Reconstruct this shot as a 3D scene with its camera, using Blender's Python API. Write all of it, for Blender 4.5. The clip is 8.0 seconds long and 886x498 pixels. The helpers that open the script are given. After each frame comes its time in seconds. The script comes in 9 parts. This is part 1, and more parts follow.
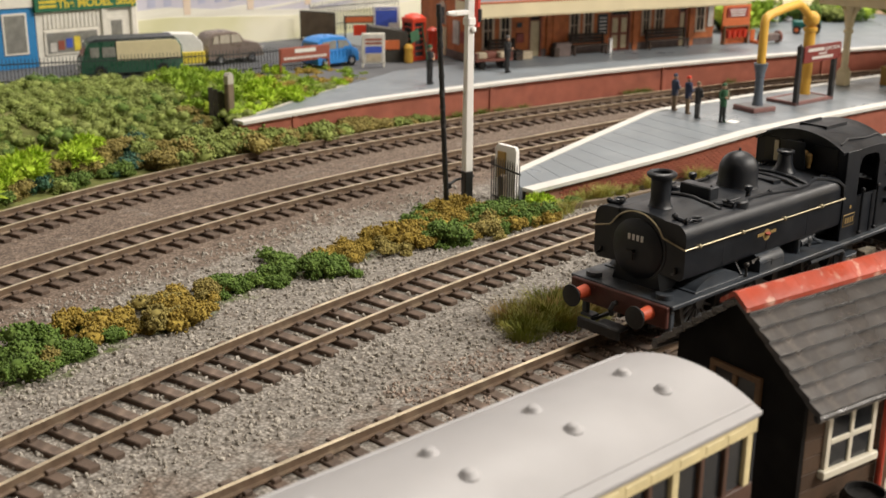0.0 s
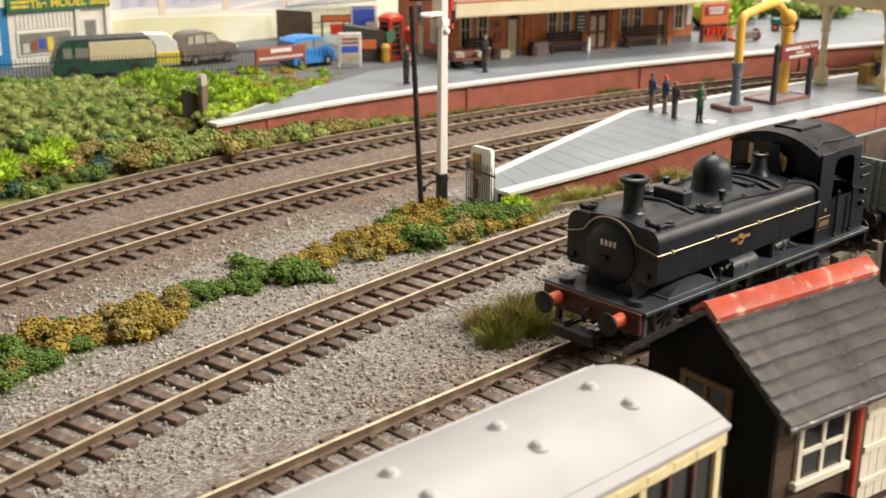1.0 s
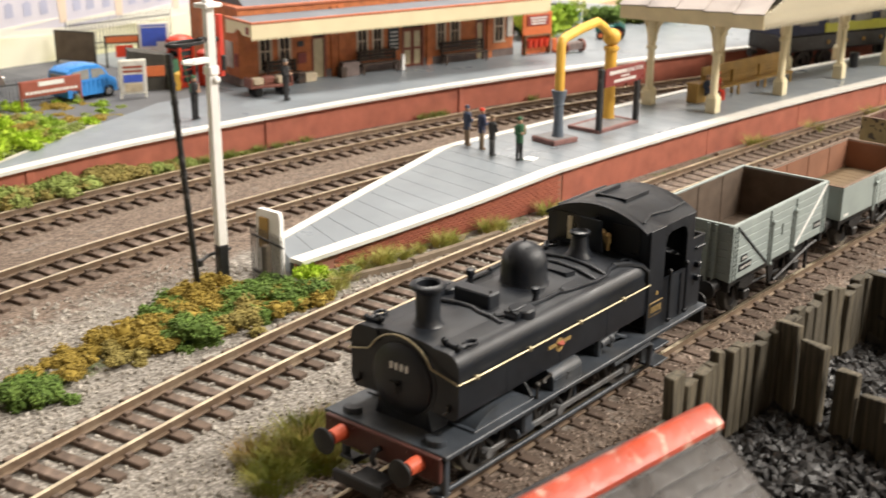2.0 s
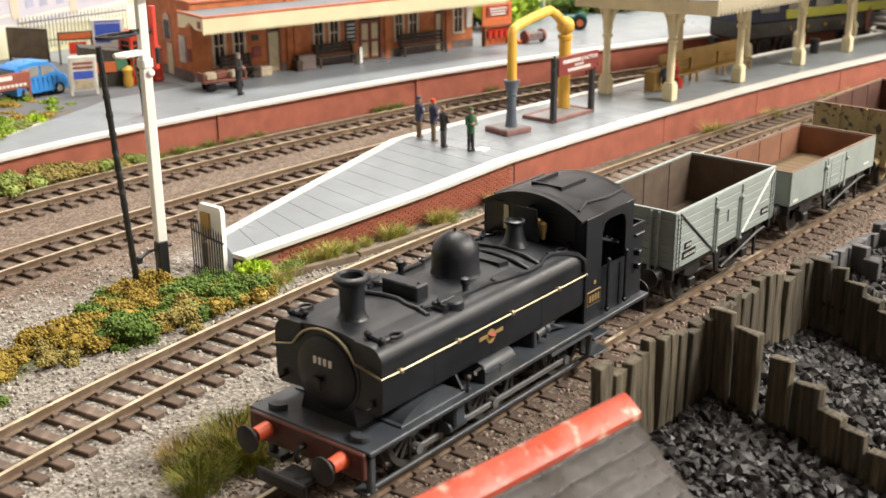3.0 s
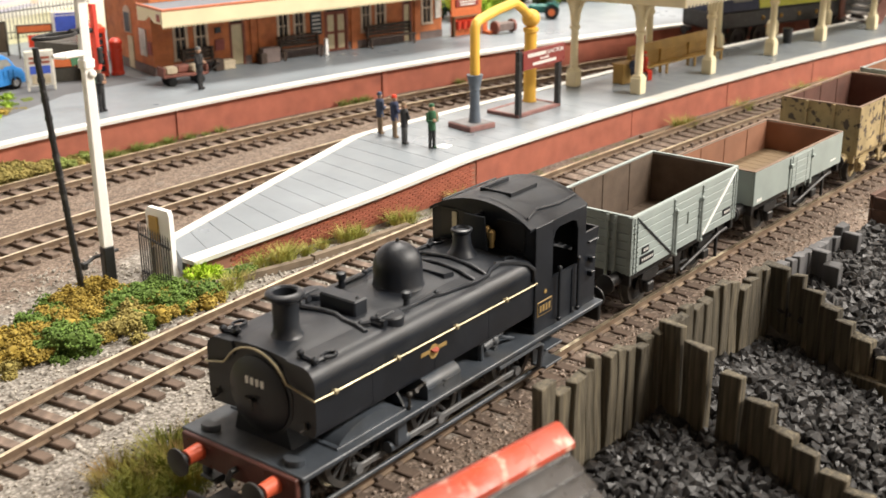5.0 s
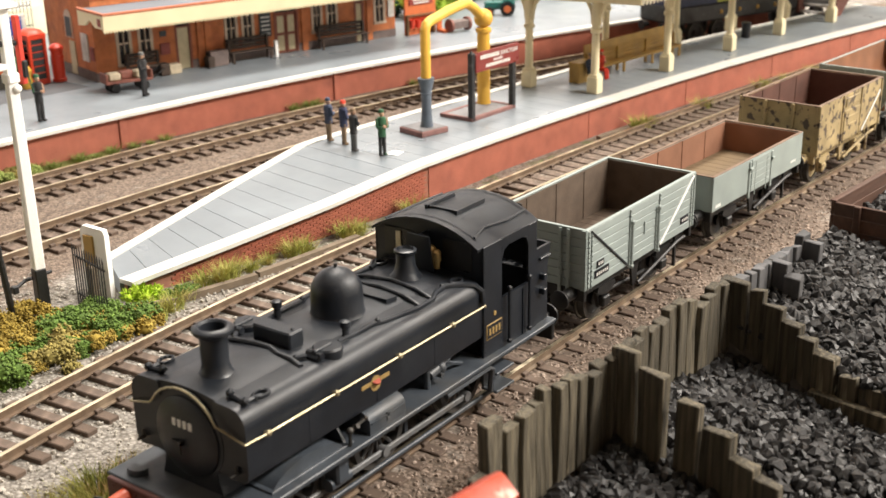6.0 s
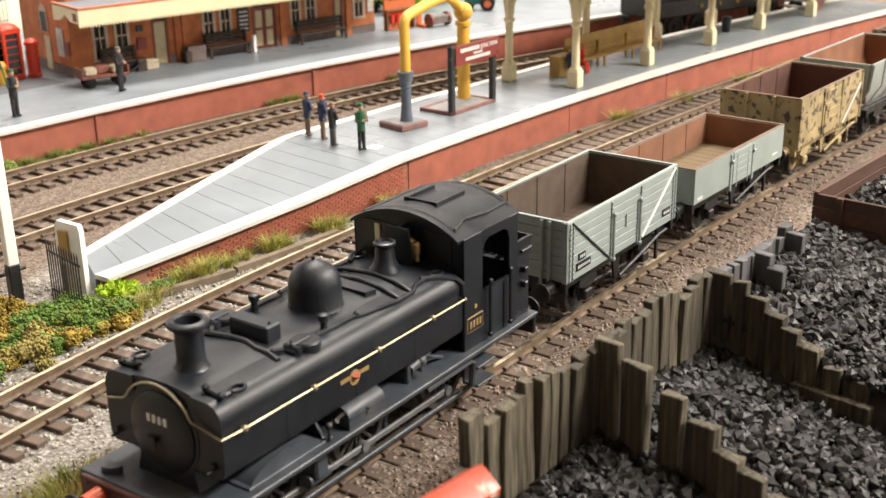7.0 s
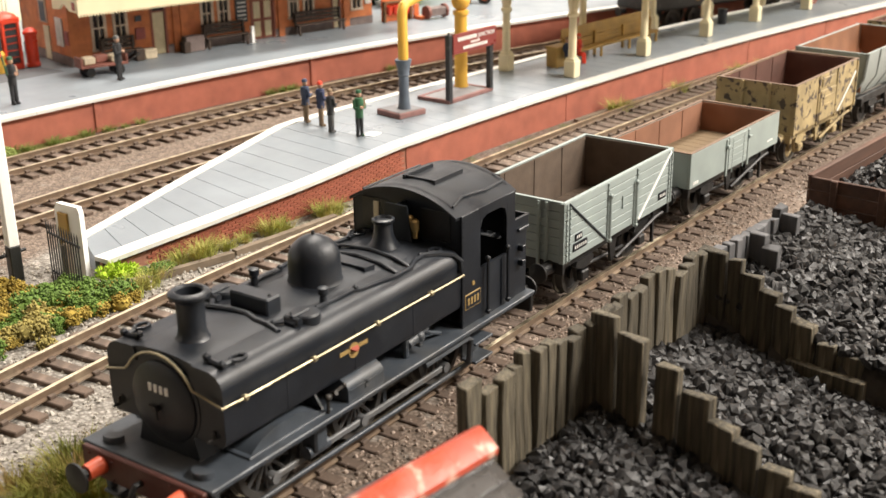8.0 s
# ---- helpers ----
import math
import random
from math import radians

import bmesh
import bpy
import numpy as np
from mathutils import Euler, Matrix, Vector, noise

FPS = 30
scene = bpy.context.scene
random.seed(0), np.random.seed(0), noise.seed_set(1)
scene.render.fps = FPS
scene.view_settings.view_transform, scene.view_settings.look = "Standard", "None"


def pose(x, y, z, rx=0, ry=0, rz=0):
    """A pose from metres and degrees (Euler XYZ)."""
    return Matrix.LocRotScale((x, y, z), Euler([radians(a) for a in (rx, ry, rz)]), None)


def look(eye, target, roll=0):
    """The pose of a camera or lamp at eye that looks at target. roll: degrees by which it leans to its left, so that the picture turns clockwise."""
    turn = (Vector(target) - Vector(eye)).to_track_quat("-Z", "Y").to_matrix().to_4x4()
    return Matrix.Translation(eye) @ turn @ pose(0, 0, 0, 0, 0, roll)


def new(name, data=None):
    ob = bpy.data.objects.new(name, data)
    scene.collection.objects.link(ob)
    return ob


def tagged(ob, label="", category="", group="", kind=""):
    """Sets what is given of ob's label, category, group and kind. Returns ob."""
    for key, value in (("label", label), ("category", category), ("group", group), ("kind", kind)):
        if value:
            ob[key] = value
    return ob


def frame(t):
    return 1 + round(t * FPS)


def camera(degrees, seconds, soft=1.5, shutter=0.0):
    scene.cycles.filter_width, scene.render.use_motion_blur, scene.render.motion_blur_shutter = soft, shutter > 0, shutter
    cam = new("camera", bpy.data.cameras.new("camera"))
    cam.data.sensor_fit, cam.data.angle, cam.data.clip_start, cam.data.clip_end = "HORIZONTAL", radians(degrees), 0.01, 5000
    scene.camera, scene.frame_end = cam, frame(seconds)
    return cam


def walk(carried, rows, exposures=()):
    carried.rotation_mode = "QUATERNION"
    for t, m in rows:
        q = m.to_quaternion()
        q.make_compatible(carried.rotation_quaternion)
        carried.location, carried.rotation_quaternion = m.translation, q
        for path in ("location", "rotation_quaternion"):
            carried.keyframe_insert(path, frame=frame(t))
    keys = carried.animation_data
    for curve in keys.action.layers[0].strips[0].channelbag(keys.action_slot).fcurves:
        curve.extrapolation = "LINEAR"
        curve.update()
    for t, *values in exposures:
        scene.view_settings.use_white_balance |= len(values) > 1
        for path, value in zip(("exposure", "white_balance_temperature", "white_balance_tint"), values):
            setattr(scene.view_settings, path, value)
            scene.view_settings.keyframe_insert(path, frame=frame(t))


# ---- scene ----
# A model railway at 4 mm to the foot. All lengths below are written in millimetres and turned into metres when a mesh is made.
MM = 0.001

cam = camera(40.96, 8.0, soft=1.5, shutter=0.5)
# the close-up lens is sharp on the train and softens towards the backscene
cam.data.dof.use_dof, cam.data.dof.focus_distance, cam.data.dof.aperture_fstop = True, 0.34, 37.0
ROWS = [
    (0.0, -319.4, -197.5, 128.3, 71.97, -0.47, -41.93),
    (0.5, -316.1, -195.3, 131.0, 71.92, -0.41, -42.22),
    (1.0, -313.4, -196.5, 130.1, 71.75, -0.40, -42.74),
    (1.2, -301.2, -188.7, 131.2, 71.73, -0.32, -43.32),
    (1.5, -279.1, -174.4, 139.8, 71.36, -0.18, -46.60),
    (1.7, -262.0, -164.7, 138.2, 71.29, -0.29, -48.72),
    (2.0, -249.7, -160.7, 140.5, 71.05, -0.34, -50.52),
    (2.2, -243.2, -159.5, 139.0, 71.00, -0.30, -51.22),
    (3.3, -237.0, -170.3, 137.3, 70.76, 0.46, -51.59),
    (3.5, -237.5, -170.9, 137.1, 70.65, 0.48, -51.64),
    (4.0, -235.3, -171.2, 137.0, 70.48, 0.36, -51.64),
    (4.2, -233.6, -170.6, 137.4, 70.42, 0.28, -51.69),
    (5.3, -214.2, -166.1, 141.6, 69.90, 0.59, -52.76),
    (5.5, -209.1, -164.1, 142.4, 69.87, 0.67, -53.20),
    (6.0, -204.8, -163.2, 141.6, 69.63, 0.95, -54.16),
    (6.5, -203.4, -161.6, 140.0, 69.61, 0.92, -54.71),
    (7.0, -202.1, -161.6, 138.9, 69.54, 0.87, -55.10),
    (7.5, -203.1, -162.0, 136.7, 69.54, 0.77, -55.28),
    (8.0, -206.0, -163.7, 134.7, 69.54, 0.73, -55.24),
]
walk(cam, [(t, pose(x * MM, y * MM, z * MM, rx, ry, rz)) for t, x, y, z, rx, ry, rz in ROWS],
     [(0.0, -0.6), (0.5, -0.3), (1.0, -0.22), (2.0, -0.07), (4.0, 0.08), (8.0, 0.2)])

# ---- light: a room with white walls and lamps under its ceiling ----
world = bpy.data.worlds.new("world")
scene.world = world
world.use_nodes = True
world.node_tree.nodes["Background"].inputs[0].default_value = (1.0, 0.95, 0.88, 1)
world.node_tree.nodes["Background"].inputs[1].default_value = 0.25


def room_lamp(name, x, y, z, sx, sy, watts, color=(1.0, 0.93, 0.84)):
    data = bpy.data.lights.new(name, "AREA")
    data.shape, data.size, data.size_y, data.energy, data.color = "RECTANGLE", sx, sy, watts, color
    ob = new(name, data)
    ob.matrix_world = look((x, y, z), (x, y, z - 1))
    return ob


# the room's lamps hang mostly over the operator's side of the layout
LAMPS = [(0.75, -1.2, 1.33, 79), (0.65, 0.4, 1.33, 34), (2.3, -0.9, 1.33, 42), (2.3, -1.9, 1.33, 42)]
for lx, ly, lz, watts in LAMPS:
    room_lamp("ceiling_lamp", lx, ly, lz, 0.9, 0.3, watts)


# ---- mesh helpers ----
def V(*p):
    return Vector(p)


def add_box(bm, x0, x1, y0, y1, z0, z1, bevel=0.0, m=None):
    """A box between the given limits, with its edges rounded off by bevel."""
    vs = bmesh.ops.create_cube(bm, size=1.0)["verts"]
    for v in vs:
        v.co = V(x0 + (v.co.x + .5) * (x1 - x0), y0 + (v.co.y + .5) * (y1 - y0), z0 + (v.co.z + .5) * (z1 - z0))
    if bevel:
        es = list({e for v in vs for e in v.link_edges})
        vs = list({v for f in bmesh.ops.bevel(bm, geom=es, offset=bevel, segments=1, affect="EDGES")["faces"] for v in f.verts})
    if m is not None:
        bmesh.ops.transform(bm, matrix=m, verts=vs)
    return vs


def add_tube(bm, a, b, r0, r1=None, n=12, caps=True):
    """A round bar from a to b."""
    a, b, r1 = Vector(a), Vector(b), r0 if r1 is None else r1
    d = b - a
    m = Matrix.Translation((a + b) / 2) @ d.to_track_quat("Z", "Y").to_matrix().to_4x4()
    return bmesh.ops.create_cone(bm, cap_ends=caps, segments=n, radius1=max(r0, 1e-4), radius2=max(r1, 1e-4), depth=d.length, matrix=m)["verts"]


def add_ball(bm, p, r, sub=2, scale=(1, 1, 1)):
    m = Matrix.Translation(p) @ Matrix.Diagonal((*scale, 1))
    return bmesh.ops.create_icosphere(bm, subdivisions=sub, radius=r, matrix=m)["verts"]


def add_prism(bm, outline, axis, lo, hi):
    """A closed outline of 2D points pushed along an axis: 'x' takes (y, z), 'y' takes (x, z), 'z' takes (x, y)."""
    put = {"x": lambda p, h: (h, p[0], p[1]), "y": lambda p, h: (p[0], h, p[1]), "z": lambda p, h: (p[0], p[1], h)}[axis]
    a, b = [bm.verts.new(put(p, lo)) for p in outline], [bm.verts.new(put(p, hi)) for p in outline]
    fs = [bm.faces.new(a), bm.faces.new(list(reversed(b)))]
    n = len(outline)
    for i in range(n):
        fs.append(bm.faces.new((a[i], b[i], b[(i + 1) % n], a[(i + 1) % n])))
    bmesh.ops.recalc_face_normals(bm, faces=fs)
    return a + b


def add_lathe(bm, profile, at=(0, 0, 0), n=24, axis="z"):
    """A turned shape from (radius, height) pairs."""
    rings = []
    for r, h in profile:
        ring = []
        for i in range(n):
            c, s = r * math.cos(2 * math.pi * i / n), r * math.sin(2 * math.pi * i / n)
            p = {"z": (c, s, h), "x": (h, c, s), "y": (c, h, s)}[axis]
            ring.append(bm.verts.new(Vector(p) + Vector(at)))
        rings.append(ring)
    fs = []
    for a, b in zip(rings, rings[1:]):
        fs += [bm.faces.new((a[i], a[(i + 1) % n], b[(i + 1) % n], b[i])) for i in range(n)]
    fs += [bm.faces.new(rings[0]), bm.faces.new(rings[-1])]
    bmesh.ops.recalc_face_normals(bm, faces=fs)


def add_path(bm, points, r, n=6):
    """A thin rod or pipe through the points, in one piece."""
    pts = [Vector(p) for p in points]
    rings, up = [], None
    for i, p in enumerate(pts):
        d = (pts[min(i + 1, len(pts) - 1)] - pts[max(i - 1, 0)]).normalized()
        if up is None:
            up = d.orthogonal().normalized()
        up = (up - d * up.dot(d)).normalized()
        side = d.cross(up)
        rings.append([bm.verts.new(p + (up * math.cos(2 * math.pi * k / n) + side * math.sin(2 * math.pi * k / n)) * r) for k in range(n)])
    fs = [bm.faces.new((a[k], a[(k + 1) % n], b[(k + 1) % n], b[k])) for a, b in zip(rings, rings[1:]) for k in range(n)]
    fs += [bm.faces.new(rings[0]), bm.faces.new(rings[-1])]
    bmesh.ops.recalc_face_normals(bm, faces=fs)


def add_sweep(bm, line, section):
    """A section of (across, up) points swept along a level line of (x, y, z)."""
    rings = []
    for i, p in enumerate(line):
        d = Vector(line[min(i + 1, len(line) - 1)]) - Vector(line[max(i - 1, 0)])
        side = V(-d.y, d.x, 0).normalized()
        rings.append([bm.verts.new(Vector(p) + side * u + V(0, 0, h)) for u, h in section])
    n, fs = len(section), []
    for a, b in zip(rings, rings[1:]):
        fs += [bm.faces.new((a[i], b[i], b[(i + 1) % n], a[(i + 1) % n])) for i in range(n)]
    fs += [bm.faces.new(rings[0]), bm.faces.new(list(reversed(rings[-1])))]
    bmesh.ops.recalc_face_normals(bm, faces=fs)


def add_ring(bm, at, r, thick, squeeze=1.0, n=16, m=8):
    """A lying ring of round wire."""
    loops = []
    for i in range(n):
        a = 2 * math.pi * i / n
        loops.append([bm.verts.new(Vector(at) + V((r + thick * math.cos(2 * math.pi * j / m)) * math.cos(a), squeeze * (r + thick * math.cos(2 * math.pi * j / m)) * math.sin(a), thick * math.sin(2 * math.pi * j / m))) for j in range(m)])
    fs = [bm.faces.new((loops[i][j], loops[(i + 1) % n][j], loops[(i + 1) % n][(j + 1) % m], loops[i][(j + 1) % m])) for i in range(n) for j in range(m)]
    bmesh.ops.recalc_face_normals(bm, faces=fs)


def mesh_of(bm, name, material, smooth=None):
    bmesh.ops.scale(bm, vec=(MM, MM, MM), verts=bm.verts)
    me = bpy.data.meshes.new(name)
    bm.to_mesh(me)
    bm.free()
    me.materials.append(material)
    if smooth is not None:
        me.polygons.foreach_set("use_smooth", [True] * len(me.polygons))
        me.set_sharp_from_angle(angle=radians(smooth))
    return me


def part(name, bm, material, parent=None, label="", smooth=35, kind="", category=""):
    ob = new(name, mesh_of(bm, name, material, smooth))
    ob.parent = parent
    return tagged(ob, label, category, "", kind)


def piece(name, me, parent, x, y, z, rz=0.0, rx=0.0, ry=0.0, s=None):
    """An object of its own on a shared mesh."""
    ob = new(name, me)
    ob.parent = parent
    ob.location, ob.rotation_euler = (x * MM, y * MM, z * MM), (radians(rx), radians(ry), radians(rz))
    if s:
        ob.scale = s
    return ob


def thing(name, x, y, z, rz=0.0, label="", category="", group="", kind=""):
    ob = new(name)
    ob.empty_display_size = 0.01
    ob.location, ob.rotation_euler = (x * MM, y * MM, z * MM), (0, 0, radians(rz))
    return tagged(ob, label, category, group, kind)


def lone(name, bm, material, x=0, y=0, z=0, rz=0.0, label="", category="", group="", kind="", smooth=35):
    """A thing that is one mesh."""
    ob = new(name, mesh_of(bm, name, material, smooth))
    ob.location, ob.rotation_euler = (x * MM, y * MM, z * MM), (0, 0, radians(rz))
    return tagged(ob, label, category, group, kind)


# ---- materials ----
def material(name, color, rough=0.6, metal=0.0, vary=0.25, scale=300.0, bump=0.2, bump_scale=1500.0, second=None, second_at=0.55, second_scale=120.0,
             island=0.0, objrand=0.0, attribute=None, coat=0.0, spec=0.5, soft=0.12, glow=0.0, grains=0.0, streak=None, third=None):
    """Base colour broken up at two scales, with fine relief; second is a colour that shows in patches."""
    mat = bpy.data.materials.new(name)
    mat.use_nodes = True
    nt = mat.node_tree
    bsdf = nt.nodes["Principled BSDF"]
    node = nt.nodes.new
    tc = node("ShaderNodeTexCoord").outputs["Object"]
    if streak:
        # grain drawn out along the wood
        mp = node("ShaderNodeMapping")
        mp.inputs["Scale"].default_value = streak
        nt.links.new(tc, mp.inputs["Vector"])
        tc = mp.outputs["Vector"]

    def noise_at(s, detail=4):
        n = node("ShaderNodeTexNoise")
        n.inputs["Scale"].default_value, n.inputs["Detail"].default_value = s, detail
        nt.links.new(tc, n.inputs["Vector"])
        return n.outputs["Fac"]

    def ramp(src, a, b, lo=(0, 0, 0, 1), hi=(1, 1, 1, 1)):
        r = node("ShaderNodeValToRGB")
        r.color_ramp.elements[0].position, r.color_ramp.elements[1].position = a, b
        r.color_ramp.elements[0].color, r.color_ramp.elements[1].color = lo, hi
        nt.links.new(src, r.inputs["Fac"])
        return r.outputs["Color"]

    def mix(fac, a, b, mode="MIX"):
        m = node("ShaderNodeMix")
        m.data_type, m.blend_type = "RGBA", mode
        for sock, val in ((m.inputs[0], fac), (m.inputs[6], a), (m.inputs[7], b)):
            if isinstance(val, (int, float)):
                sock.default_value = val
            elif isinstance(val, tuple):
                sock.default_value = (*val[:3], 1)
            else:
                nt.links.new(val, sock)
        return m.outputs[2]

    col = mix(0.0, color, color)
    if second:
        src = noise_at(second_scale, 6)
        if attribute:
            at = node("ShaderNodeAttribute")
            at.attribute_name = attribute
            add = node("ShaderNodeMath")
            add.operation = "ADD"
            nt.links.new(src, add.inputs[0])
            nt.links.new(at.outputs["Fac"], add.inputs[1])
            src = add.outputs[0]
        col = mix(ramp(src, second_at - soft, second_at + soft), color, second)
    if vary:
        col = mix(1.0, col, ramp(noise_at(scale, 5), 0.25, 0.75, (1 - vary, 1 - vary, 1 - vary, 1), (1 + vary * .5, 1 + vary * .5, 1 + vary * .5, 1)), "MULTIPLY")
    for amount, kind in ((island, "g"), (objrand, "o")):
        if amount:
            src = node("ShaderNodeNewGeometry").outputs["Random Per Island"] if kind == "g" else node("ShaderNodeObjectInfo").outputs["Random"]
            col = mix(1.0, col, ramp(src, 0, 1, (1 - amount, 1 - amount, 1 - amount, 1), (1 + amount * .6, 1 + amount * .6, 1 + amount * .6, 1)), "MULTIPLY")
    if third:
        # a third colour where the mesh carries the named attribute
        at = node("ShaderNodeAttribute")
        at.attribute_name = third[1]
        add = node("ShaderNodeMath")
        add.operation = "ADD"
        nt.links.new(noise_at(170, 6), add.inputs[0])
        nt.links.new(at.outputs["Fac"], add.inputs[1])
        col = mix(ramp(add.outputs[0], .78, 1.0), col, third[0])
    cells = None
    if grains:
        cells = node("ShaderNodeTexVoronoi")
        cells.inputs["Scale"].default_value = grains
        nt.links.new(tc, cells.inputs["Vector"])
        tone = node("ShaderNodeSeparateColor")
        nt.links.new(cells.outputs["Color"], tone.inputs["Color"])
        col = mix(1.0, col, ramp(tone.outputs["Red"], 0, 1, (.72, .7, .68, 1), (1.25, 1.25, 1.26, 1)), "MULTIPLY")
        col = mix(1.0, col, ramp(cells.outputs["Distance"], .3, .75, (1, 1, 1, 1), (.5, .48, .46, 1)), "MULTIPLY")
    nt.links.new(col, bsdf.inputs["Base Color"])
    bsdf.inputs["Roughness"].default_value, bsdf.inputs["Metallic"].default_value = rough, metal
    bsdf.inputs["Specular IOR Level"].default_value = spec
    bsdf.inputs["Coat Weight"].default_value = coat
    if rough < 0.9:
        rr = node("ShaderNodeMapRange")
        nt.links.new(noise_at(scale * .7, 4), rr.inputs["Value"])
        rr.inputs["From Min"].default_value, rr.inputs["From Max"].default_value = .3, .7
        rr.inputs["To Min"].default_value, rr.inputs["To Max"].default_value = max(rough - .1, .02), min(rough + .12, 1)
        nt.links.new(rr.outputs["Result"], bsdf.inputs["Roughness"])
    if bump:
        bp = node("ShaderNodeBump")
        bp.inputs["Strength"].default_value, bp.inputs["Distance"].default_value = bump, 0.0004
        if cells:
            flip = node("ShaderNodeMath")
            flip.operation = "SUBTRACT"
            flip.inputs[0].default_value = 1.0
            nt.links.new(cells.outputs["Distance"], flip.inputs[1])
            nt.links.new(flip.outputs[0], bp.inputs["Height"])
        else:
            nt.links.new(noise_at(bump_scale, 5), bp.inputs["Height"])
        nt.links.new(bp.outputs["Normal"], bsdf.inputs["Normal"])
    if glow:
        bsdf.inputs["Emission Color"].default_value, bsdf.inputs["Emission Strength"].default_value = (*color, 1), glow
    return mat


M_ballast = material("ballast", (0.315, 0.295, 0.265), 0.95, vary=0.35, scale=300, bump=0.7, bump_scale=1100, second=(0.215, 0.165, 0.13), second_at=0.75, second_scale=120, attribute="brown", grains=950, third=((0.12, 0.155, 0.05), "moss"))
M_stones = material("ballast_stones", (0.4, 0.37, 0.325), 0.95, vary=0.2, scale=2000, island=0.3)
M_brownstone = material("brown_ballast_stones", (0.36, 0.285, 0.235), 0.95, vary=0.2, scale=2000, island=0.35)
M_rail_rust = material("rusty_rail", (0.17, 0.115, 0.075), 0.65, 0.1, vary=0.35, scale=300, second=(0.25, 0.19, 0.13), second_at=0.6)
M_rail_top = material("polished_rail_head", (0.78, 0.68, 0.5), 0.38, 1.0, vary=0.2, scale=200, bump=0.05)
M_sleeper = material("sleeper_plastic", (0.125, 0.088, 0.066), 0.85, vary=0.35, scale=400, objrand=0.2, second=(0.2, 0.15, 0.12), second_at=0.6)
M_slab = material("platform_surface", (0.208, 0.236, 0.262), 0.36, vary=0.18, scale=60, bump=0.1, second=(0.185, 0.21, 0.232), second_scale=30)
M_white = material("white_edge_paint", (0.65, 0.64, 0.605), 0.5, vary=0.1, scale=120, second=(0.6, 0.57, 0.5), second_at=0.72, second_scale=260)
M_brick = material("red_brick", (0.36, 0.105, 0.06), 0.75, vary=0.3, scale=200, objrand=0.15, island=0.25)
M_mortar = material("brick_mortar", (0.33, 0.15, 0.10), 0.85, vary=0.3, scale=200)
M_black = material("loco_black", (0.0105, 0.0132, 0.0185), 0.4, vary=0.35, scale=150, second=(0.0215, 0.0255, 0.032), second_at=0.62, second_scale=60, bump=0.08, spec=0.4)
M_dusty = material("dusty_loco_black", (0.05, 0.06, 0.074), 0.45, vary=0.35, scale=220, second=(0.068, 0.07, 0.072), second_at=0.6, second_scale=90, bump=0.08)
M_tyre_rim = material("dull_dark_rim", (0.075, 0.072, 0.068), 0.4, 0.3, vary=0.3, scale=200)
M_wheel = material("dusty_black_wheel", (0.13, 0.132, 0.135), 0.4, vary=0.35, scale=250, second=(0.1, 0.085, 0.07), second_at=0.66)
M_iron = material("black_iron", (0.0105, 0.0105, 0.011), 0.5, vary=0.3, spec=0.4)
M_grey = material("wagon_grey_paint", (0.27, 0.315, 0.305), 0.5, vary=0.12, scale=120, bump=0.08)
M_wood_in = material("bare_wagon_planks", (0.105, 0.075, 0.054), 0.8, vary=0.3, scale=200)
M_cream = material("cream_paint", (0.76, 0.68, 0.48), 0.5, vary=0.12, scale=100)
M_roofwhite = material("white_coach_roof", (0.385, 0.382, 0.393), 0.5, vary=0.08, scale=60, bump=0.05, second=(0.35, 0.344, 0.353), second_at=0.62, second_scale=40)
M_slate = material("slate_roof", (0.05, 0.047, 0.047), 0.27, vary=0.5, scale=130, second=(0.11, 0.098, 0.09), second_at=0.66, second_scale=260, soft=0.08, spec=1.0, bump=0.4, bump_scale=420, objrand=0.3)
M_tile_red = material("red_ridge_tile", (0.4, 0.055, 0.024), 0.33, vary=0.3, scale=170, second=(0.6, 0.36, 0.28), second_at=0.6, second_scale=230, soft=0.05, bump=0.4, bump_scale=350)
M_tar = material("tarred_boards", (0.008, 0.0067, 0.006), 0.8, vary=0.35, scale=200, spec=0.2)
M_fence = material("weathered_sleeper_wood", (0.09, 0.076, 0.051), 0.85, vary=0.9, scale=900, objrand=0.4, second=(0.165, 0.14, 0.098), second_at=0.57, second_scale=650, soft=0.06, streak=(1, 1, .07), bump=0.9, bump_scale=1900)
M_coal = material("coal", (0.0145, 0.0138, 0.0142), 0.45, vary=0.5, scale=700, island=0.7, spec=0.36, second=(0.07, 0.052, 0.04), second_at=0.72, second_scale=900)
M_room = material("white_room_paint", (0.72, 0.7, 0.66), 0.8, vary=0.05, scale=3, bump=0.05, bump_scale=60)
M_darkwall = material("bounce_cutting_dark_wall", (0.1, 0.085, 0.07), 0.7, vary=0.2, scale=6)
M_board = material("baseboard_wood", (0.3, 0.2, 0.12), 0.7, vary=0.3, scale=20)


# ---- the setting: room, baseboard, ground, tracks ----
def curve(pieces):
    """A line y(x) from (x of the crown, y there, bend to its left, bend to its right)."""
    x0, y0, left, right = pieces
    return lambda x: y0 - (left if x < x0 else right) * (x - x0) ** 2


A_LINE = curve((30, 0.0, 0.00012, 0.00015))
B_LINE = curve((60, 84.0, 0.00045, 0.00019))
C_LINE = curve((20, 194.0, 0.0007, 0.00024))
D_LINE = curve((0, 252.0, 0.0009, 0.00038))
LINES = {"a": A_LINE, "b": B_LINE, "c": C_LINE, "d": D_LINE}


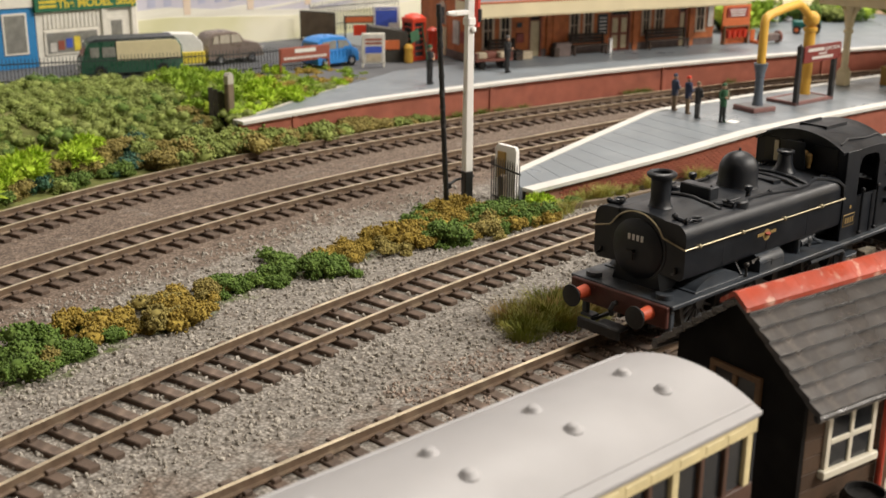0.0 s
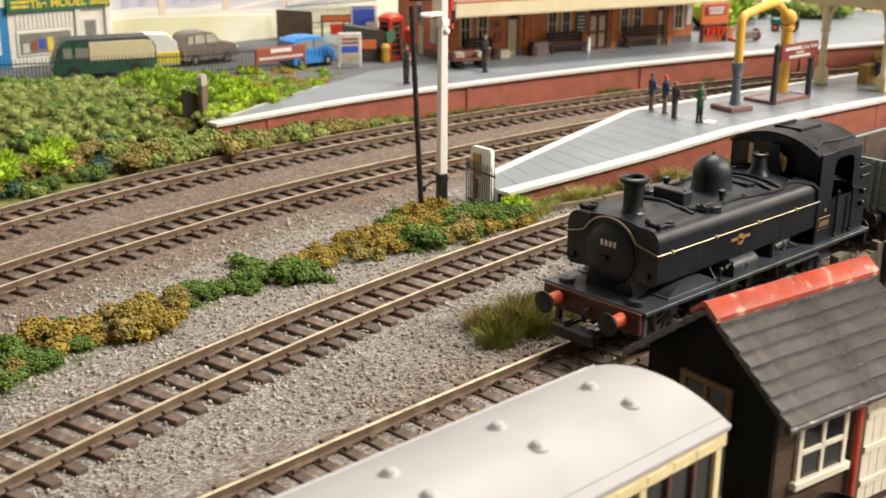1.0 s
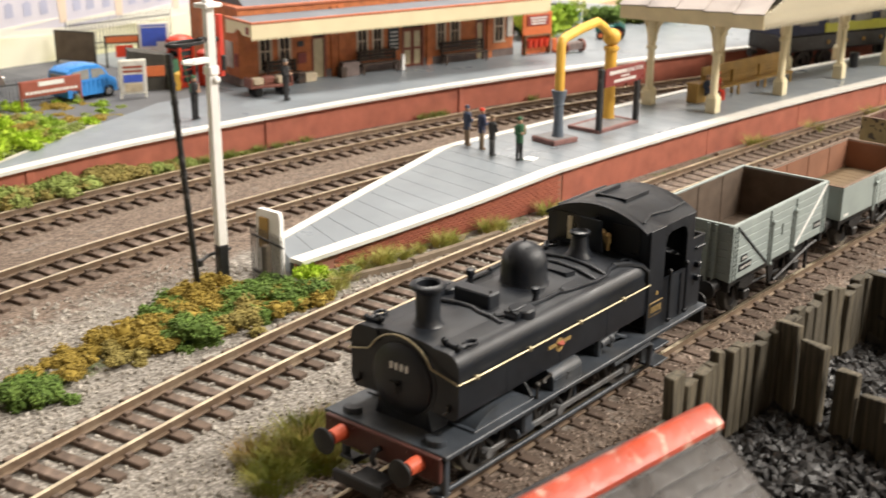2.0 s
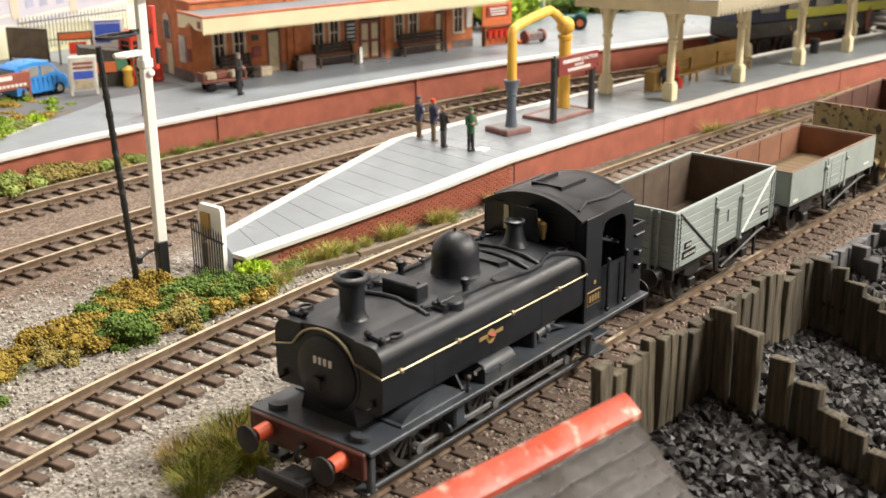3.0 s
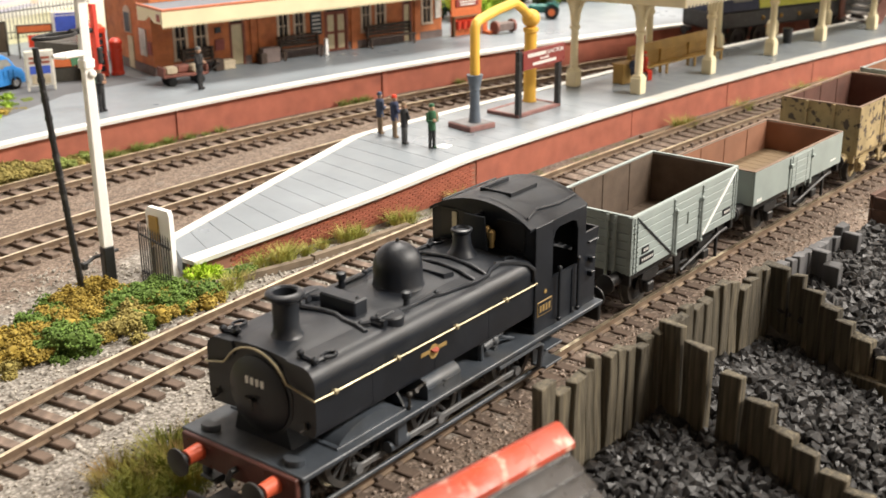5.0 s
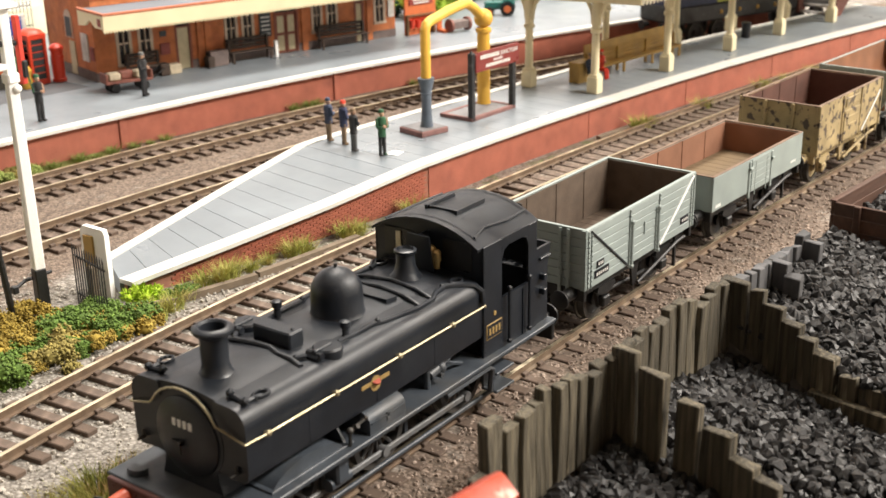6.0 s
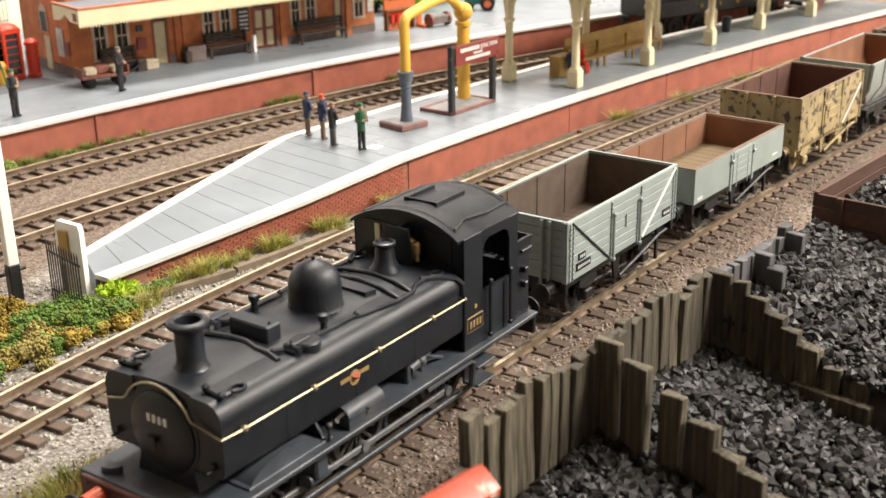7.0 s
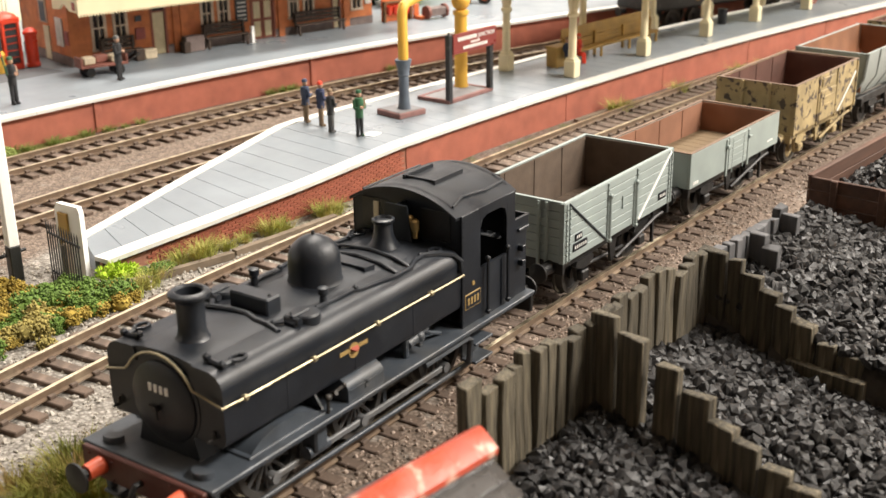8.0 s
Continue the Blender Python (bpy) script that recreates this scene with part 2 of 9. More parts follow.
def build_room():
    for name, x0, x1, y0, y1, z0, z1 in (
            ("wall_north", -2500, 3500, 2000, 2100, -1000, 1400), ("wall_south", -2500, 3500, -2600, -2500, -1000, 1400),
            ("wall_west", -2600, -2500, -2600, 2100, -1000, 1400), ("wall_east", 3500, 3600, -2600, 2100, -1000, 1400)):
        bm = bmesh.new()
        add_box(bm, x0, x1, y0, y1, z0, z1)
        # the unseen west wall is darkened to cut light bounced onto west-facing sides
        if name == "wall_west":
            lone(name, bm, M_darkwall, kind="structure", label="unseen wall of the room, darkened to cut bounced light", category="wall")
        else:
            lone(name, bm, M_room, kind="structure", label="plain white painted wall of the room", category="wall")
    bm = bmesh.new()
    add_box(bm, -2600, 3600, -2600, 2100, 1400, 1480)
    lone("ceiling", bm, M_room, kind="structure", label="plain white painted ceiling", category="ceiling")
    bm = bmesh.new()
    add_box(bm, -2600, 3600, -2600, 2100, -1080, -1000)
    lone("floor", bm, M_board, kind="structure", label="brown wooden floor of the room", category="floor")
    bm = bmesh.new()
    add_box(bm, -700, 1500, -420, 640, -60, -12)
    lone("baseboard", bm, M_board, kind="structure", label="wooden baseboard that carries the model railway", category="baseboard")
    for x in (-640, 400, 1440):
        for y in (-360, 580):
            bm = bmesh.new()
            add_box(bm, x - 25, x + 25, y - 25, y + 25, -1000, -60, 3)
            lone("baseboard_leg", bm, M_board, kind="structure", label="square wooden leg under the baseboard", category="leg")


def interp(pts, x):
    for (x0, y0), (x1, y1) in zip(pts, pts[1:]):
        if x <= x1:
            return y0 + (y1 - y0) * (x - x0) / (x1 - x0)
    return pts[-1][1]


def near_track(x, y):
    return min(abs(y - f(x)) for f in LINES.values())


def ground_height(x, y):
    h = -4.2 + 0.9 * (noise.noise((x * .03, y * .03, 0)))
    d = near_track(x, y)
    bed = (-3.25 if abs(y - A_LINE(x)) < 30 else -3.1 if abs(y - B_LINE(x)) < 30 and x > 190 else -4.0) + 0.25 * noise.noise((x * .1, y * .1, 3))
    if d < 15:
        h = bed
    elif d < 28:
        k = (d - 15) / 13
        h = (1 - k) * bed + k * h
    return h


def build_ground():
    bm = bmesh.new()
    lay = bm.verts.layers.float.new("brown")
    moss = bm.verts.layers.float.new("moss")
    strip = [(-700, 60), (-205, 96), (-150, 112), (-100, 120), (-30, 121), (6, 116), (40, 112), (140, 104), (300, 88), (700, 20)]
    xs = [-700 + 20 * i for i in range(14)] + [-420 + 4 * i for i in range(230)] + [500 + 20 * i for i in range(51)]
    ys = [-420 + 10 * i for i in range(12)] + [-300 + 4 * i for i in range(145)]
    rows = []
    for y in ys:
        row = []
        for x in xs:
            v = bm.verts.new((x, y, ground_height(x, y)))
            dc = min(abs(y - C_LINE(x)), abs(y - D_LINE(x)))
            da = abs(y - A_LINE(x))
            near = 0.45 if y < A_LINE(x) + 4 and x > -90 else 0.2
            earth = 0.6 - math.hypot(x + 58, (y - 33) * 1.4) * .022
            loop = min(max((x - 90) / 120, 0), .5) - max(abs(y - B_LINE(x)) - 14, 0) * .03
            v[lay] = max(loop, 0.5 - max(dc - 24, 0) * 0.022, near - max(da - 24, 0) * 0.012, earth, 0.0)
            v[moss] = max(0.0, (.52 if x < 30 else .36) - abs(y - interp(strip, x)) * .026)
            row.append(v)
        rows.append(row)
    for a, b in zip(rows, rows[1:]):
        for i in range(len(a) - 1):
            bm.faces.new((a[i], a[i + 1], b[i + 1], b[i]))
    lone("ground", bm, M_ballast, kind="structure", label="grey and brown fine gravel ballast of the model", category="ground", smooth=80)


def sleeper_mesh():
    bm = bmesh.new()
    add_box(bm, -1.75, 1.75, -15.5, 15.5, -4.6, -2.6, 0.25)
    for s in (-1, 1):
        add_box(bm, -1.1, 1.1, s * 8.25 - 2.4, s * 8.25 - 1.1, -2.7, -1.5, 0.2)
        add_box(bm, -1.1, 1.1, s * 8.25 + 1.1, s * 8.25 + 2.4, -2.7, -1.5, 0.2)
    return mesh_of(bm, "sleeper", M_sleeper)


RAIL = [(-1.1, -2.6), (1.1, -2.6), (1.1, -2.2), (.35, -1.9), (.35, -.85), (.62, -.7), (.62, -.06), (-.62, -.06), (-.62, -.7), (-.35, -.85), (-.35, -1.9), (-1.1, -2.2)]
HEAD = [(-.6, -.1), (.6, -.1), (.6, -.02), (.45, 0), (-.45, 0), (-.6, -.02)]


def build_track(name, line, x0, x1, label, me, pitch=7.7):
    """Two rails on sleepers along y = line(x)."""
    t = thing(name, 0, 0, 0, 0, label, "railway track", "tracks")
    n = max(2, int((x1 - x0) / 12))
    xs = [x0 + (x1 - x0) * i / n for i in range(n + 1)]
    for s in (-1, 1):
        pts = []
        for x in xs:
            k = (line(x + 1) - line(x - 1)) / 2
            m = math.hypot(1, k)
            pts.append((x - s * 8.8 * k / m, line(x) + s * 8.8 / m, 0))
        bm = bmesh.new()
        add_sweep(bm, pts, RAIL)
        r = part("rail", bm, M_rail_rust, t, "rusty brown rail side", smooth=None)
        bm = bmesh.new()
        add_sweep(bm, pts, HEAD)
        part("rail_head", bm, M_rail_top, r, "worn bright rail head", smooth=None)
    x = x0 + 3
    while x < x1:
        k = (line(x + 1) - line(x - 1)) / 2
        piece("sleeper", me, t, x + random.uniform(-.3, .3), line(x), random.uniform(-.1, .1), math.degrees(math.atan(k)) + random.uniform(-.6, .6))
        x += pitch / math.hypot(1, k)
    return t


build_room()
build_ground()
SLEEPER = sleeper_mesh()
build_track("siding_track", A_LINE, -300, 620, "straight siding track with brown sleepers under the goods train", SLEEPER)
build_track("loop_track", B_LINE, -420, 620, "empty loop track with rusty rails in grey ballast", SLEEPER)
build_track("near_main_track", C_LINE, -420, 620, "curved main line track in brown ballast beside the island platform", SLEEPER)
build_track("far_main_track", D_LINE, -420, 620, "curved main line track in brown ballast below the station platform", SLEEPER)


# ---- the train ----
M_red_beam = material("buffer_beam_red", (0.085, 0.024, 0.017), 0.6, vary=0.35, scale=200)
M_buffer_red = material("buffer_shank_orange_red", (0.62, 0.10, 0.04), 0.5, vary=0.2, scale=250)
M_brass = material("dull_brass", (0.4, 0.28, 0.12), 0.45, 0.8, vary=0.2)
M_gilt = material("gold_lettering", (0.3, 0.2, 0.07), 0.6, vary=0.2)
M_crest_red = material("crest_red", (0.34, 0.07, 0.04), 0.6)
M_wire = material("tarnished_wire_rail", (0.4, 0.35, 0.23), 0.42, 0.7, vary=0.3)
M_steel = material("worn_steel", (0.06, 0.056, 0.052), 0.5, 0.5, vary=0.3)
M_stripe = material("bright_white_stripe", (0.9, 0.9, 0.88), 0.5, vary=0.06)
M_letter = material("white_lettering", (0.75, 0.75, 0.72), 0.6, vary=0.1)
M_cabwood = material("cab_interior", (0.012, 0.011, 0.01), 0.35)


def arc(cx, cy, r, a0, a1, n):
    return [(cx + r * math.cos(radians(a0 + (a1 - a0) * i / n)), cy + r * math.sin(radians(a0 + (a1 - a0) * i / n))) for i in range(n + 1)]


def wheel(parent, x, y, z, r, spokes, mat, rim_mat):
    """A flanged, spoked wheel whose axle runs along y."""
    s = -1 if y < 0 else 1
    w = bmesh.new()
    ring = []
    for k in range(28):
        a = 2 * math.pi * k / 28
        ring.append([(x + q * math.cos(a), y + s * h, z + q * math.sin(a)) for q, h in ((r, 1.2), (r, -1.0), (r + .7, -1.2), (r + .7, -1.6), (r - 1.5, -1.6), (r - 1.5, 1.2))])
    vs = [[w.verts.new(p) for p in c] for c in ring]
    fs = []
    for a, b in zip(vs, vs[1:] + vs[:1]):
        fs += [w.faces.new((a[i], b[i], b[(i + 1) % 6], a[(i + 1) % 6])) for i in range(6)]
    bmesh.ops.recalc_face_normals(w, faces=fs)
    ob = part("wheel", w, rim_mat, parent, "spoked wheel with a worn rim")
    c = bmesh.new()
    add_tube(c, (x, y - 1.4, z), (x, y + 1.4, z), 1.9, n=14)
    if spokes:
        for k in range(spokes):
            a = 2 * math.pi * k / spokes
            e = bmesh.new()
            add_tube(e, (x + 1.4 * math.cos(a), y, z + 1.4 * math.sin(a)), (x + (r - 1.3) * math.cos(a), y, z + (r - 1.3) * math.sin(a)), .55, .4, n=5)
            part("spoke", e, mat, ob)
    else:
        add_tube(c, (x, y - .5, z), (x, y + .5, z), r - 1.3, n=24)
    part("wheel_centre", c, mat, ob)


def buffer(parent, x, y, z, s, shank_mat, head=3.2):
    b = bmesh.new()
    add_tube(b, (x, y, z), (x + s * 4.2, y, z), 2.0, 1.7, n=14)
    ob = part("buffer", b, shank_mat, parent)
    h = bmesh.new()
    add_tube(h, (x + s * 4, y, z), (x + s * 6, y, z), 1.1, n=10)
    add_lathe(h, [(0.3, 0), (head, s * .1), (head, s * .6), (head * .6, s * .95), (0.2, s * 1.05)], (x + s * 6, y, z), 20, "x")
    part("buffer_head", h, M_iron, ob, "round black buffer head")


def rail_rod(parent, pts, r=0.35, mat=None, knobs=True):
    b = bmesh.new()
    add_path(b, pts, r)
    if knobs:
        for p in (pts[0], pts[-1]):
            add_ball(b, p, r * 2.0, 1)
    return part("handrail", b, mat or M_wire, parent, "tarnished wire handrail")


def loco(x, y, z):
    t = thing("tank_locomotive", x, y, z, 0, "matt black pannier tank steam locomotive standing on the siding track", "locomotive")
    # running plate with its valance and beams
    b = bmesh.new()
    add_box(b, -69, 48.5, -18.3, 18.3, 15.1, 16.0, .2)
    plate = part("running_plate", b, M_dusty, t, "long black running plate")
    for s in (-1, 1):
        b = bmesh.new()
        add_box(b, -68.4, 48.5, s * 17.7 - .25, s * 17.7 + .25, 14.6, 15.2, .1)
        part("valance", b, M_dusty, plate)
    for bx, s in ((-69.4, -1), (48.8, 1)):
        b = bmesh.new()
        add_box(b, bx - .7, bx + .7, -17.2, 17.2, 9.4, 15.6, .25)
        for yy in (-15, -8.2, 8.2, 15):
            for zz in (10.2, 14.4):
                add_ball(b, (bx + s * .7, yy, zz), .35, 1)
        part("buffer_beam", b, M_red_beam if s < 0 else M_iron, t, "dirty red-brown buffer beam" if s < 0 else "black rear buffer beam")
        for yy in (-11.4, 11.4):
            buffer(t, bx + s * .5, yy, 12.8, s, M_buffer_red if s < 0 else M_iron)
        b = bmesh.new()
        add_path(b, [(bx, 0, 12.4), (bx + s * 2.4, 0, 12.4), (bx + s * 3.4, 0, 11), (bx + s * 2.6, 0, 9.2)], .7)
        add_box(b, min(bx, bx + s * 8), max(bx, bx + s * 8), -4.5, 4.5, 5.2, 6.4, .4)
        add_box(b, bx + s * 8 - .7, bx + s * 8 + .7, -7.5, 7.5, 5.0, 8.2, .4)
        part("coupling", b, M_iron, t, "black coupling hook and loop")
    for yy in (-12.6, 12.6):
        b = bmesh.new()
        add_prism(b, [(-65 + 2.6 * math.cos(radians(a)), yy + 2.6 * math.sin(radians(a))) for a in range(90, 271, 20)], "z", 15.9, 17.4)
        part("lamp_pad", b, M_dusty, t)
        b = bmesh.new()
        add_box(b, -62.9, -62.3, yy * 1.05 - .3, yy * 1.05 + .3, 22.6, 24.2, .1)
        add_box(b, -64.2, -62.3, yy * 1.05 - .3, yy * 1.05 + .3, 22.4, 22.9, .1)
        part("lamp_iron", b, M_steel, t)
    # side plates between the wheels
    b = bmesh.new()
    for s in (-1, 1):
        add_box(b, -62, 46, s * 5.6 - .5, s * 5.6 + .5, 4.2, 15.2)
    add_box(b, -56, 30, -5, 5, 5.5, 14)
    part("frames", b, M_iron, t)
    # smokebox with its door and saddle
    b = bmesh.new()
    add_tube(b, (-62.3, 0, 27.0), (-48, 0, 27.0), 9.7, n=48)
    add_prism(b, [(-8.6, 15.9), (8.6, 15.9), (7.4, 20), (7.4, 26), (-7.4, 26), (-7.4, 20)], "x", -62.2, -48.5)
    part("smokebox", b, M_black, t)
    b = bmesh.new()
    add_lathe(b, [(8.7, 0), (8.7, -.4), (8.0, -.8), (5, -1.4), (1, -1.7), (.2, -1.7)], (-62.25, 0, 26.6), 40, "x")
    part("smokebox_door", b, M_black, t, "domed smokebox door")
    b = bmesh.new()
    add_tube(b, (-63.6, 0, 26), (-65.2, 0, 26), .6, n=8)
    add_box(b, -64.9, -64.5, -.25, .25, 23.6, 26.4)
    add_box(b, -64.5, -64.1, -.25, 2.4, 25.8, 26.3)
    part("door_dart", b, M_iron, t)
    for k in range(4):
        b = bmesh.new()
        add_box(b, -63.95, -63.6, -2.9 + k * 1.5, -2.0 + k * 1.5, 29.2, 30.9, .1)
        part("number_bar", b, M_letter, t, "pale painted bar on the smokebox")
    # pannier tanks: one side each, and the boiler top between them
    for s in (-1, 1):
        prof = [(6, 21.2), (14.6, 20.6), (15.7, 21.6), (16, 23), (16, 32.2)] + arc(12.3, 32.7, 3.7, 4, 86, 8) + [(8.2, 36.55), (7.6, 35.6)]
        b = bmesh.new()
        add_prism(b, [(s * p[0], p[1]) for p in prof], "x", -62.1, 17.4)
        tank = part("pannier_tank", b, M_black, t, "long rounded black water tank")
        for xx in (-44.5, -23, -2):
            b = bmesh.new()
            add_box(b, xx - .12, xx + .12, s * 16 - .05, s * 16 + .05, 21.8, 31.6)
            part("seam", b, M_black, tank)
    b = bmesh.new()
    add_prism(b, [(-9.1, 33)] + [(-9.1, 36.4)] + arc(0, -7.2, 44.5, 101.4, 78.6, 10) + [(9.1, 36.4), (9.1, 33)], "x", -61.7, 17.4)
    part("boiler_top", b, M_black, t)
    # chimney, dome, safety valve cover
    b = bmesh.new()
    add_lathe(b, [(4.8, 36.2), (3.9, 36.9), (3.1, 37.7), (2.8, 39.4), (2.85, 44.6), (3.1, 45.3), (4.0, 45.9), (4.25, 46.3), (4.2, 46.8), (3.7, 47.2), (3.0, 47.3), (2.6, 46.9), (2.3, 43), (.2, 42.5)], (-53.5, 0, 0), 36)
    part("chimney", b, M_black, t, "tapered chimney with a flared lip")
    b = bmesh.new()
    add_lathe(b, [(6.9, 36.3), (6.3, 36.9), (5.95, 37.8), (5.85, 41.8)] + [(5.85 * math.cos(radians(a)), 41.8 + 5.7 * math.sin(radians(a))) for a in range(10, 90, 10)] + [(.3, 47.7)], (-16.5, 0, 0), 40)
    part("steam_dome", b, M_black, t, "large smooth rounded steam dome")
    b = bmesh.new()
    add_tube(b, (-16.5, 0, 47.4), (-16.5, 0, 48.4), .4, n=8)
    part("dome_bolt", b, M_iron, t)
    b = bmesh.new()
    add_lathe(b, [(4.3, 36.4), (4.0, 37.2), (3.1, 38.2), (2.4, 40), (2.15, 42.8), (2.7, 43.3), (2.7, 43.9), (2.1, 44.1), (1.8, 43.4), (.2, 43.3)], (8.5, 0, 0), 30)
    part("safety_valve_cover", b, M_black, t, "black flared safety valve cover")
    for yy, h in ((-3.2, 43.6), (-4.7, 42.8)):
        b = bmesh.new()
        add_lathe(b, [(.7, 38), (.7, h - 3), (1.0, h - 2.8), (1.0, h - .6), (.5, h)], (14.8, yy, 0), 12)
        part("whistle", b, M_brass, t, "small brass whistle")
    # fittings along the tank tops
    b = bmesh.new()
    add_box(b, -37.8, -33.4, -5.4, 5.4, 36.4, 40.6, .35)
    add_ball(b, (-35.6, -4.2, 40.7), .45, 1)
    part("top_feed_box", b, M_black, t, "black box across the boiler top")
    b = bmesh.new()
    add_path(b, [(-40.4, 11.5, 36.4), (-40.2, 7.8, 37.1), (-40, 2, 37.6), (-39.7, -1.5, 37.5), (-40.6, -4.7, 37.2), (-40.4, -8, 36.9), (-41.4, -11.6, 36.5)], .62, 7)
    part("cross_strap", b, M_black, t, "wavy strap lying across the tanks")
    for xx, dy in ((-1.5, .4), (3.2, 0)):
        b = bmesh.new()
        add_path(b, [(xx - .8, 12.2 - dy, 36.4), (xx, 8, 37.2), (xx + .3, 0, 37.7), (xx - .2, -7, 37.3), (xx - 1.2, -10.6, 36.9), (xx - 1.6, -12.6, 36.5)], .5, 7)
        part("cross_pipe", b, M_black, t, "thin black pipe across the boiler")
    for yy in (-11.4, 11.4):
        s = 1 if yy > 0 else -1
        b = bmesh.new()
        add_lathe(b, [(3.2, 35.0), (3.2, 37.6), (2.9, 38.0), (.3, 38.1)], (-33, yy, 0), 22)
        add_box(b, -37.4, -32, yy - .55, yy + .55, 37.8, 38.5, .2)
        add_tube(b, (-36.8, yy - 2, 37.4), (-36.8, yy + 2, 37.4), .8, n=8)
        add_box(b, -38, -36.4, yy - 1.6, yy + 1.6, 35.4, 37.4, .3)
        part("tank_filler", b, M_black, t, "round tank filler with a hinged lid")
        b = bmesh.new()
        add_path(b, [(-38, yy - s * 1.4, 37.2), (-39.6, yy - s * 2.4, 37.2)], .55, 6)
        add_ball(b, (-39.8, yy - s * 2.6, 37.3), .75, 1)
        part("filler_clamp", b, M_black, t)
        b = bmesh.new()
        add_lathe(b, [(1.4, 35.4), (.85, 36.2), (.8, 38.6), (1.2, 38.9), (1.2, 40.2), (.6, 40.5)], (-25.4, s * 9.9, 0), 12)
        part("tank_vent", b, M_black, t)
        for xx, ry in ((-54.8, 13.4), (13.2, 11.4)):
            b = bmesh.new()
            add_ring(b, (xx, s * ry, 36.7), 1.75, .45, .72)
            add_path(b, [(xx - 3.6, s * ry, 36.6), (xx - 1.6, s * ry, 36.6)], .5, 6)
            part("lifting_ring", b, M_black, t)
        b = bmesh.new()
        add_path(b, [(-59.2, s * 13.6, 36.6), (-59.0, s * 9.4, 37.1)], .55, 6)
        add_ball(b, (-59.2, s * 13.6, 37.0), 1.0, 1)
        add_ball(b, (-59.0, s * 9.4, 37.5), 1.0, 1)
        part("tank_clamp", b, M_black, t)
        b = bmesh.new()
        add_path(b, [(-28.5, s * 10.4, 36.7), (-22, s * 10.8, 36.8), (-17, s * 10.8, 36.8), (-14.5, s * 11.8, 36.7), (-9, s * 12.6, 36.6), (-4.5, s * 13.2, 36.5), (1.5, s * 13, 36.5), (4.5, s * 11.6, 36.7), (9.6, s * 11, 36.8)], .6, 7)
        add_ball(b, (-16, s * 11, 37.2), .8, 1)
        part("steam_pipe", b, M_black, t, "thin black pipe along the tank")
        b = bmesh.new()
        add_path(b, [(8, s * 10.6, 36.8), (12.5, s * 13.4, 36.5), (15.6, s * 15, 35.6), (16.8, s * 16.2, 34), (16.8, s * 16.4, 31)], .75, 7)
        part("elbow_pipe", b, M_black, t)
    b = bmesh.new()
    add_prism(b, [(-7, -6.4), (-4, -7), (-2.6, 6.4), (-7, 6.4)], "z", 36.6, 37.9)
    part("boiler_plate", b, M_black, t)
    # handrail from the cab round the front
    pts = [(17, -16.9, 30.2), (-58, -16.9, 30.2), (-62.6, -16.2, 29.9), (-63.0, -9.9, 31.6)]
    pts += [(-63.2, -10.3 * math.cos(radians(a)), 27.1 + 10.3 * math.sin(radians(a))) for a in range(28, 153, 12)]
    pts += [(-63.0, 9.9, 31.6), (-62.6, 16.2, 29.9), (-58, 16.9, 30.2), (17, 16.9, 30.2)]
    rail_rod(t, pts, .25)
    for s in (-1, 1):
        for xx in (-57, -37, -16, 4):
            b = bmesh.new()
            add_tube(b, (xx, s * 15.8, 30.2), (xx, s * 16.9, 30.2), .35, n=6)
            add_ball(b, (xx, s * 16.9, 30.2), .8, 1)
            part("rail_knob", b, M_wire, t)
    # crest as a plain roundel with wings, on both tanks
    for s in (-1, 1):
        b = bmesh.new()
        add_tube(b, (-23.5, s * 16.0, 26.6), (-23.5, s * 16.14, 26.6), 1.75, n=20)
        c = part("crest", b, M_gilt, t, "small gold and red painted roundel")
        b = bmesh.new()
        add_tube(b, (-23.5, s * 16.02, 27.0), (-23.5, s * 16.2, 27.4), 1.15, n=16)
        part("crest_centre", b, M_crest_red, c)
        b = bmesh.new()
        for k in (-1, 1):
            add_box(b, -23.5 + k * 3.2 - 1.5, -23.5 + k * 3.2 + 1.5, s * 16.07 - .08, s * 16.07 + .08, 26.6, 27.5)
        part("crest_wing", b, M_gilt, c)
    # splashers, toolbox, reversing gear, sandboxes on the running plate
    for s in (-1, 1):
        for xx in (-45, -14.5, 16.5)[:1]:
            b = bmesh.new()
            add_prism(b, [(xx + 11.5 * math.cos(radians(a)), 14.2 + 5.4 * math.sin(radians(a))) for a in range(16, 165, 8)], "y", min(s * 7, s * 15.6), max(s * 7, s * 15.6))
            add_box(b, xx - 11.6, xx + 13.4, min(s * 8, s * 16.3), max(s * 8, s * 16.3), 15.9, 16.45, .12)
            part("splasher", b, M_dusty, t)
        b = bmesh.new()
        prof = [(s * 10.0, 16), (s * 17.4, 16), (s * 17.4, 18.6)] + [(s * (13.7 + 3.7 * math.cos(radians(a))), 18.6 + 2.6 * math.sin(radians(a))) for a in range(15, 180, 15)] + [(s * 10.0, 18.6)]
        add_prism(b, prof, "x", -27.5, -15.2)
        box = part("toolbox", b, M_dusty, t, "round-topped black toolbox")
        b = bmesh.new()
        add_box(b, -27.0, -15.6, s * 17.4 - .2, s * 17.4 + .3, 18.4, 18.8)
        add_box(b, -21.8, -21.0, s * 17.4 - .2, s * 17.4 + .5, 17.4, 19.2)
        part("lid_edge", b, M_dusty, box)
        b = bmesh.new()
        add_tube(b, (-33.2, s * 16.6, 19.6), (-28.4, s * 17.2, 20.8), .38, n=8)
        add_ball(b, (-33.2, s * 16.6, 19.6), .85, 2)
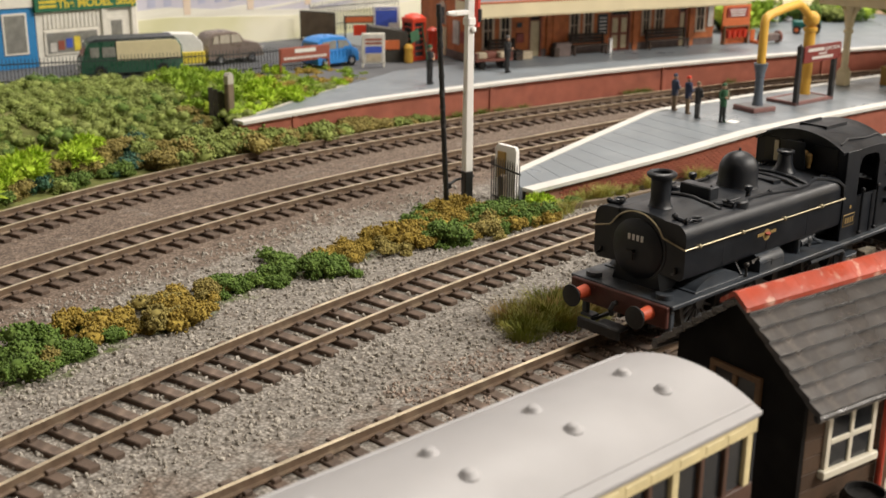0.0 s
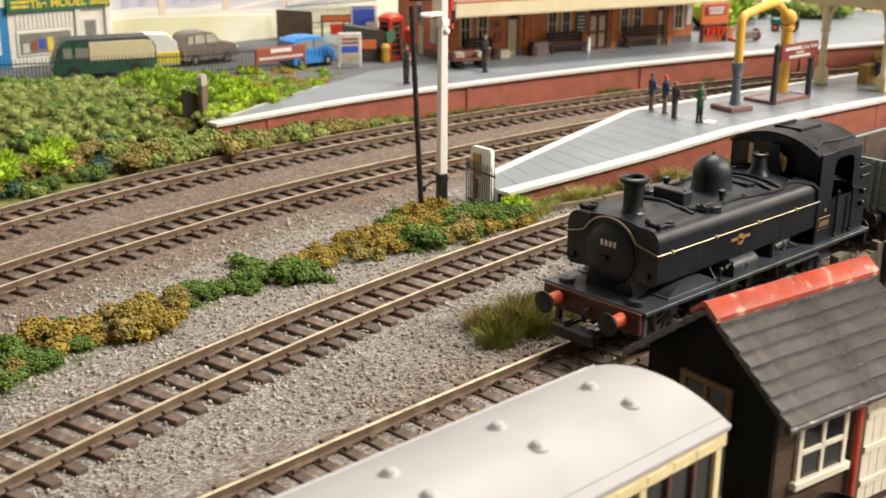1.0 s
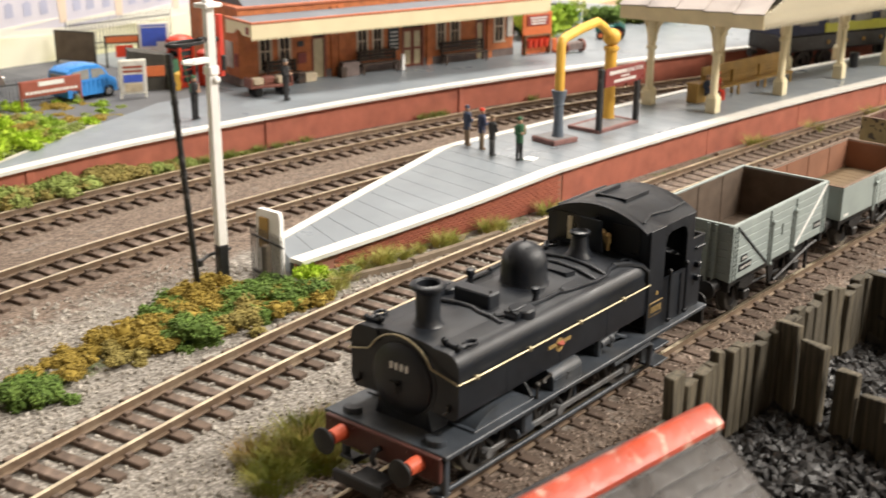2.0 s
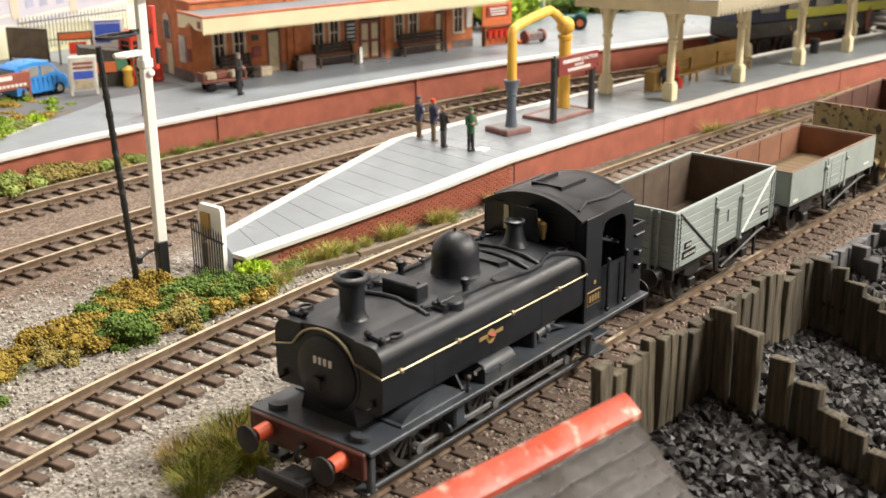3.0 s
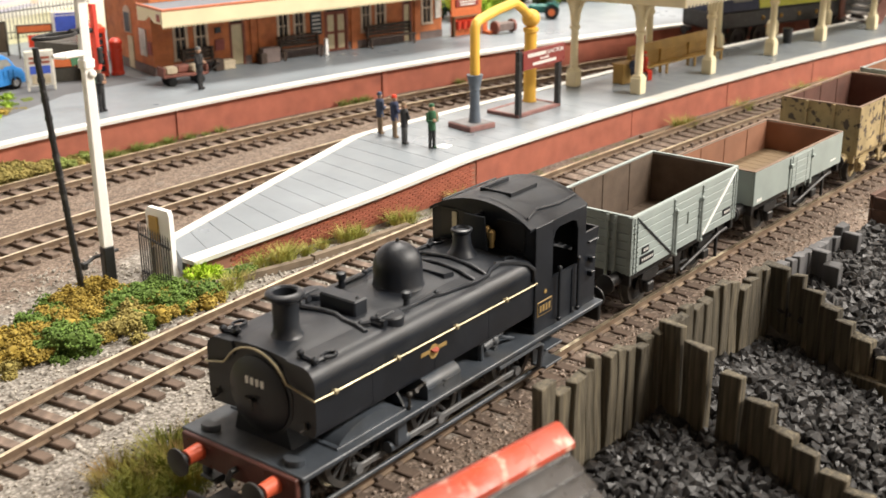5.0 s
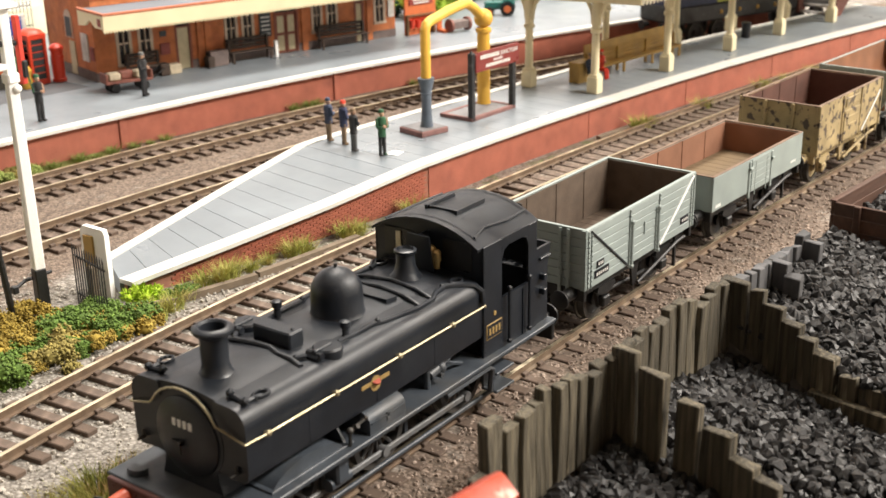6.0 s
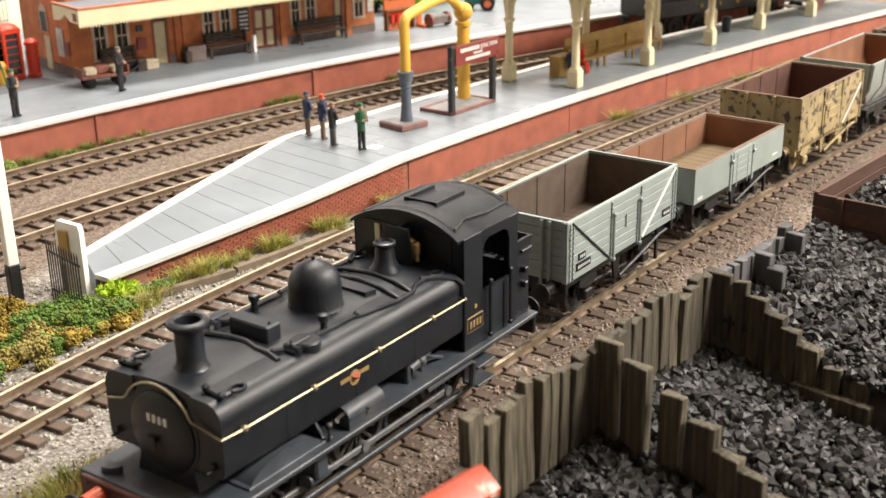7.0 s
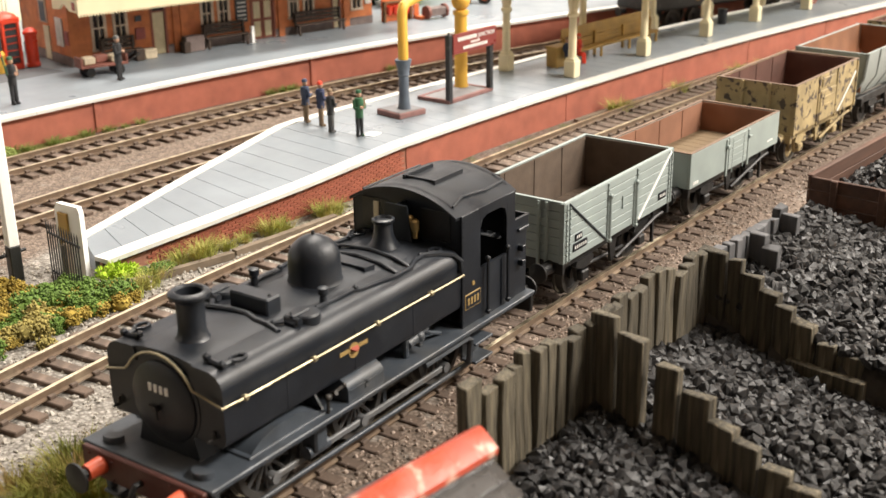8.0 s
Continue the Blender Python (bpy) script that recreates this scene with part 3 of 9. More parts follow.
        add_ball(b, (-28.6, s * 17.2, 20.8), .6, 2)
        add_tube(b, (-33.2, s * 16.6, 16), (-33.2, s * 16.6, 19.6), .4, n=6)
        add_tube(b, (-31.6, s * 16.2, 19.6), (-31.6, s * 17.6, 20.4), .6, n=8)
        part("injector", b, M_steel, t, "small metal valve on the running plate")
        b = bmesh.new()
        add_prism(b, [(s * 10, 16), (s * 15.5, 16), (s * 12, 21), (s * 10, 21)], "x", -33.6, -33.0)
        part("bracket", b, M_black, t)
        b = bmesh.new()
        add_tube(b, (-2.2, s * 14.2, 19.0), (1.8, s * 14.2, 19.6), 1.25, n=12)
        add_ball(b, (2.0, s * 14.4, 19.5), 1.6, 2)
        add_tube(b, (1.0, s * 13, 18.2), (1.0, s * 16, 18.2), .7, n=8)
        add_tube(b, (2, s * 14.2, 19.6), (6, s * 14.0, 20.2), .6, n=8)
        add_tube(b, (-2.8, s * 14.2, 16), (-2.8, s * 14.2, 20.4), .8, n=8)
        add_path(b, [(4.5, s * 14.2, 20), (8, s * 13.5, 18), (12, s * 13.5, 16.4)], .5, 6)
        part("valve_gear", b, M_dusty, t, "small metal valve and rods by the cab")
        # sandbox with its leg and guard irons
        b = bmesh.new()
        add_box(b, -35.6, -31.6, s * 12.6 - 2.2, s * 12.6 + 2.2, 6.8, 14.8, .5)
        add_tube(b, (-36.6, s * 12.6, 6.6), (-30, s * 12.6, 6.6), 1.5, n=12)
        part("sandbox", b, M_dusty, t)
        b = bmesh.new()
        add_box(b, -66.4, -64.6, s * 15 - .9, s * 15 + .9, 4, 13, .3)
        add_box(b, -67.3, -63.8, s * 13.4 - 2.2, s * 13.4 + 2.2, 3.6, 4.4, .2)
        part("front_step", b, M_dusty, t)
        b = bmesh.new()
        for zz in (4.4, 9.4):
            add_box(b, 22.5, 30.5, s * 14.4 - 2.4, s * 14.4 + 2.4, zz, zz + .7, .15)
        add_box(b, 22.8, 30.2, s * 12.3 - .3, s * 12.3 + .3, 4.4, 15)
        part("cab_step", b, M_dusty, t, "two black cab steps")
        b = bmesh.new()
        add_path(b, [(2, s * 16, 12.4), (20, s * 16, 12.6), (21.5, s * 16, 11.6), (21.5, s * 15.5, 5.5)], .8, 7)
        part("brake_pipe", b, M_dusty, t)
        # driving wheels
        for xx in (-45, -15.5, 17):
            wheel(t, xx, s * 8.6, 9.2, 9.1, 16, M_wheel, M_tyre_rim)
        b = bmesh.new()
        add_box(b, -46.5, 18.5, s * 11.0 - .45, s * 11.0 + .45, 3.9, 5.4, .2)
        for xx in (-45, -15.5, 17):
            add_tube(b, (xx, s * 10, 4.7), (xx, s * 11.9, 4.7), 1.3, n=12)
        part("coupling_rod", b, M_wheel, t, "long dark coupling rod")
        b = bmesh.new()
        for xx in (-34.2, -4.5, 28.5):
            add_box(b, xx - .6, xx + .6, s * 8.4 - .6, s * 8.4 + .6, 3.2, 14)
            add_box(b, xx - 2, xx + .5, s * 8.4 - .8, s * 8.4 + .8, 6.5, 11, .3)
        add_box(b, -66, 32, s * 12.4 - .45, s * 12.4 + .45, 2.0, 3.1, .2)
        part("brake_rigging", b, M_dusty, t)
    # cab: front sheet, sides, back, roof, bunker
    roof_arc = arc(0, 21.4, 28.2, 124.5, 55.5, 14)
    for xx, nm in ((17.4, "cab_front"), (40.6, "cab_back")):
        b = bmesh.new()
        add_prism(b, [(-16, 35 if xx < 20 else 33), (-16, 44.5)] + roof_arc[1:-1] + [(16, 44.5), (16, 35 if xx < 20 else 33)], "x", xx, xx + .8)
        for yy in (-1, 1):
            add_box(b, xx - .15, xx + .1, yy * 9 - 3.4, yy * 9 + 3.4, 37.4, 45.2, .1)
        part(nm, b, M_black, t)
    b = bmesh.new()
    for yy in (-1, 1):
        add_box(b, 17.1, 17.3, yy * 8.9 - 4.2, yy * 8.9 + 4.2, 37.6, 45.0)
    part("cab_window", b, M_cabwood, t, "dark tall cab window")
    # the glow through one window is a solid cream-coloured bar
    b = bmesh.new()
    add_box(b, 16.7, 17.1, 7.8, 9.4, 37.8, 44.4, .1)
    part("window_glint", b, M_cream, t, "cream bar standing for light seen through the cab window")
    b = bmesh.new()
    add_prism(b, [(-4.6, 35), (4.6, 35), (3.2, 46), (-3.2, 46)], "x", 13.6, 14.0)
    add_box(b, 13.8, 17.4, -.4, .4, 36, 46)
    part("cab_front_casing", b, M_black, t)
    for s in (-1, 1):
        # side sheet with the door opening left free
        b = bmesh.new()
        y0, y1 = s * 16.0 - .4, s * 16.0 + .4
        add_box(b, 17.4, 25.4, y0, y1, 16, 44.7, .12)
        add_box(b, 37.4, 41.4, y0, y1, 16, 44.7, .12)
        add_box(b, 25.3, 37.5, y0, y1, 42.4, 44.7)
        add_box(b, 25.3, 37.5, y0, y1, 16, 29.4)
        for cx, d in ((25.4, 1), (37.4, -1)):
            add_prism(b, [(cx, 42.5), (cx + d * 3.2, 42.5), (cx + d * .9, 41.6), (cx, 39.3)], "y", y0, y1)
        part("cab_side", b, M_black, t)
        b = bmesh.new()
        add_box(b, 28.2, 28.6, s * 16.5 - .2, s * 16.5 + .2, 16.4, 29.4)
        add_box(b, 34.6, 35.0, s * 16.5 - .2, s * 16.5 + .2, 16.4, 29.4)
        add_box(b, 28.2, 35, s * 16.5 - .15, s * 16.5 + .1, 28.8, 29.6)
        part("cab_door", b, M_black, t)
        for xx in (27.2, 36.4):
            rail_rod(t, [(xx, s * 17.4, 17.5), (xx, s * 17.4, 31.5)], .42, M_black)
        b = bmesh.new()
        add_box(b, 18.4, 25.2, s * 16.45 - .12, s * 16.45 + .12, 20.4, 24.4, .1)
        p = part("number_plate", b, M_gilt, t, "gold-edged plate on the cab side")
        b = bmesh.new()
        add_box(b, 18.7, 24.9, s * 16.52 - .12, s * 16.52 + .12, 20.7, 24.1)
        part("plate_field", b, M_black, p)
        for k in range(4):
            b = bmesh.new()
            add_box(b, 19.3 + k * 1.35, 20.1 + k * 1.35, s * 16.6 - .12, s * 16.6 + .12, 21.5, 23.3)
            part("plate_bar", b, M_gilt, p)
        b = bmesh.new()
        add_tube(b, (22, s * 16.3, 26.6), (22, s * 16.62, 26.6), .6, n=12)
        part("route_disc", b, M_gilt, t, "small yellow painted disc")
        b = bmesh.new()
        for k in range(22):
            add_ball(b, (17.9, s * 16.4, 17.5 + k * 1.22), .2, 1)
        part("rivets", b, M_black, t)
    b = bmesh.new()
    inner = [(p[0] * .99, p[1] - .7) for p in roof_arc]
    add_prism(b, roof_arc + list(reversed(inner)), "x", 15.6, 42.4)
    roof = part("cab_roof", b, M_black, t, "curved black cab roof")
    b = bmesh.new()
    for yy in (-4.5, 4.5):
        add_box(b, 23, 35, yy - .35, yy + .35, 48.9, 50.2)
    add_box(b, 23.4, 24, -4.5, 4.5, 49.2, 50.1)
    part("roof_slide", b, M_black, roof)
    for s in (-1, 1):
        b = bmesh.new()
        add_path(b, [(18, s * 13.4, 46.5), (24, s * 12, 47.3), (33, s * 13, 46.8), (41, s * 12.6, 46.9)], .3, 5)
        part("rain_strip", b, M_black, roof)
    # bunker with coal and lamp irons
    b = bmesh.new()
    for s in (-1, 1):
        add_prism(b, [(40, 16), (47.4, 16), (47.4, 31), (48.8, 36.6), (40, 36.6)], "y", s * 15.6 - .4, s * 15.6 + .4)
    add_prism(b, [(46.9, 16), (47.7, 16), (47.7, 31), (49.2, 36.6), (48.4, 36.6), (46.9, 31)], "y", -15.8, 15.8)
    add_box(b, 40, 47.4, -15.2, 15.2, 16, 31.6)
    for s in (-1, 1):
        add_box(b, 43, 48, s * 16.2 - .5, s * 16.2 + .5, 33.3, 34.1, .2)
        add_box(b, 43.4, 45, s * 16.6 - .9, s * 16.6 + .9, 28, 29.6, .2)
        add_box(b, 43.4, 45, s * 16.6 - .9, s * 16.6 + .9, 24, 25.6, .2)
    part("bunker", b, M_black, t, "flared coal bunker")
    b = bmesh.new()
    add_path(b, [(41.8, -9, 44.8), (43.6, -9, 47.2), (45.4, -9, 46.6), (46.2, -9, 42), (45.8, -9, 36)], .35, 6)
    part("fire_iron", b, M_iron, t)
    b = bmesh.new()
    rnd = random.Random(5)
    for k in range(90):
        add_ball(b, (rnd.uniform(41.5, 47.5), rnd.uniform(-14.5, 14.5), 31.6 + rnd.uniform(0, 2.6)), rnd.uniform(.7, 1.5), 1, (1, rnd.uniform(.6, 1), rnd.uniform(.5, .9)))
    part("bunker_coal", b, M_coal, t, smooth=None)
    # inside of the cab
    b = bmesh.new()
    add_box(b, 18.2, 40.6, -15.5, 15.5, 16, 17)
    add_tube(b, (18.2, 0, 27), (21, 0, 27), 9, n=24)
    part("cab_interior", b, M_cabwood, t)
    return t


loco(-6.0, -.4, 0)


# ---- wagons ----
M_tan = material("peeling_tan_paint", (0.34, 0.262, 0.13), 0.7, vary=0.4, scale=110, second=(0.07, 0.05, 0.036), second_at=0.57, second_scale=320, soft=0.025, bump=0.3)
M_rust_in = material("rusty_brown_inside", (0.115, 0.05, 0.035), 0.8, vary=0.35, scale=90)
M_rust_in2 = material("brown_painted_inside", (0.25, 0.118, 0.07), 0.75, vary=0.3, scale=70)
M_floor_olive = material("dusty_wagon_floor", (0.135, 0.092, 0.048), 0.85, vary=0.35, scale=120)
M_grey2 = material("light_grey_wagon_paint", (0.268, 0.315, 0.302), 0.5, vary=0.12, scale=100, bump=0.06)
M_rust_rim = material("rusty_rim", (0.17, 0.11, 0.075), 0.75, vary=0.3, scale=120)
M_orange_in = material("orange_rust_inside", (0.22, 0.095, 0.045), 0.8, vary=0.3, scale=80)
M_pale_steel = material("pale_weathered_steel", (0.28, 0.31, 0.3), 0.5, vary=0.15, scale=90)


def underframe(t, L, mat, z0):
    """Solebars, axle guards, wheels, buffers and a brake lever below a body of length L whose floor is at z0."""
    b = bmesh.new()
    for s in (-1, 1):
        add_box(b, .5, L - .5, s * 12.4 - 1, s * 12.4 + 1, z0 - 3.4, z0, .2)
    for xx in (0, L - 1.4):
        add_box(b, xx, xx + 1.4, -15.5, 15.5, z0 - 3.6, z0, .2)
    part("underframe", b, mat, t)
    for s in (-1, 1):
        for xx in (L / 2 - 18, L / 2 + 18):
            b = bmesh.new()
            add_prism(b, [(xx - 4.5, z0 - 3), (xx + 4.5, z0 - 3), (xx + 1.8, 4.6), (xx - 1.8, 4.6)], "y", s * 12 - .5, s * 12 + .5)
            add_box(b, xx - 2, xx + 2, s * 13.2 - 1.1, s * 13.2 + 1.1, 5.0, 8.2, .4)
            add_prism(b, arc(xx, z0 + 2.2, 8.6, 232, 308, 8) + [(xx + 4.6, z0 - 3.2), (xx - 4.6, z0 - 3.2)], "y", s * 13.2 - .7, s * 13.2 + .7)
            part("axle_guard", b, mat, t)
            wheel(t, xx, s * 8.6, 6.2, 6.1, 0, mat, M_steel)
        b = bmesh.new()
        mid = L / 2
        add_prism(b, [(mid - 2.6, z0 - 2), (mid + 2.6, z0 - 2), (mid + .8, 5.2), (mid - .8, 5.2)], "y", s * 13.0 - .4, s * 13.0 + .4)
        add_path(b, [(mid, s * 14.4, 6.4), (mid + 12, s * 14.6, 9.0), (mid + 24, s * 15.4, z0 - 2.6), (mid + 29, s * 15.4, z0 - 2.4)], .55, 6)
        add_box(b, mid + 23.4, mid + 24.4, s * 14.6 - .4, s * 14.6 + .4, 4.2, z0 - .4)
        add_path(b, [(mid - 12, s * 10.5, 7), (mid + 12, s * 10.5, 5.6)], .6, 6)
        for k in (-11.5, 11.5):
            add_box(b, mid + k - 1, mid + k + 1, s * 8.6 - 1.2, s * 8.6 + 1.2, 3.4, 9, .4)
        part("brake_gear", b, mat, t, "brake lever and shoes")
        for xx, d in ((0, -1), (L, 1)):
            buffer(t, xx, s * 11.4, z0 - 1.6, d, mat, 2.9)
    for xx, d in ((0, -1), (L, 1)):
        b = bmesh.new()
        add_path(b, [(xx, 0, z0 - 1.6), (xx + d * 2.4, 0, z0 - 1.6), (xx + d * 3.2, 0, z0 - 3.4), (xx + d * 2.6, 0, z0 - 5.4)], .55, 6)
        add_box(b, min(xx, xx + d * 7), max(xx, xx + d * 7), -1.2, 1.2, 5.0, 6.0, .3)
        add_box(b, xx + d * 6.4 - .5, xx + d * 6.4 + .5, -6.5, 6.5, 4.8, 7.2, .3)
        part("coupling", b, M_iron, t)


def body_shell(t, L, z0, z1, mat, inner, floor_mat, top_mat, planks=0, W=32.0):
    """An open box: planked or sheet sides outside, a lining inside, a floor and a capping."""
    h = W / 2
    if planks:
        ph = (z1 - z0) / planks
        for s in (-1, 1):
            b = bmesh.new()
            add_box(b, 0, L, -.45, .45, .05, ph - .10, .14)
            me = mesh_of(b, "plank", mat)
            for k in range(planks):
                piece("plank", me, t, 0, s * (h - .45), z0 + k * ph)
        b = bmesh.new()
        add_box(b, -.45, .45, -h + .9, h - .9, .05, ph - .10, .14)
        me = mesh_of(b, "plank", mat)
        for xx in (.45, L - .45):
            for k in range(planks):
                piece("plank", me, t, xx, 0, z0 + k * ph)
    else:
        for s in (-1, 1):
            b = bmesh.new()
            add_box(b, 0, L, s * (h - .45) - .45, s * (h - .45) + .45, z0, z1, .15)
            part("side_sheet", b, mat, t)
        for xx in (0, L - .9):
            b = bmesh.new()
            add_box(b, xx, xx + .9, -h + .9, h - .9, z0, z1, .1)
            part("end_sheet", b, mat, t)
    for s in (-1, 1):
        b = bmesh.new()
        add_box(b, 1.0, L - 1.0, s * (h - 1.15) - .2, s * (h - 1.15) + .2, z0, z1 - .35)
        ln = part("side_lining", b, inner, t, "brown inside of the wagon side")
        for k in range(1, 4):
            b = bmesh.new()
            add_box(b, L * k / 4 - .12, L * k / 4 + .12, s * (h - 1.45) - .12, s * (h - 1.45) + .12, z0, z1 - .4)
            part("lining_joint", b, inner, ln)
    for xx in (1.0, L - 1.4):
        b = bmesh.new()
        add_box(b, xx, xx + .4, -h + 1.3, h - 1.3, z0, z1 - .35)
        part("end_lining", b, inner, t)
    n = 14
    b = bmesh.new()
    add_box(b, .06, (L - 2.8) / n - .06, -h + 1.3, h - 1.3, -.2, .9, .1)
    me = mesh_of(b, "floor_board", floor_mat)
    for k in range(n):
        piece("floor_board", me, t, 1.4 + (L - 2.8) * k / n, 0, z0)
    b = bmesh.new()
    for s in (-1, 1):
        add_box(b, -.1, L + .1, s * (h - .55) - .55, s * (h - .55) + .55, z1 - .1, z1 + .25, .1)
    for xx in (-.1, L - 1.4):
        add_box(b, xx + (.4 if xx > 0 else 0), xx + (1.5 if xx > 0 else 1.1), -h + 1.1, h - 1.1, z1 - .1, z1 + .25, .1)
    part("capping", b, top_mat, t)


def strap(t, x, y, z0, z1, s, mat, w=.55, rivets=True, name="iron_strap"):
    b = bmesh.new()
    add_box(b, x - w / 2, x + w / 2, y - .22, y + .22, z0, z1, .06)
    if rivets:
        k = z0 + .8
        while k < z1 - .4:
            add_ball(b, (x, y + s * .25, k), .3, 1)
            k += 1.5
    part(name, b, mat, t)


def plank_wagon(x, y, rz):
    L, z0, z1 = 67.5, 15.2, 32.8
    t = thing("coal_wagon", x, y, 0, rz, "grey planked open coal wagon, empty, with a white diagonal stripe", "wagon", "goods wagons")
    underframe(t, L, M_iron, z0)
    body_shell(t, L, z0, z1, M_grey, M_wood_in, M_wood_in, M_grey, planks=7)
    for s in (-1, 1):
        yy = s * 16.15
        for xx in (24.5, 26.3, 41.1, 42.9):
            strap(t, xx, yy, z0 - .6, z1 - .4 if xx in (24.5, 42.9) else z1 - 4, s, M_grey)
        for xx in (25.4, 42.0):
            b = bmesh.new()
            add_tube(b, (xx, s * 16.5, z0 - .8), (xx, s * 16.5, z1 - 4.6), .55, n=8)
            add_ball(b, (xx, s * 16.5, z1 - 4.4), 1.0, 1)
            add_ball(b, (xx, s * 16.5, z0 - .4), .9, 1)
            part("door_hinge", b, M_grey, t, "grey iron door hinge bar")
        strap(t, 33.7, yy, z0 + 7, z0 + 11, s, M_grey, .5, False, "door_handle")
        for xx in (.9, 2.6, L - 2.6, L - .9):
            strap(t, xx, yy - s * .1, z0, z1 - .3, s, M_grey, .4)
        # black iron diagonal and white stripe
        for x0, x1, mat, w, nm in ((2.2, 23.5, M_black, .55, "diagonal_brace"), (L - 1.6, 44.3, M_stripe, .8, "white_stripe")):
            b = bmesh.new()
            d = Vector((x1 - x0, 0, z0 - z1 + 1.2))
            m = Matrix.Translation((x0, yy, z1 - .6)) @ Matrix.Rotation(math.atan2(-d.z, d.x), 4, "Y")
            add_box(b, 0, d.length, -.2, .2, -w / 2, w / 2, .05, m)
            part(nm, b, mat, t)
        for x0, x1, q0, q1 in ((5.6, 9.4, 5.2, 7.2), (4.6, 12.4, 2.3, 4.6), (58, 63.1, 3.0, 5.2)):
            b = bmesh.new()
            add_box(b, x0, x1, yy - .14, yy + .08, z0 + q0, z0 + q1)
            p = part("number_patch", b, M_black, t, "small black patch with white marks")
            n = max(2, int((x1 - x0) / 1.15))
            b = bmesh.new()
            for k in range(n):
                cx = x0 + .4 + (x1 - x0 - .8) * (k + .5) / n
                add_box(b, cx - .24, cx + .24, yy - .1 if s > 0 else yy - .24, yy + .24 if s > 0 else yy + .1, z0 + q0 + .65, z0 + q0 + 1.5)
            part("white_marks", b, M_letter, p)
    for xx, d in ((-.25, -1), (L + .25, 1)):
        for yy in (-10.2, -7.6, 7.6, 10.2):
            b = bmesh.new()
            add_box(b, xx - .35, xx + .35, yy - .5, yy + .5, z0 - 3, z1 - .2, .1)
            for k in range(11):
                add_ball(b, (xx + d * .35, yy, z0 + .6 + k * 1.6), .3, 1)
            part("end_stanchion", b, M_grey, t)
        for yy in (-15.2, 15.2):
            b = bmesh.new()
            add_box(b, xx - .2, xx + .2, yy - .75, yy + .75, z0, z1, .05)
            for k in range(11):
                add_ball(b, (xx + d * .2, yy, z0 + .6 + k * 1.7), .28, 1)
            part("corner_plate", b, M_grey, t)
    return t


def low_wagon(x, y, rz):
    L, z0, z1 = 72, 14.8, 26.9
    t = thing("open_wagon", x, y, 0, rz, "low grey open wagon with brown insides and planked side doors, empty", "wagon", "goods wagons")
    underframe(t, L, M_iron, z0)
    body_shell(t, L, z0, z1, M_grey2, M_rust_in2, M_floor_olive, M_rust_rim)
    for s in (-1, 1):
        yy = s * 16.1
        b = bmesh.new()
        add_box(b, 28.5, 43.5, yy - .15, yy + .15, z0 + .05, z0 + 11.6)
        door = part("side_door", b, M_grey2, t, "grey planked drop door")
        for k in range(5):
            b = bmesh.new()
            add_box(b, 28.5, 43.5, yy - .3, yy + .3, z0 + k * 2.3 + .05, z0 + k * 2.3 + 2.2, .1)
            part("door_plank", b, M_grey2, door)
        for xx in (31.5, 40.5):
            b = bmesh.new()
            add_box(b, xx - .25, xx + .25, yy + s * .25 - .15, yy + s * .25 + .15, z0 - 1.6, z0 + 10.8, .08)
            part("door_strap", b, M_grey2, door)
        for xx in (27.2, 44.8):
            b = bmesh.new()
            add_box(b, xx - .7, xx + .7, yy - .35, yy + .35, z0 - 2, z1 - .8, .2)
            add_tube(b, (xx - .9, yy + s * .5, z1 - 3.4), (xx + .9, yy + s * .5, z1 - 3.4), .6, n=8)
            part("door_post", b, M_grey2, t)
        b = bmesh.new()
        for k in range(3):
            add_box(b, 2.4 + k * 1.3, 3.4 + k * 1.3, yy - s * .1 - .1, yy - s * .1 + .1, z0 + 1, z0 + 2)
            add_box(b, 62.4 + k * 1.6, 63.6 + k * 1.6, yy - s * .1 - .1, yy - s * .1 + .1, z0 + 2.4, z0 + 3)
        part("white_marks", b, M_letter, t)
    return t


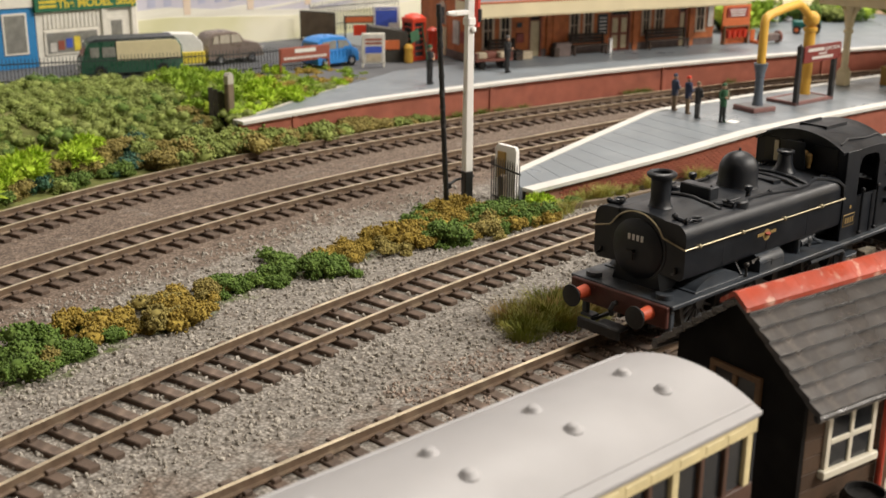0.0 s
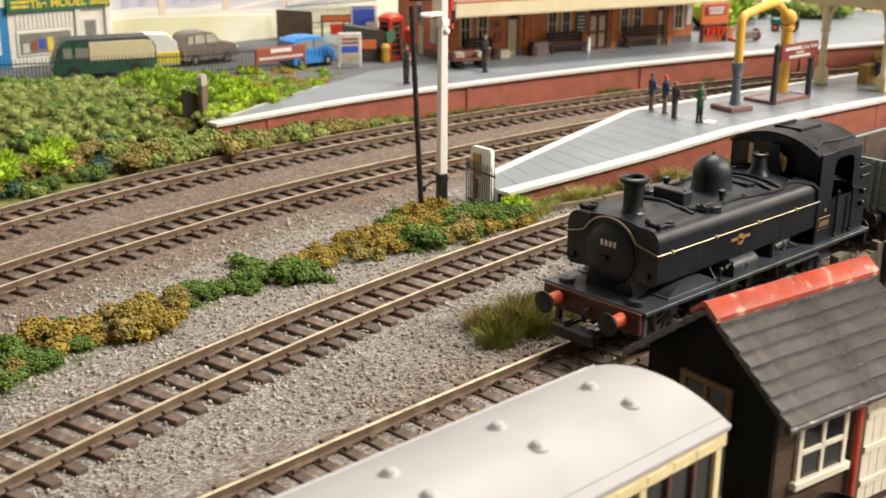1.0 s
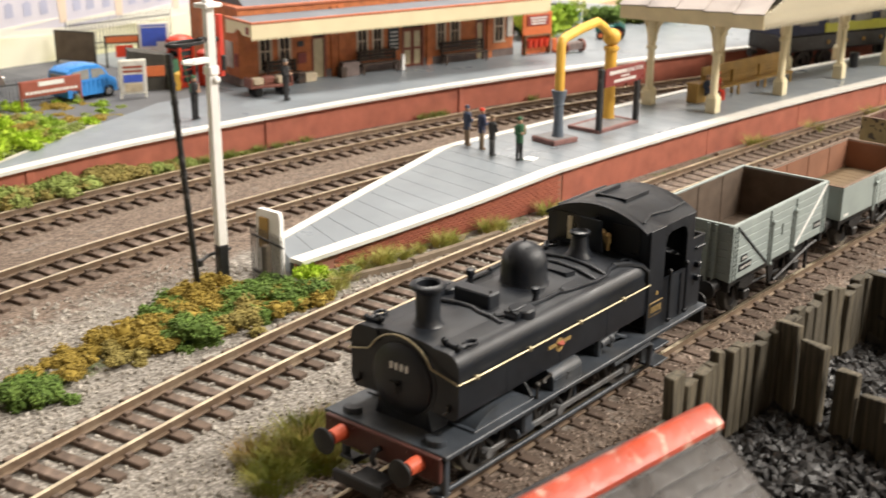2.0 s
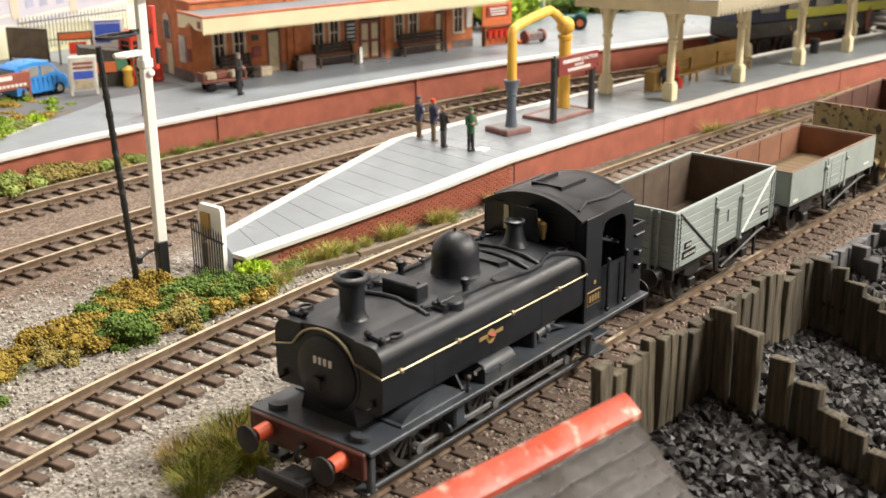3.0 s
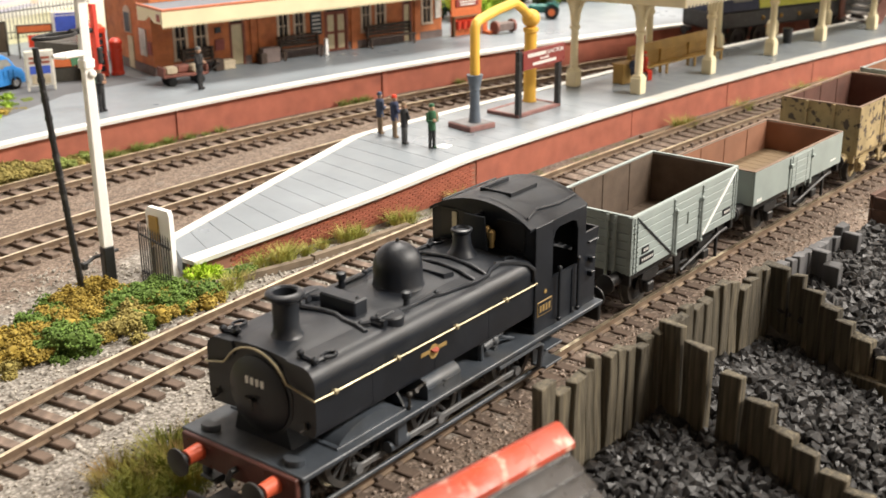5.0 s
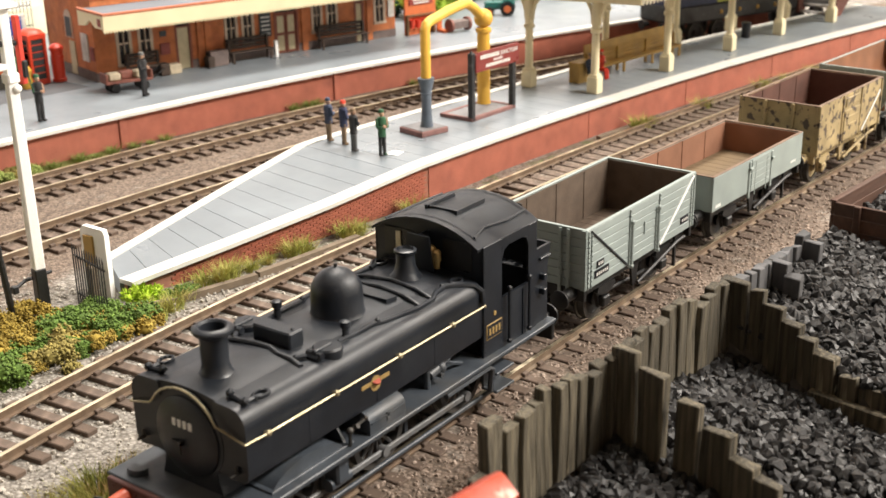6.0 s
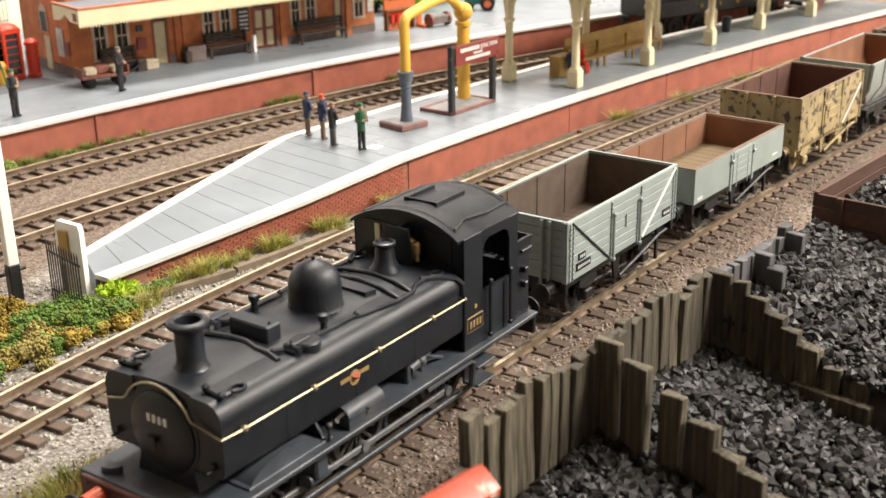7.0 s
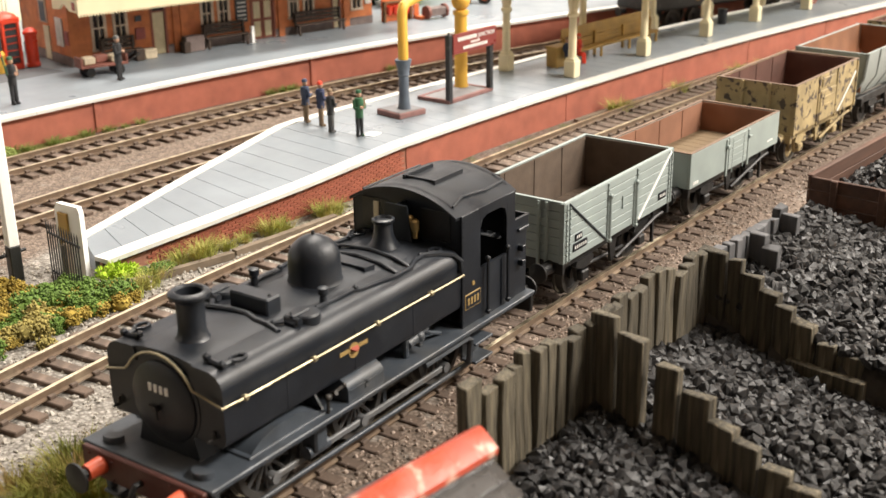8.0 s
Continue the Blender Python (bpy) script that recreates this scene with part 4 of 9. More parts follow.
def mineral_wagon(x, y, rz):
    L, z0, z1 = 65, 14.6, 33.8
    t = thing("mineral_wagon", x, y, 0, rz, "steel mineral wagon with peeling tan paint and rust, empty", "wagon", "goods wagons")
    underframe(t, L, M_tan, z0)
    body_shell(t, L, z0, z1, M_tan, M_rust_in, M_rust_in, M_rust_rim)
    for s in (-1, 1):
        yy = s * 16.1
        for xx in (.7, 23.5, 42.5, L - .7):
            b = bmesh.new()
            add_box(b, xx - .6, xx + .6, yy - .4, yy + .7 * (s > 0) + .4 * (s < 0), z0 - .5, z1, .15)
            part("side_rib", b, M_tan, t)
        b = bmesh.new()
        add_box(b, 25, 41, yy - .5, yy + .5, z0 + .4, z0 + 12.6, .25)
        door = part("side_door", b, M_tan, t, "riveted steel side door")
        b = bmesh.new()
        add_box(b, 27, 39, yy + s * .5 - .3, yy + s * .5 + .3, z0 + 9, z0 + 10, .1)
        add_box(b, 29, 37, yy + s * .5 - .3, yy + s * .5 + .3, z0 + 6, z0 + 6.8, .1)
        part("door_bar", b, M_tan, door)
        b = bmesh.new()
        add_box(b, 26, 40, yy - .4, yy + .4, z0 + 14, z0 + 17.6, .3)
        part("top_flap", b, M_tan, t)
        b = bmesh.new()
        m = Matrix.Translation((45, yy + s * .3, z0 + 1)) @ Matrix.Rotation(-.66, 4, "Y")
        add_box(b, 0, 22, -.12, .12, -.45, .45, 0, m)
        part("white_stripe", b, M_letter, t, "worn white diagonal stripe")
    for xx in (-.3, L + .3):
        for yy in (-5.6, 5.6):
            b = bmesh.new()
            add_box(b, xx - .5, xx + .5, yy - .5, yy + .5, z0 - 2, z1, .15)
            part("end_rib", b, M_tan, t)
    return t


def hopper_wagon(x, y, rz):
    L, z0, z1 = 72, 17, 34.2
    t = thing("hopper_wagon", x, y, 0, rz, "pale grey steel hopper wagon with rusty orange insides, empty", "wagon", "goods wagons")
    underframe(t, L, M_iron, 14.6)
    for s in (-1, 1):
        b = bmesh.new()
        add_prism(b, [(s * 10, z0 - 3), (s * 15.2, z0 + 6), (s * 16, z1), (s * 15, z1), (s * 14.2, z0 + 6), (s * 9.2, z0 - 3)], "x", 0, L)
        part("side_sheet", b, M_pale_steel, t)
        b = bmesh.new()
        add_prism(b, [(s * 8.6, z0 - 2.4), (s * 13.8, z0 + 6), (s * 14.8, z1 - .3), (s * 15.1, z1 - .3), (s * 14.3, z0 + 6), (s * 9.2, z0 - 3)], "x", 1, L - 1)
        part("lining", b, M_orange_in, t)
        for k in range(6):
            b = bmesh.new()
            xx = 1 + k * (L - 2) / 5
            add_prism(b, [(s * 10.4, z0 - 3), (s * 15.6, z0 + 6), (s * 16.6, z1), (s * 15.6, z1), (s * 14.4, z0 + 6)], "x", xx - .5, xx + .5)
            part("side_rib", b, M_pale_steel, t)
    for xx in (0, L - 1):
        b = bmesh.new()
        add_prism(b, [(-9.5, z0 - 3), (9.5, z0 - 3), (15, z0 + 6), (15.8, z1), (-15.8, z1), (-15, z0 + 6)], "x", xx, xx + 1)
        part("end_sheet", b, M_grey, t)
        for yy in (-12, -4, 4, 12):
            b = bmesh.new()
            add_box(b, xx - .4 if xx < 5 else xx + .8, xx + .2 if xx < 5 else xx + 1.4, yy - .4, yy + .4, z0 + 4, z1)
            part("end_rib", b, M_pale_steel, t)
    b = bmesh.new()
    add_box(b, 1, L - 1, -10, 10, z0 - 3, z0 - 2)
    for xx in (1.1, L - 1.3):
        add_box(b, xx, xx + .2, -14, 14, z0, z1 - .4)
    part("hopper_floor", b, M_orange_in, t)
    return t


plank_wagon(64.5, 0.8, -0.9)
low_wagon(148, 0.0, -2.9)
mineral_wagon(233, -4.8, -3.4)
hopper_wagon(307, -10.0, -4.6)
w = mineral_wagon(391, -17, -5.6)
tagged(w, "brown steel mineral wagon, weathered, at the end of the train")


# ---- the coal yard: fences of old sleepers, coal, hut, coach ----
M_grey_fence = material("grey_weathered_boards", (0.095, 0.095, 0.1), 0.8, vary=0.45, scale=500, objrand=0.35, streak=(1, 1, .12))
M_brownwagon = material("dark_brown_planks", (0.085, 0.04, 0.025), 0.75, vary=0.45, scale=300, objrand=0.2, streak=(.12, 1, 1))
M_solebar_red = material("rust_red_frame", (0.3, 0.06, 0.025), 0.7, vary=0.3, scale=120)
M_yard = material("coal_dust_ground", (0.045, 0.04, 0.036), 0.95, vary=0.5, scale=300, bump=0.8)
M_glass = material("dark_window_pane", (0.02, 0.022, 0.025), 0.12, vary=0.1, bump=0)
M_winframe = material("cream_white_window_frame", (0.72, 0.68, 0.56), 0.5, vary=0.12)
M_brownframe = material("brown_window_frame", (0.16, 0.085, 0.035), 0.6, vary=0.3)
M_hutboard = material("brown_hut_boards", (0.07, 0.04, 0.022), 0.75, vary=0.4, scale=160, objrand=0.2)
M_pipe_red = material("red_drainpipe", (0.5, 0.06, 0.03), 0.45, vary=0.2)
M_brownpanel = material("chocolate_coach_paint", (0.09, 0.045, 0.03), 0.4, vary=0.2)
M_coachcream = material("cream_coach_paint", (0.7, 0.6, 0.34), 0.45, vary=0.15)


def post_mesh(w, d, h, seed):
    """An upright old sleeper with a worn top, from z = 0 to h."""
    rnd = random.Random(seed)
    b = bmesh.new()
    n = 5
    rings = []
    for k in range(n):
        z = h * k / (n - 1)
        q = []
        for sx, sy in ((-1, -1), (1, -1), (1, 1), (-1, 1)):
            j = .16 if k < n - 1 else .3
            q.append(b.verts.new((sx * w / 2 + rnd.uniform(-j, j), sy * d / 2 + rnd.uniform(-j, j), z + (rnd.uniform(-.7, .4) if k == n - 1 else 0))))
        rings.append(q)
    for a, c in zip(rings, rings[1:]):
        for i in range(4):
            b.faces.new((a[i], a[(i + 1) % 4], c[(i + 1) % 4], c[i]))
    b.faces.new(rings[-1])
    b.faces.new(list(reversed(rings[0])))
    es = [e for e in b.edges if e.calc_length() > 2.0]
    bmesh.ops.bevel(b, geom=es, offset=.22, segments=1, affect="EDGES")
    return b


def fence_run(label, posts, mat, direction):
    """posts: (x, y, width, top). direction: degrees the face runs along."""
    t = thing("sleeper_fence", posts[0][0], posts[0][1], -5, 0, label, "fence", "coal yard fences")
    ox, oy = posts[0][0], posts[0][1]
    for i, (x, y, w, top) in enumerate(posts):
        me = mesh_of(post_mesh(w, 2.6, top + 5, 31 * i + int(x * 3)), "post", mat, 30)
        rnd = random.Random(int(x * 7 + y))
        piece("post", me, t, x - ox, y - oy, 0, direction + rnd.uniform(-4, 4), rnd.uniform(-1.5, 1.5), rnd.uniform(-1.2, 1.2))
    return t


ROW = [(-72, 5, 11), (-66.4, 5, 13), (-61, 4.8, 15), (-55.6, 5.2, 16), (-50.3, 5, 19), (-45.2, 4.2, 24), (-39.7, 4.9, 33.6), (-34.6, 4.5, 30.2), (-30, 4.7, 31.6), (-25.4, 3.2, 31.8), (-22.6, 3.0, 34),
       (-19, 3.6, 33.6), (-15.4, 3.2, 33), (-11.8, 3.2, 32), (-8.2, 3.3, 31.8), (-4.6, 3.6, 32.4), (.2, 4.2, 32.8), (4.8, 4.4, 34), (9.4, 4.2, 33), (13.9, 4.0, 33.6), (18.4, 4.4, 32.4), (23.3, 4.6, 31.8),
       (28.4, 4.2, 33.0), (33.2, 4.4, 33.8), (38.2, 4.4, 31.6), (43.2, 4.6, 29.4), (48.2, 4.2, 30), (52.6, 4.2, 31.2), (57, 4, 30.2)]
fence_run("row of upright weathered sleepers fencing the coal yard",
          [(x, -52.6 - 4.6 * min(max((x + 45) / 45, 0), 1) - .012 * max(x, 0), w, z) for x, w, z in ROW], M_fence, -2)
DIV1 = [(-.8, -61.6, 6.3, 34.8), (-1.9, -68.3, 6.4, 32.4), (-3.0, -76.6, 5.4, 28.2), (-4.2, -83.8, 7.2, 24.2), (-5.2, -89.8, 6.2, 20), (-6.1, -95.4, 6.0, 17.6), (-7, -101.5, 6, 15), (-8, -108, 6.4, 13)]
fence_run("stepped divider of upright weathered sleepers between two coal heaps", DIV1, M_fence, 80)
DIV2 = [(60.2, -60.8, 7.2, 30.4), (59.5, -66, 3.6, 29), (58.8, -70.4, 5.4, 26), (57.8, -75.8, 5.4, 22.8), (57, -80.3, 4.6, 21.2), (56.1, -85.6, 6, 18), (55, -91.8, 4.4, 14.8), (54.1, -98, 6.4, 13)]
fence_run("second stepped divider of upright sleepers between two coal heaps", DIV2, M_fence, 80)
b = bmesh.new()
add_box(b, -10, 10, -1.2, 1.2, -3, 4.2, .3)
lone("low_board", b, M_fence, 52.6, -92.5, 4.4, 80, "low weathered board lying along the coal heap divider", "board")
GREY = [(66 + 3.9 * k, 3.3, 28.4 - .32 * k) for k in range(11)] + [(109.5, 5.2, 27.5)]
fence_run("low row of grey weathered boards behind the coal yard", [(x, -58.5, w, z) for x, w, z in GREY], M_grey_fence, -1)
fence_run("short divider of dark grey boards in the coal yard", [(86, -61.5, 4.6, 27), (85.3, -66.5, 4.6, 24.5), (109, -62, 5.4, 26), (108.3, -68, 5.0, 20)], M_grey_fence, 82)


def coal_height(x, y):
    n = noise.noise((x * .035, y * .035, 7.1)) * 2.5
    if x < -.8 + (y + 61.6) * .155:
        h = 12.5 - .16 * max(-60 - y, 0) - .08 * max(-25 - x, 0)
    elif x < 59.8 + (y + 60.8) * .165:
        h = 13.5 - .19 * max(-60 - y, 0) - 4.5 * min(max((x - 28) / 26, 0), 1)
    else:
        h = 17.5 - .14 * max(-60 - y, 0) + .03 * (x - 60)
    return max(h + n, -3.6)


def in_yard(x, y):
    return -70 < x < 138 and -150 < y < -59.5 and not (x < -62 and y > -100)


def build_coal():
    bm = bmesh.new()
    nx, ny = 70, 46
    rows = [[bm.verts.new((-72 + 3 * i, -150 + 2 * j, coal_height(-72 + 3 * i, -150 + 2 * j) - .8)) for i in range(nx + 1)] for j in range(ny)]
    for a, c in zip(rows, rows[1:]):
        for i in range(nx):
            bm.faces.new((a[i], a[i + 1], c[i + 1], c[i]))
    lone("coal_yard_floor", bm, M_yard, kind="structure", label="black coal dust under the coal heaps", category="ground", smooth=80)
    scatter_stones("coal_heap", "heaps of loose black coal lumps in the yard bins", "coal", M_coal, 12500, 11,
                   lambda r: (r.uniform(-70, 137), -59.5 - 84 * r.random() ** 1.35), in_yard, coal_height, 0.7, 2.4, .75, .62)


def scatter_stones(name, label, category, mat, count, seed, where, allowed, height, r0, r1, flat=.75, least=.7):
    """Loose angular lumps, far too many to count, joined into one mesh."""
    r = random.Random(seed)
    verts, faces = [], []
    ball = bmesh.new()
    bmesh.ops.create_icosphere(ball, subdivisions=1, radius=1.15)
    base, tris = [v.co.copy() for v in ball.verts], [tuple(v.index for v in f.verts) for f in ball.faces]
    ball.free()
    made = tries = 0
    while made < count and tries < count * 6:
        tries += 1
        x, y = where(r)
        if not allowed(x, y):
            continue
        made += 1
        s = r0 + (r1 - r0) * r.random() ** 2
        rot = Euler((r.uniform(0, 6.3), r.uniform(0, 6.3), r.uniform(0, 6.3))).to_matrix()
        c, wide = V(x, y, height(x, y) + s * .25), r.uniform(.55, 1)
        o = len(verts)
        for p in base:
            q = p * (s * r.uniform(least, 1.1))
            q = rot @ V(q.x, q.y * wide, q.z * flat)
            verts.append(tuple((c + q) * MM))
        faces += [tuple(o + i for i in f) for f in tris]
    me = bpy.data.meshes.new(name)
    me.from_pydata(verts, [], faces)
    me.update()
    me.materials.append(mat)
    return tagged(new(name, me), label, category, "", "stuff")


build_coal()


def brown_wagon(x, y, rz):
    """A planked wooden wagon filled with coal, standing in the yard."""
    t = thing("loaded_coal_wagon", x, y, 0, rz, "dark brown planked wagon loaded with coal beside the yard", "wagon", "goods wagons")
    L, z0, z1 = 72, 11, 28
    for s in (-1, 1):
        b = bmesh.new()
        add_box(b, 0, L, -.6, .6, .06, 4.1, .2)
        me = mesh_of(b, "plank", M_brownwagon)
        for k in range(4):
            piece("plank", me, t, 0, s * 15.4, z0 + k * 4.25)
        b = bmesh.new()
        add_box(b, 0, L, s * 13 - 1, s * 13 + 1, z0 - 3.2, z0, .2)
        part("solebar", b, M_solebar_red, t, "rust red frame beam")
        b = bmesh.new()
        add_box(b, -.3, L, s * 15.3 - .9, s * 15.3 + .9, z1, z1 + .5, .15)
        part("capping", b, M_brownwagon, t)
    b = bmesh.new()
    add_box(b, -.6, .6, -14.8, 14.8, .06, 4.1, .2)
    me = mesh_of(b, "plank", M_brownwagon)
    for xx in (.6, L - .6):
        for k in range(4):
            piece("plank", me, t, xx, 0, z0 + k * 4.25)
    for yy in (-7.4, 7.4):
        b = bmesh.new()
        add_box(b, -1.2, .2, yy - 1, yy + 1, z0 - 3, z1, .2)
        part("end_post", b, M_brownwagon, t)
    b = bmesh.new()
    add_box(b, -.8, .6, -15.6, 15.6, z0 - 3.4, z0 - .1, .2)
    part("headstock", b, M_solebar_red, t)
    b = bmesh.new()
    add_box(b, 1, L - 1, -14.6, 14.6, z0 - 1, z1 - 9.5)
    part("load_bed", b, M_brownwagon, t)
    for s in (-1, 1):
        for xx in (18, 54):
            wheel(t, xx, s * 8.6, 2.6, 5.6, 0, M_iron, M_steel)
    return t, L, z0, z1


brown_wagon(139.5, -72.5, -5.5)
scatter_stones("wagon_coal_load", "load of loose black coal in the brown wagon", "coal", M_coal, 1100, 12,
               lambda r: (r.uniform(143, 208), r.uniform(-92, -60)), lambda x, y: abs(y + 72.5 + (x - 139.5) * .096) < 13.2,
               lambda x, y: 18.8 + 7.5 * (1 - (abs(y + 72.5 + (x - 139.5) * .096) / 15) ** 2) * min(max((x - 145) / 16, 0), 1), 0.8, 2.0)


def hut(x, y, rz):
    t = thing("goods_hut", x, y, -4.5, rz, "small dark boarded hut with grey slates and red ridge tiles", "hut")
    zr, ze, hy = 50.2, 31.4, 22.0   # ridge and eaves above the hut's base, half width of the roof
    L = 50.5
    b = bmesh.new()
    add_prism(b, [(-17.5, 0), (17.5, 0), (17.5, 34.6), (0, zr - 1.8), (-17.5, 34.6)], "x", 2.5, 3.6)
    g = part("gable_wall", b, M_tar, t, "black tarred gable wall")
    b = bmesh.new()
    add_prism(b, [(-17.5, 0), (17.5, 0), (17.5, 34.6), (0, zr - 1.8), (-17.5, 34.6)], "x", L - 4, L - 2.9)
    part("gable_wall", b, M_tar, t)
    for s in (-1, 1):
        n = 9
        b = bmesh.new()
        add_box(b, 3.6, L - 4, -.55, .55, .05, 3.75, .12)
        me = mesh_of(b, "wall_board", M_hutboard)
        for k in range(n):
            piece("wall_board", me, t, 0, s * 17.0, k * 3.8)
        # slate courses, each lapping the one below
        rise, run = zr - 2.0 - ze, hy
        m = 8
        sl = math.hypot(run, rise) / m * 1.16
        tilt = math.degrees(math.atan2(rise, run))
        for k in range(m):
            r = random.Random(k * 101 + (s > 0) * 7)
            q, n = k / m, 12
            b = bmesh.new()
            low, high = [], []
            for c in range(n + 1):
                # the lower edge of a course wavers a little
                x = L * c / n
                low.append([b.verts.new((x, -sl + r.uniform(-.12, .12), h)) for h in (1.05, -.5)])
                high.append([b.verts.new((x, 0, h)) for h in (.55, -.5)])
            for c in range(n):
                b.faces.new((low[c][0], low[c + 1][0], high[c + 1][0], high[c][0]))
                b.faces.new((low[c][1], high[c][1], high[c + 1][1], low[c + 1][1]))
                b.faces.new((low[c][1], low[c + 1][1], low[c + 1][0], low[c][0]))
            for c in (0, n):
                b.faces.new((low[c][0], high[c][0], high[c][1], low[c][1]))
            bmesh.ops.recalc_face_normals(b, faces=b.faces)
            me = mesh_of(b, "slate_course", M_slate, None)
            if s < 0:
                piece("slate_course", me, t, 0, -run * q, zr - 1.9 - rise * q, 0, tilt - 4.2 + r.uniform(-.6, .6))
            else:
                piece("slate_course", me, t, L, run * q, zr - 1.9 - rise * q, 180, tilt - 4.2 + r.uniform(-.6, .6))
        b = bmesh.new()
        add_tube(b, (0, s * (hy + .4), ze - .4), (L, s * (hy + .4), ze - .4), .9, n=10)
        part("gutter", b, M_slate, t)
        # ridge tile flanks
        b = bmesh.new()
        nt = 6
        for c in range(nt):
            xa, xb = -1 + (L + 2) * c / nt + .02, -1 + (L + 2) * (c + 1) / nt - .02
            add_prism(b, [(0, zr + .5), (s * .8, zr + .2), (s * 3.6, zr - 2.0), (s * 3.6, zr - 3.0), (0, zr - .6)], "x", xa, xb)
        part("ridge_tiles", b, M_tile_red, t, "bright red ridge tiles")
    # gable window
    b = bmesh.new()
    for y0, y1, z0, z1 in ((-6.6, 7.4, 31.6, 33), (-6.6, 7.4, 21, 22.4), (-6.6, -5.2, 22.4, 31.6), (6, 7.4, 22.4, 31.6), (-.2, 1, 22.4, 31.6)):
        add_box(b, 1.7, 2.7, y0, y1, z0, z1, .1)
    w = part("gable_window", b, M_brownframe, t, "brown framed window")
    b = bmesh.new()
    add_box(b, 2.2, 2.6, -5.2, 6, 22.4, 31.6)
    part("pane", b, M_glass, w)
    # front window with four panes, drainpipe, door
    b = bmesh.new()
    add_box(b, 8.6, 26.4, -19.2, -17.4, 13.4, 15.2, .2)
    w = part("front_window", b, M_winframe, t, "cream painted window with four panes and a sill")
    for x0, x1, z0, z1 in ((9.6, 11, 15, 28), (24, 25.4, 15, 28), (11, 24, 26.8, 28), (16.9, 18.1, 15, 26.8), (11, 24, 20.6, 21.8)):
        b = bmesh.new()
        add_box(b, x0, x1, -18.4, -17.4, z0, z1, .12)
        part("frame_bar", b, M_winframe, w)
    for x0, x1 in ((11, 16.9), (18.1, 24)):
        for z0, z1 in ((15.2, 20.6), (21.8, 26.8)):
            b = bmesh.new()
            add_box(b, x0, x1, -18.0, -17.7, z0, z1)
            part("pane", b, M_glass, w)
    b = bmesh.new()
    add_tube(b, (28.4, -18.6, 0), (28.4, -18.6, 27), .75, n=10)
    add_tube(b, (28.4, -18.6, 27), (28.4, -21.8, 30.6), .75, n=10)
    part("drainpipe", b, M_pipe_red, t, "red drainpipe")
    b = bmesh.new()
    add_box(b, 31.3, 46.2, -17.8, -17.4, 2.8, 27.2, .1)
    d = part("door", b, M_winframe, t, "pale boarded double door")
    for k in range(5):
        b = bmesh.new()
        add_box(b, 31.5 + k * 2.9, 34.3 + k * 2.9, -18.3, -17.7, 3, 27, .12)
        part("door_board", b, M_winframe, d)
    for zz in (7, 15, 23):
        b = bmesh.new()
        add_box(b, 31.5, 46, -18.8, -18.2, zz, zz + 1.6, .1)
        part("door_ledge", b, M_winframe, d)
    return t


hut(-123, -69.5, -7.5)
b = bmesh.new()
add_lathe(b, [(4.2, 0), (4.7, 2), (4.9, 5.5), (4.7, 9), (4.2, 11), (3.8, 11), (3.7, 9.6), (.2, 9.4)], (0, 0, 0), 24)
for zz in (2.2, 8.6):
    add_lathe(b, [(4.8, zz), (5.0, zz), (5.0, zz + .8), (4.8, zz + .8)], (0, 0, 0), 24)
lone("water_butt", b, M_iron, -110, -95.5, -4.3, 0, "black water barrel standing by the hut wall", "barrel")


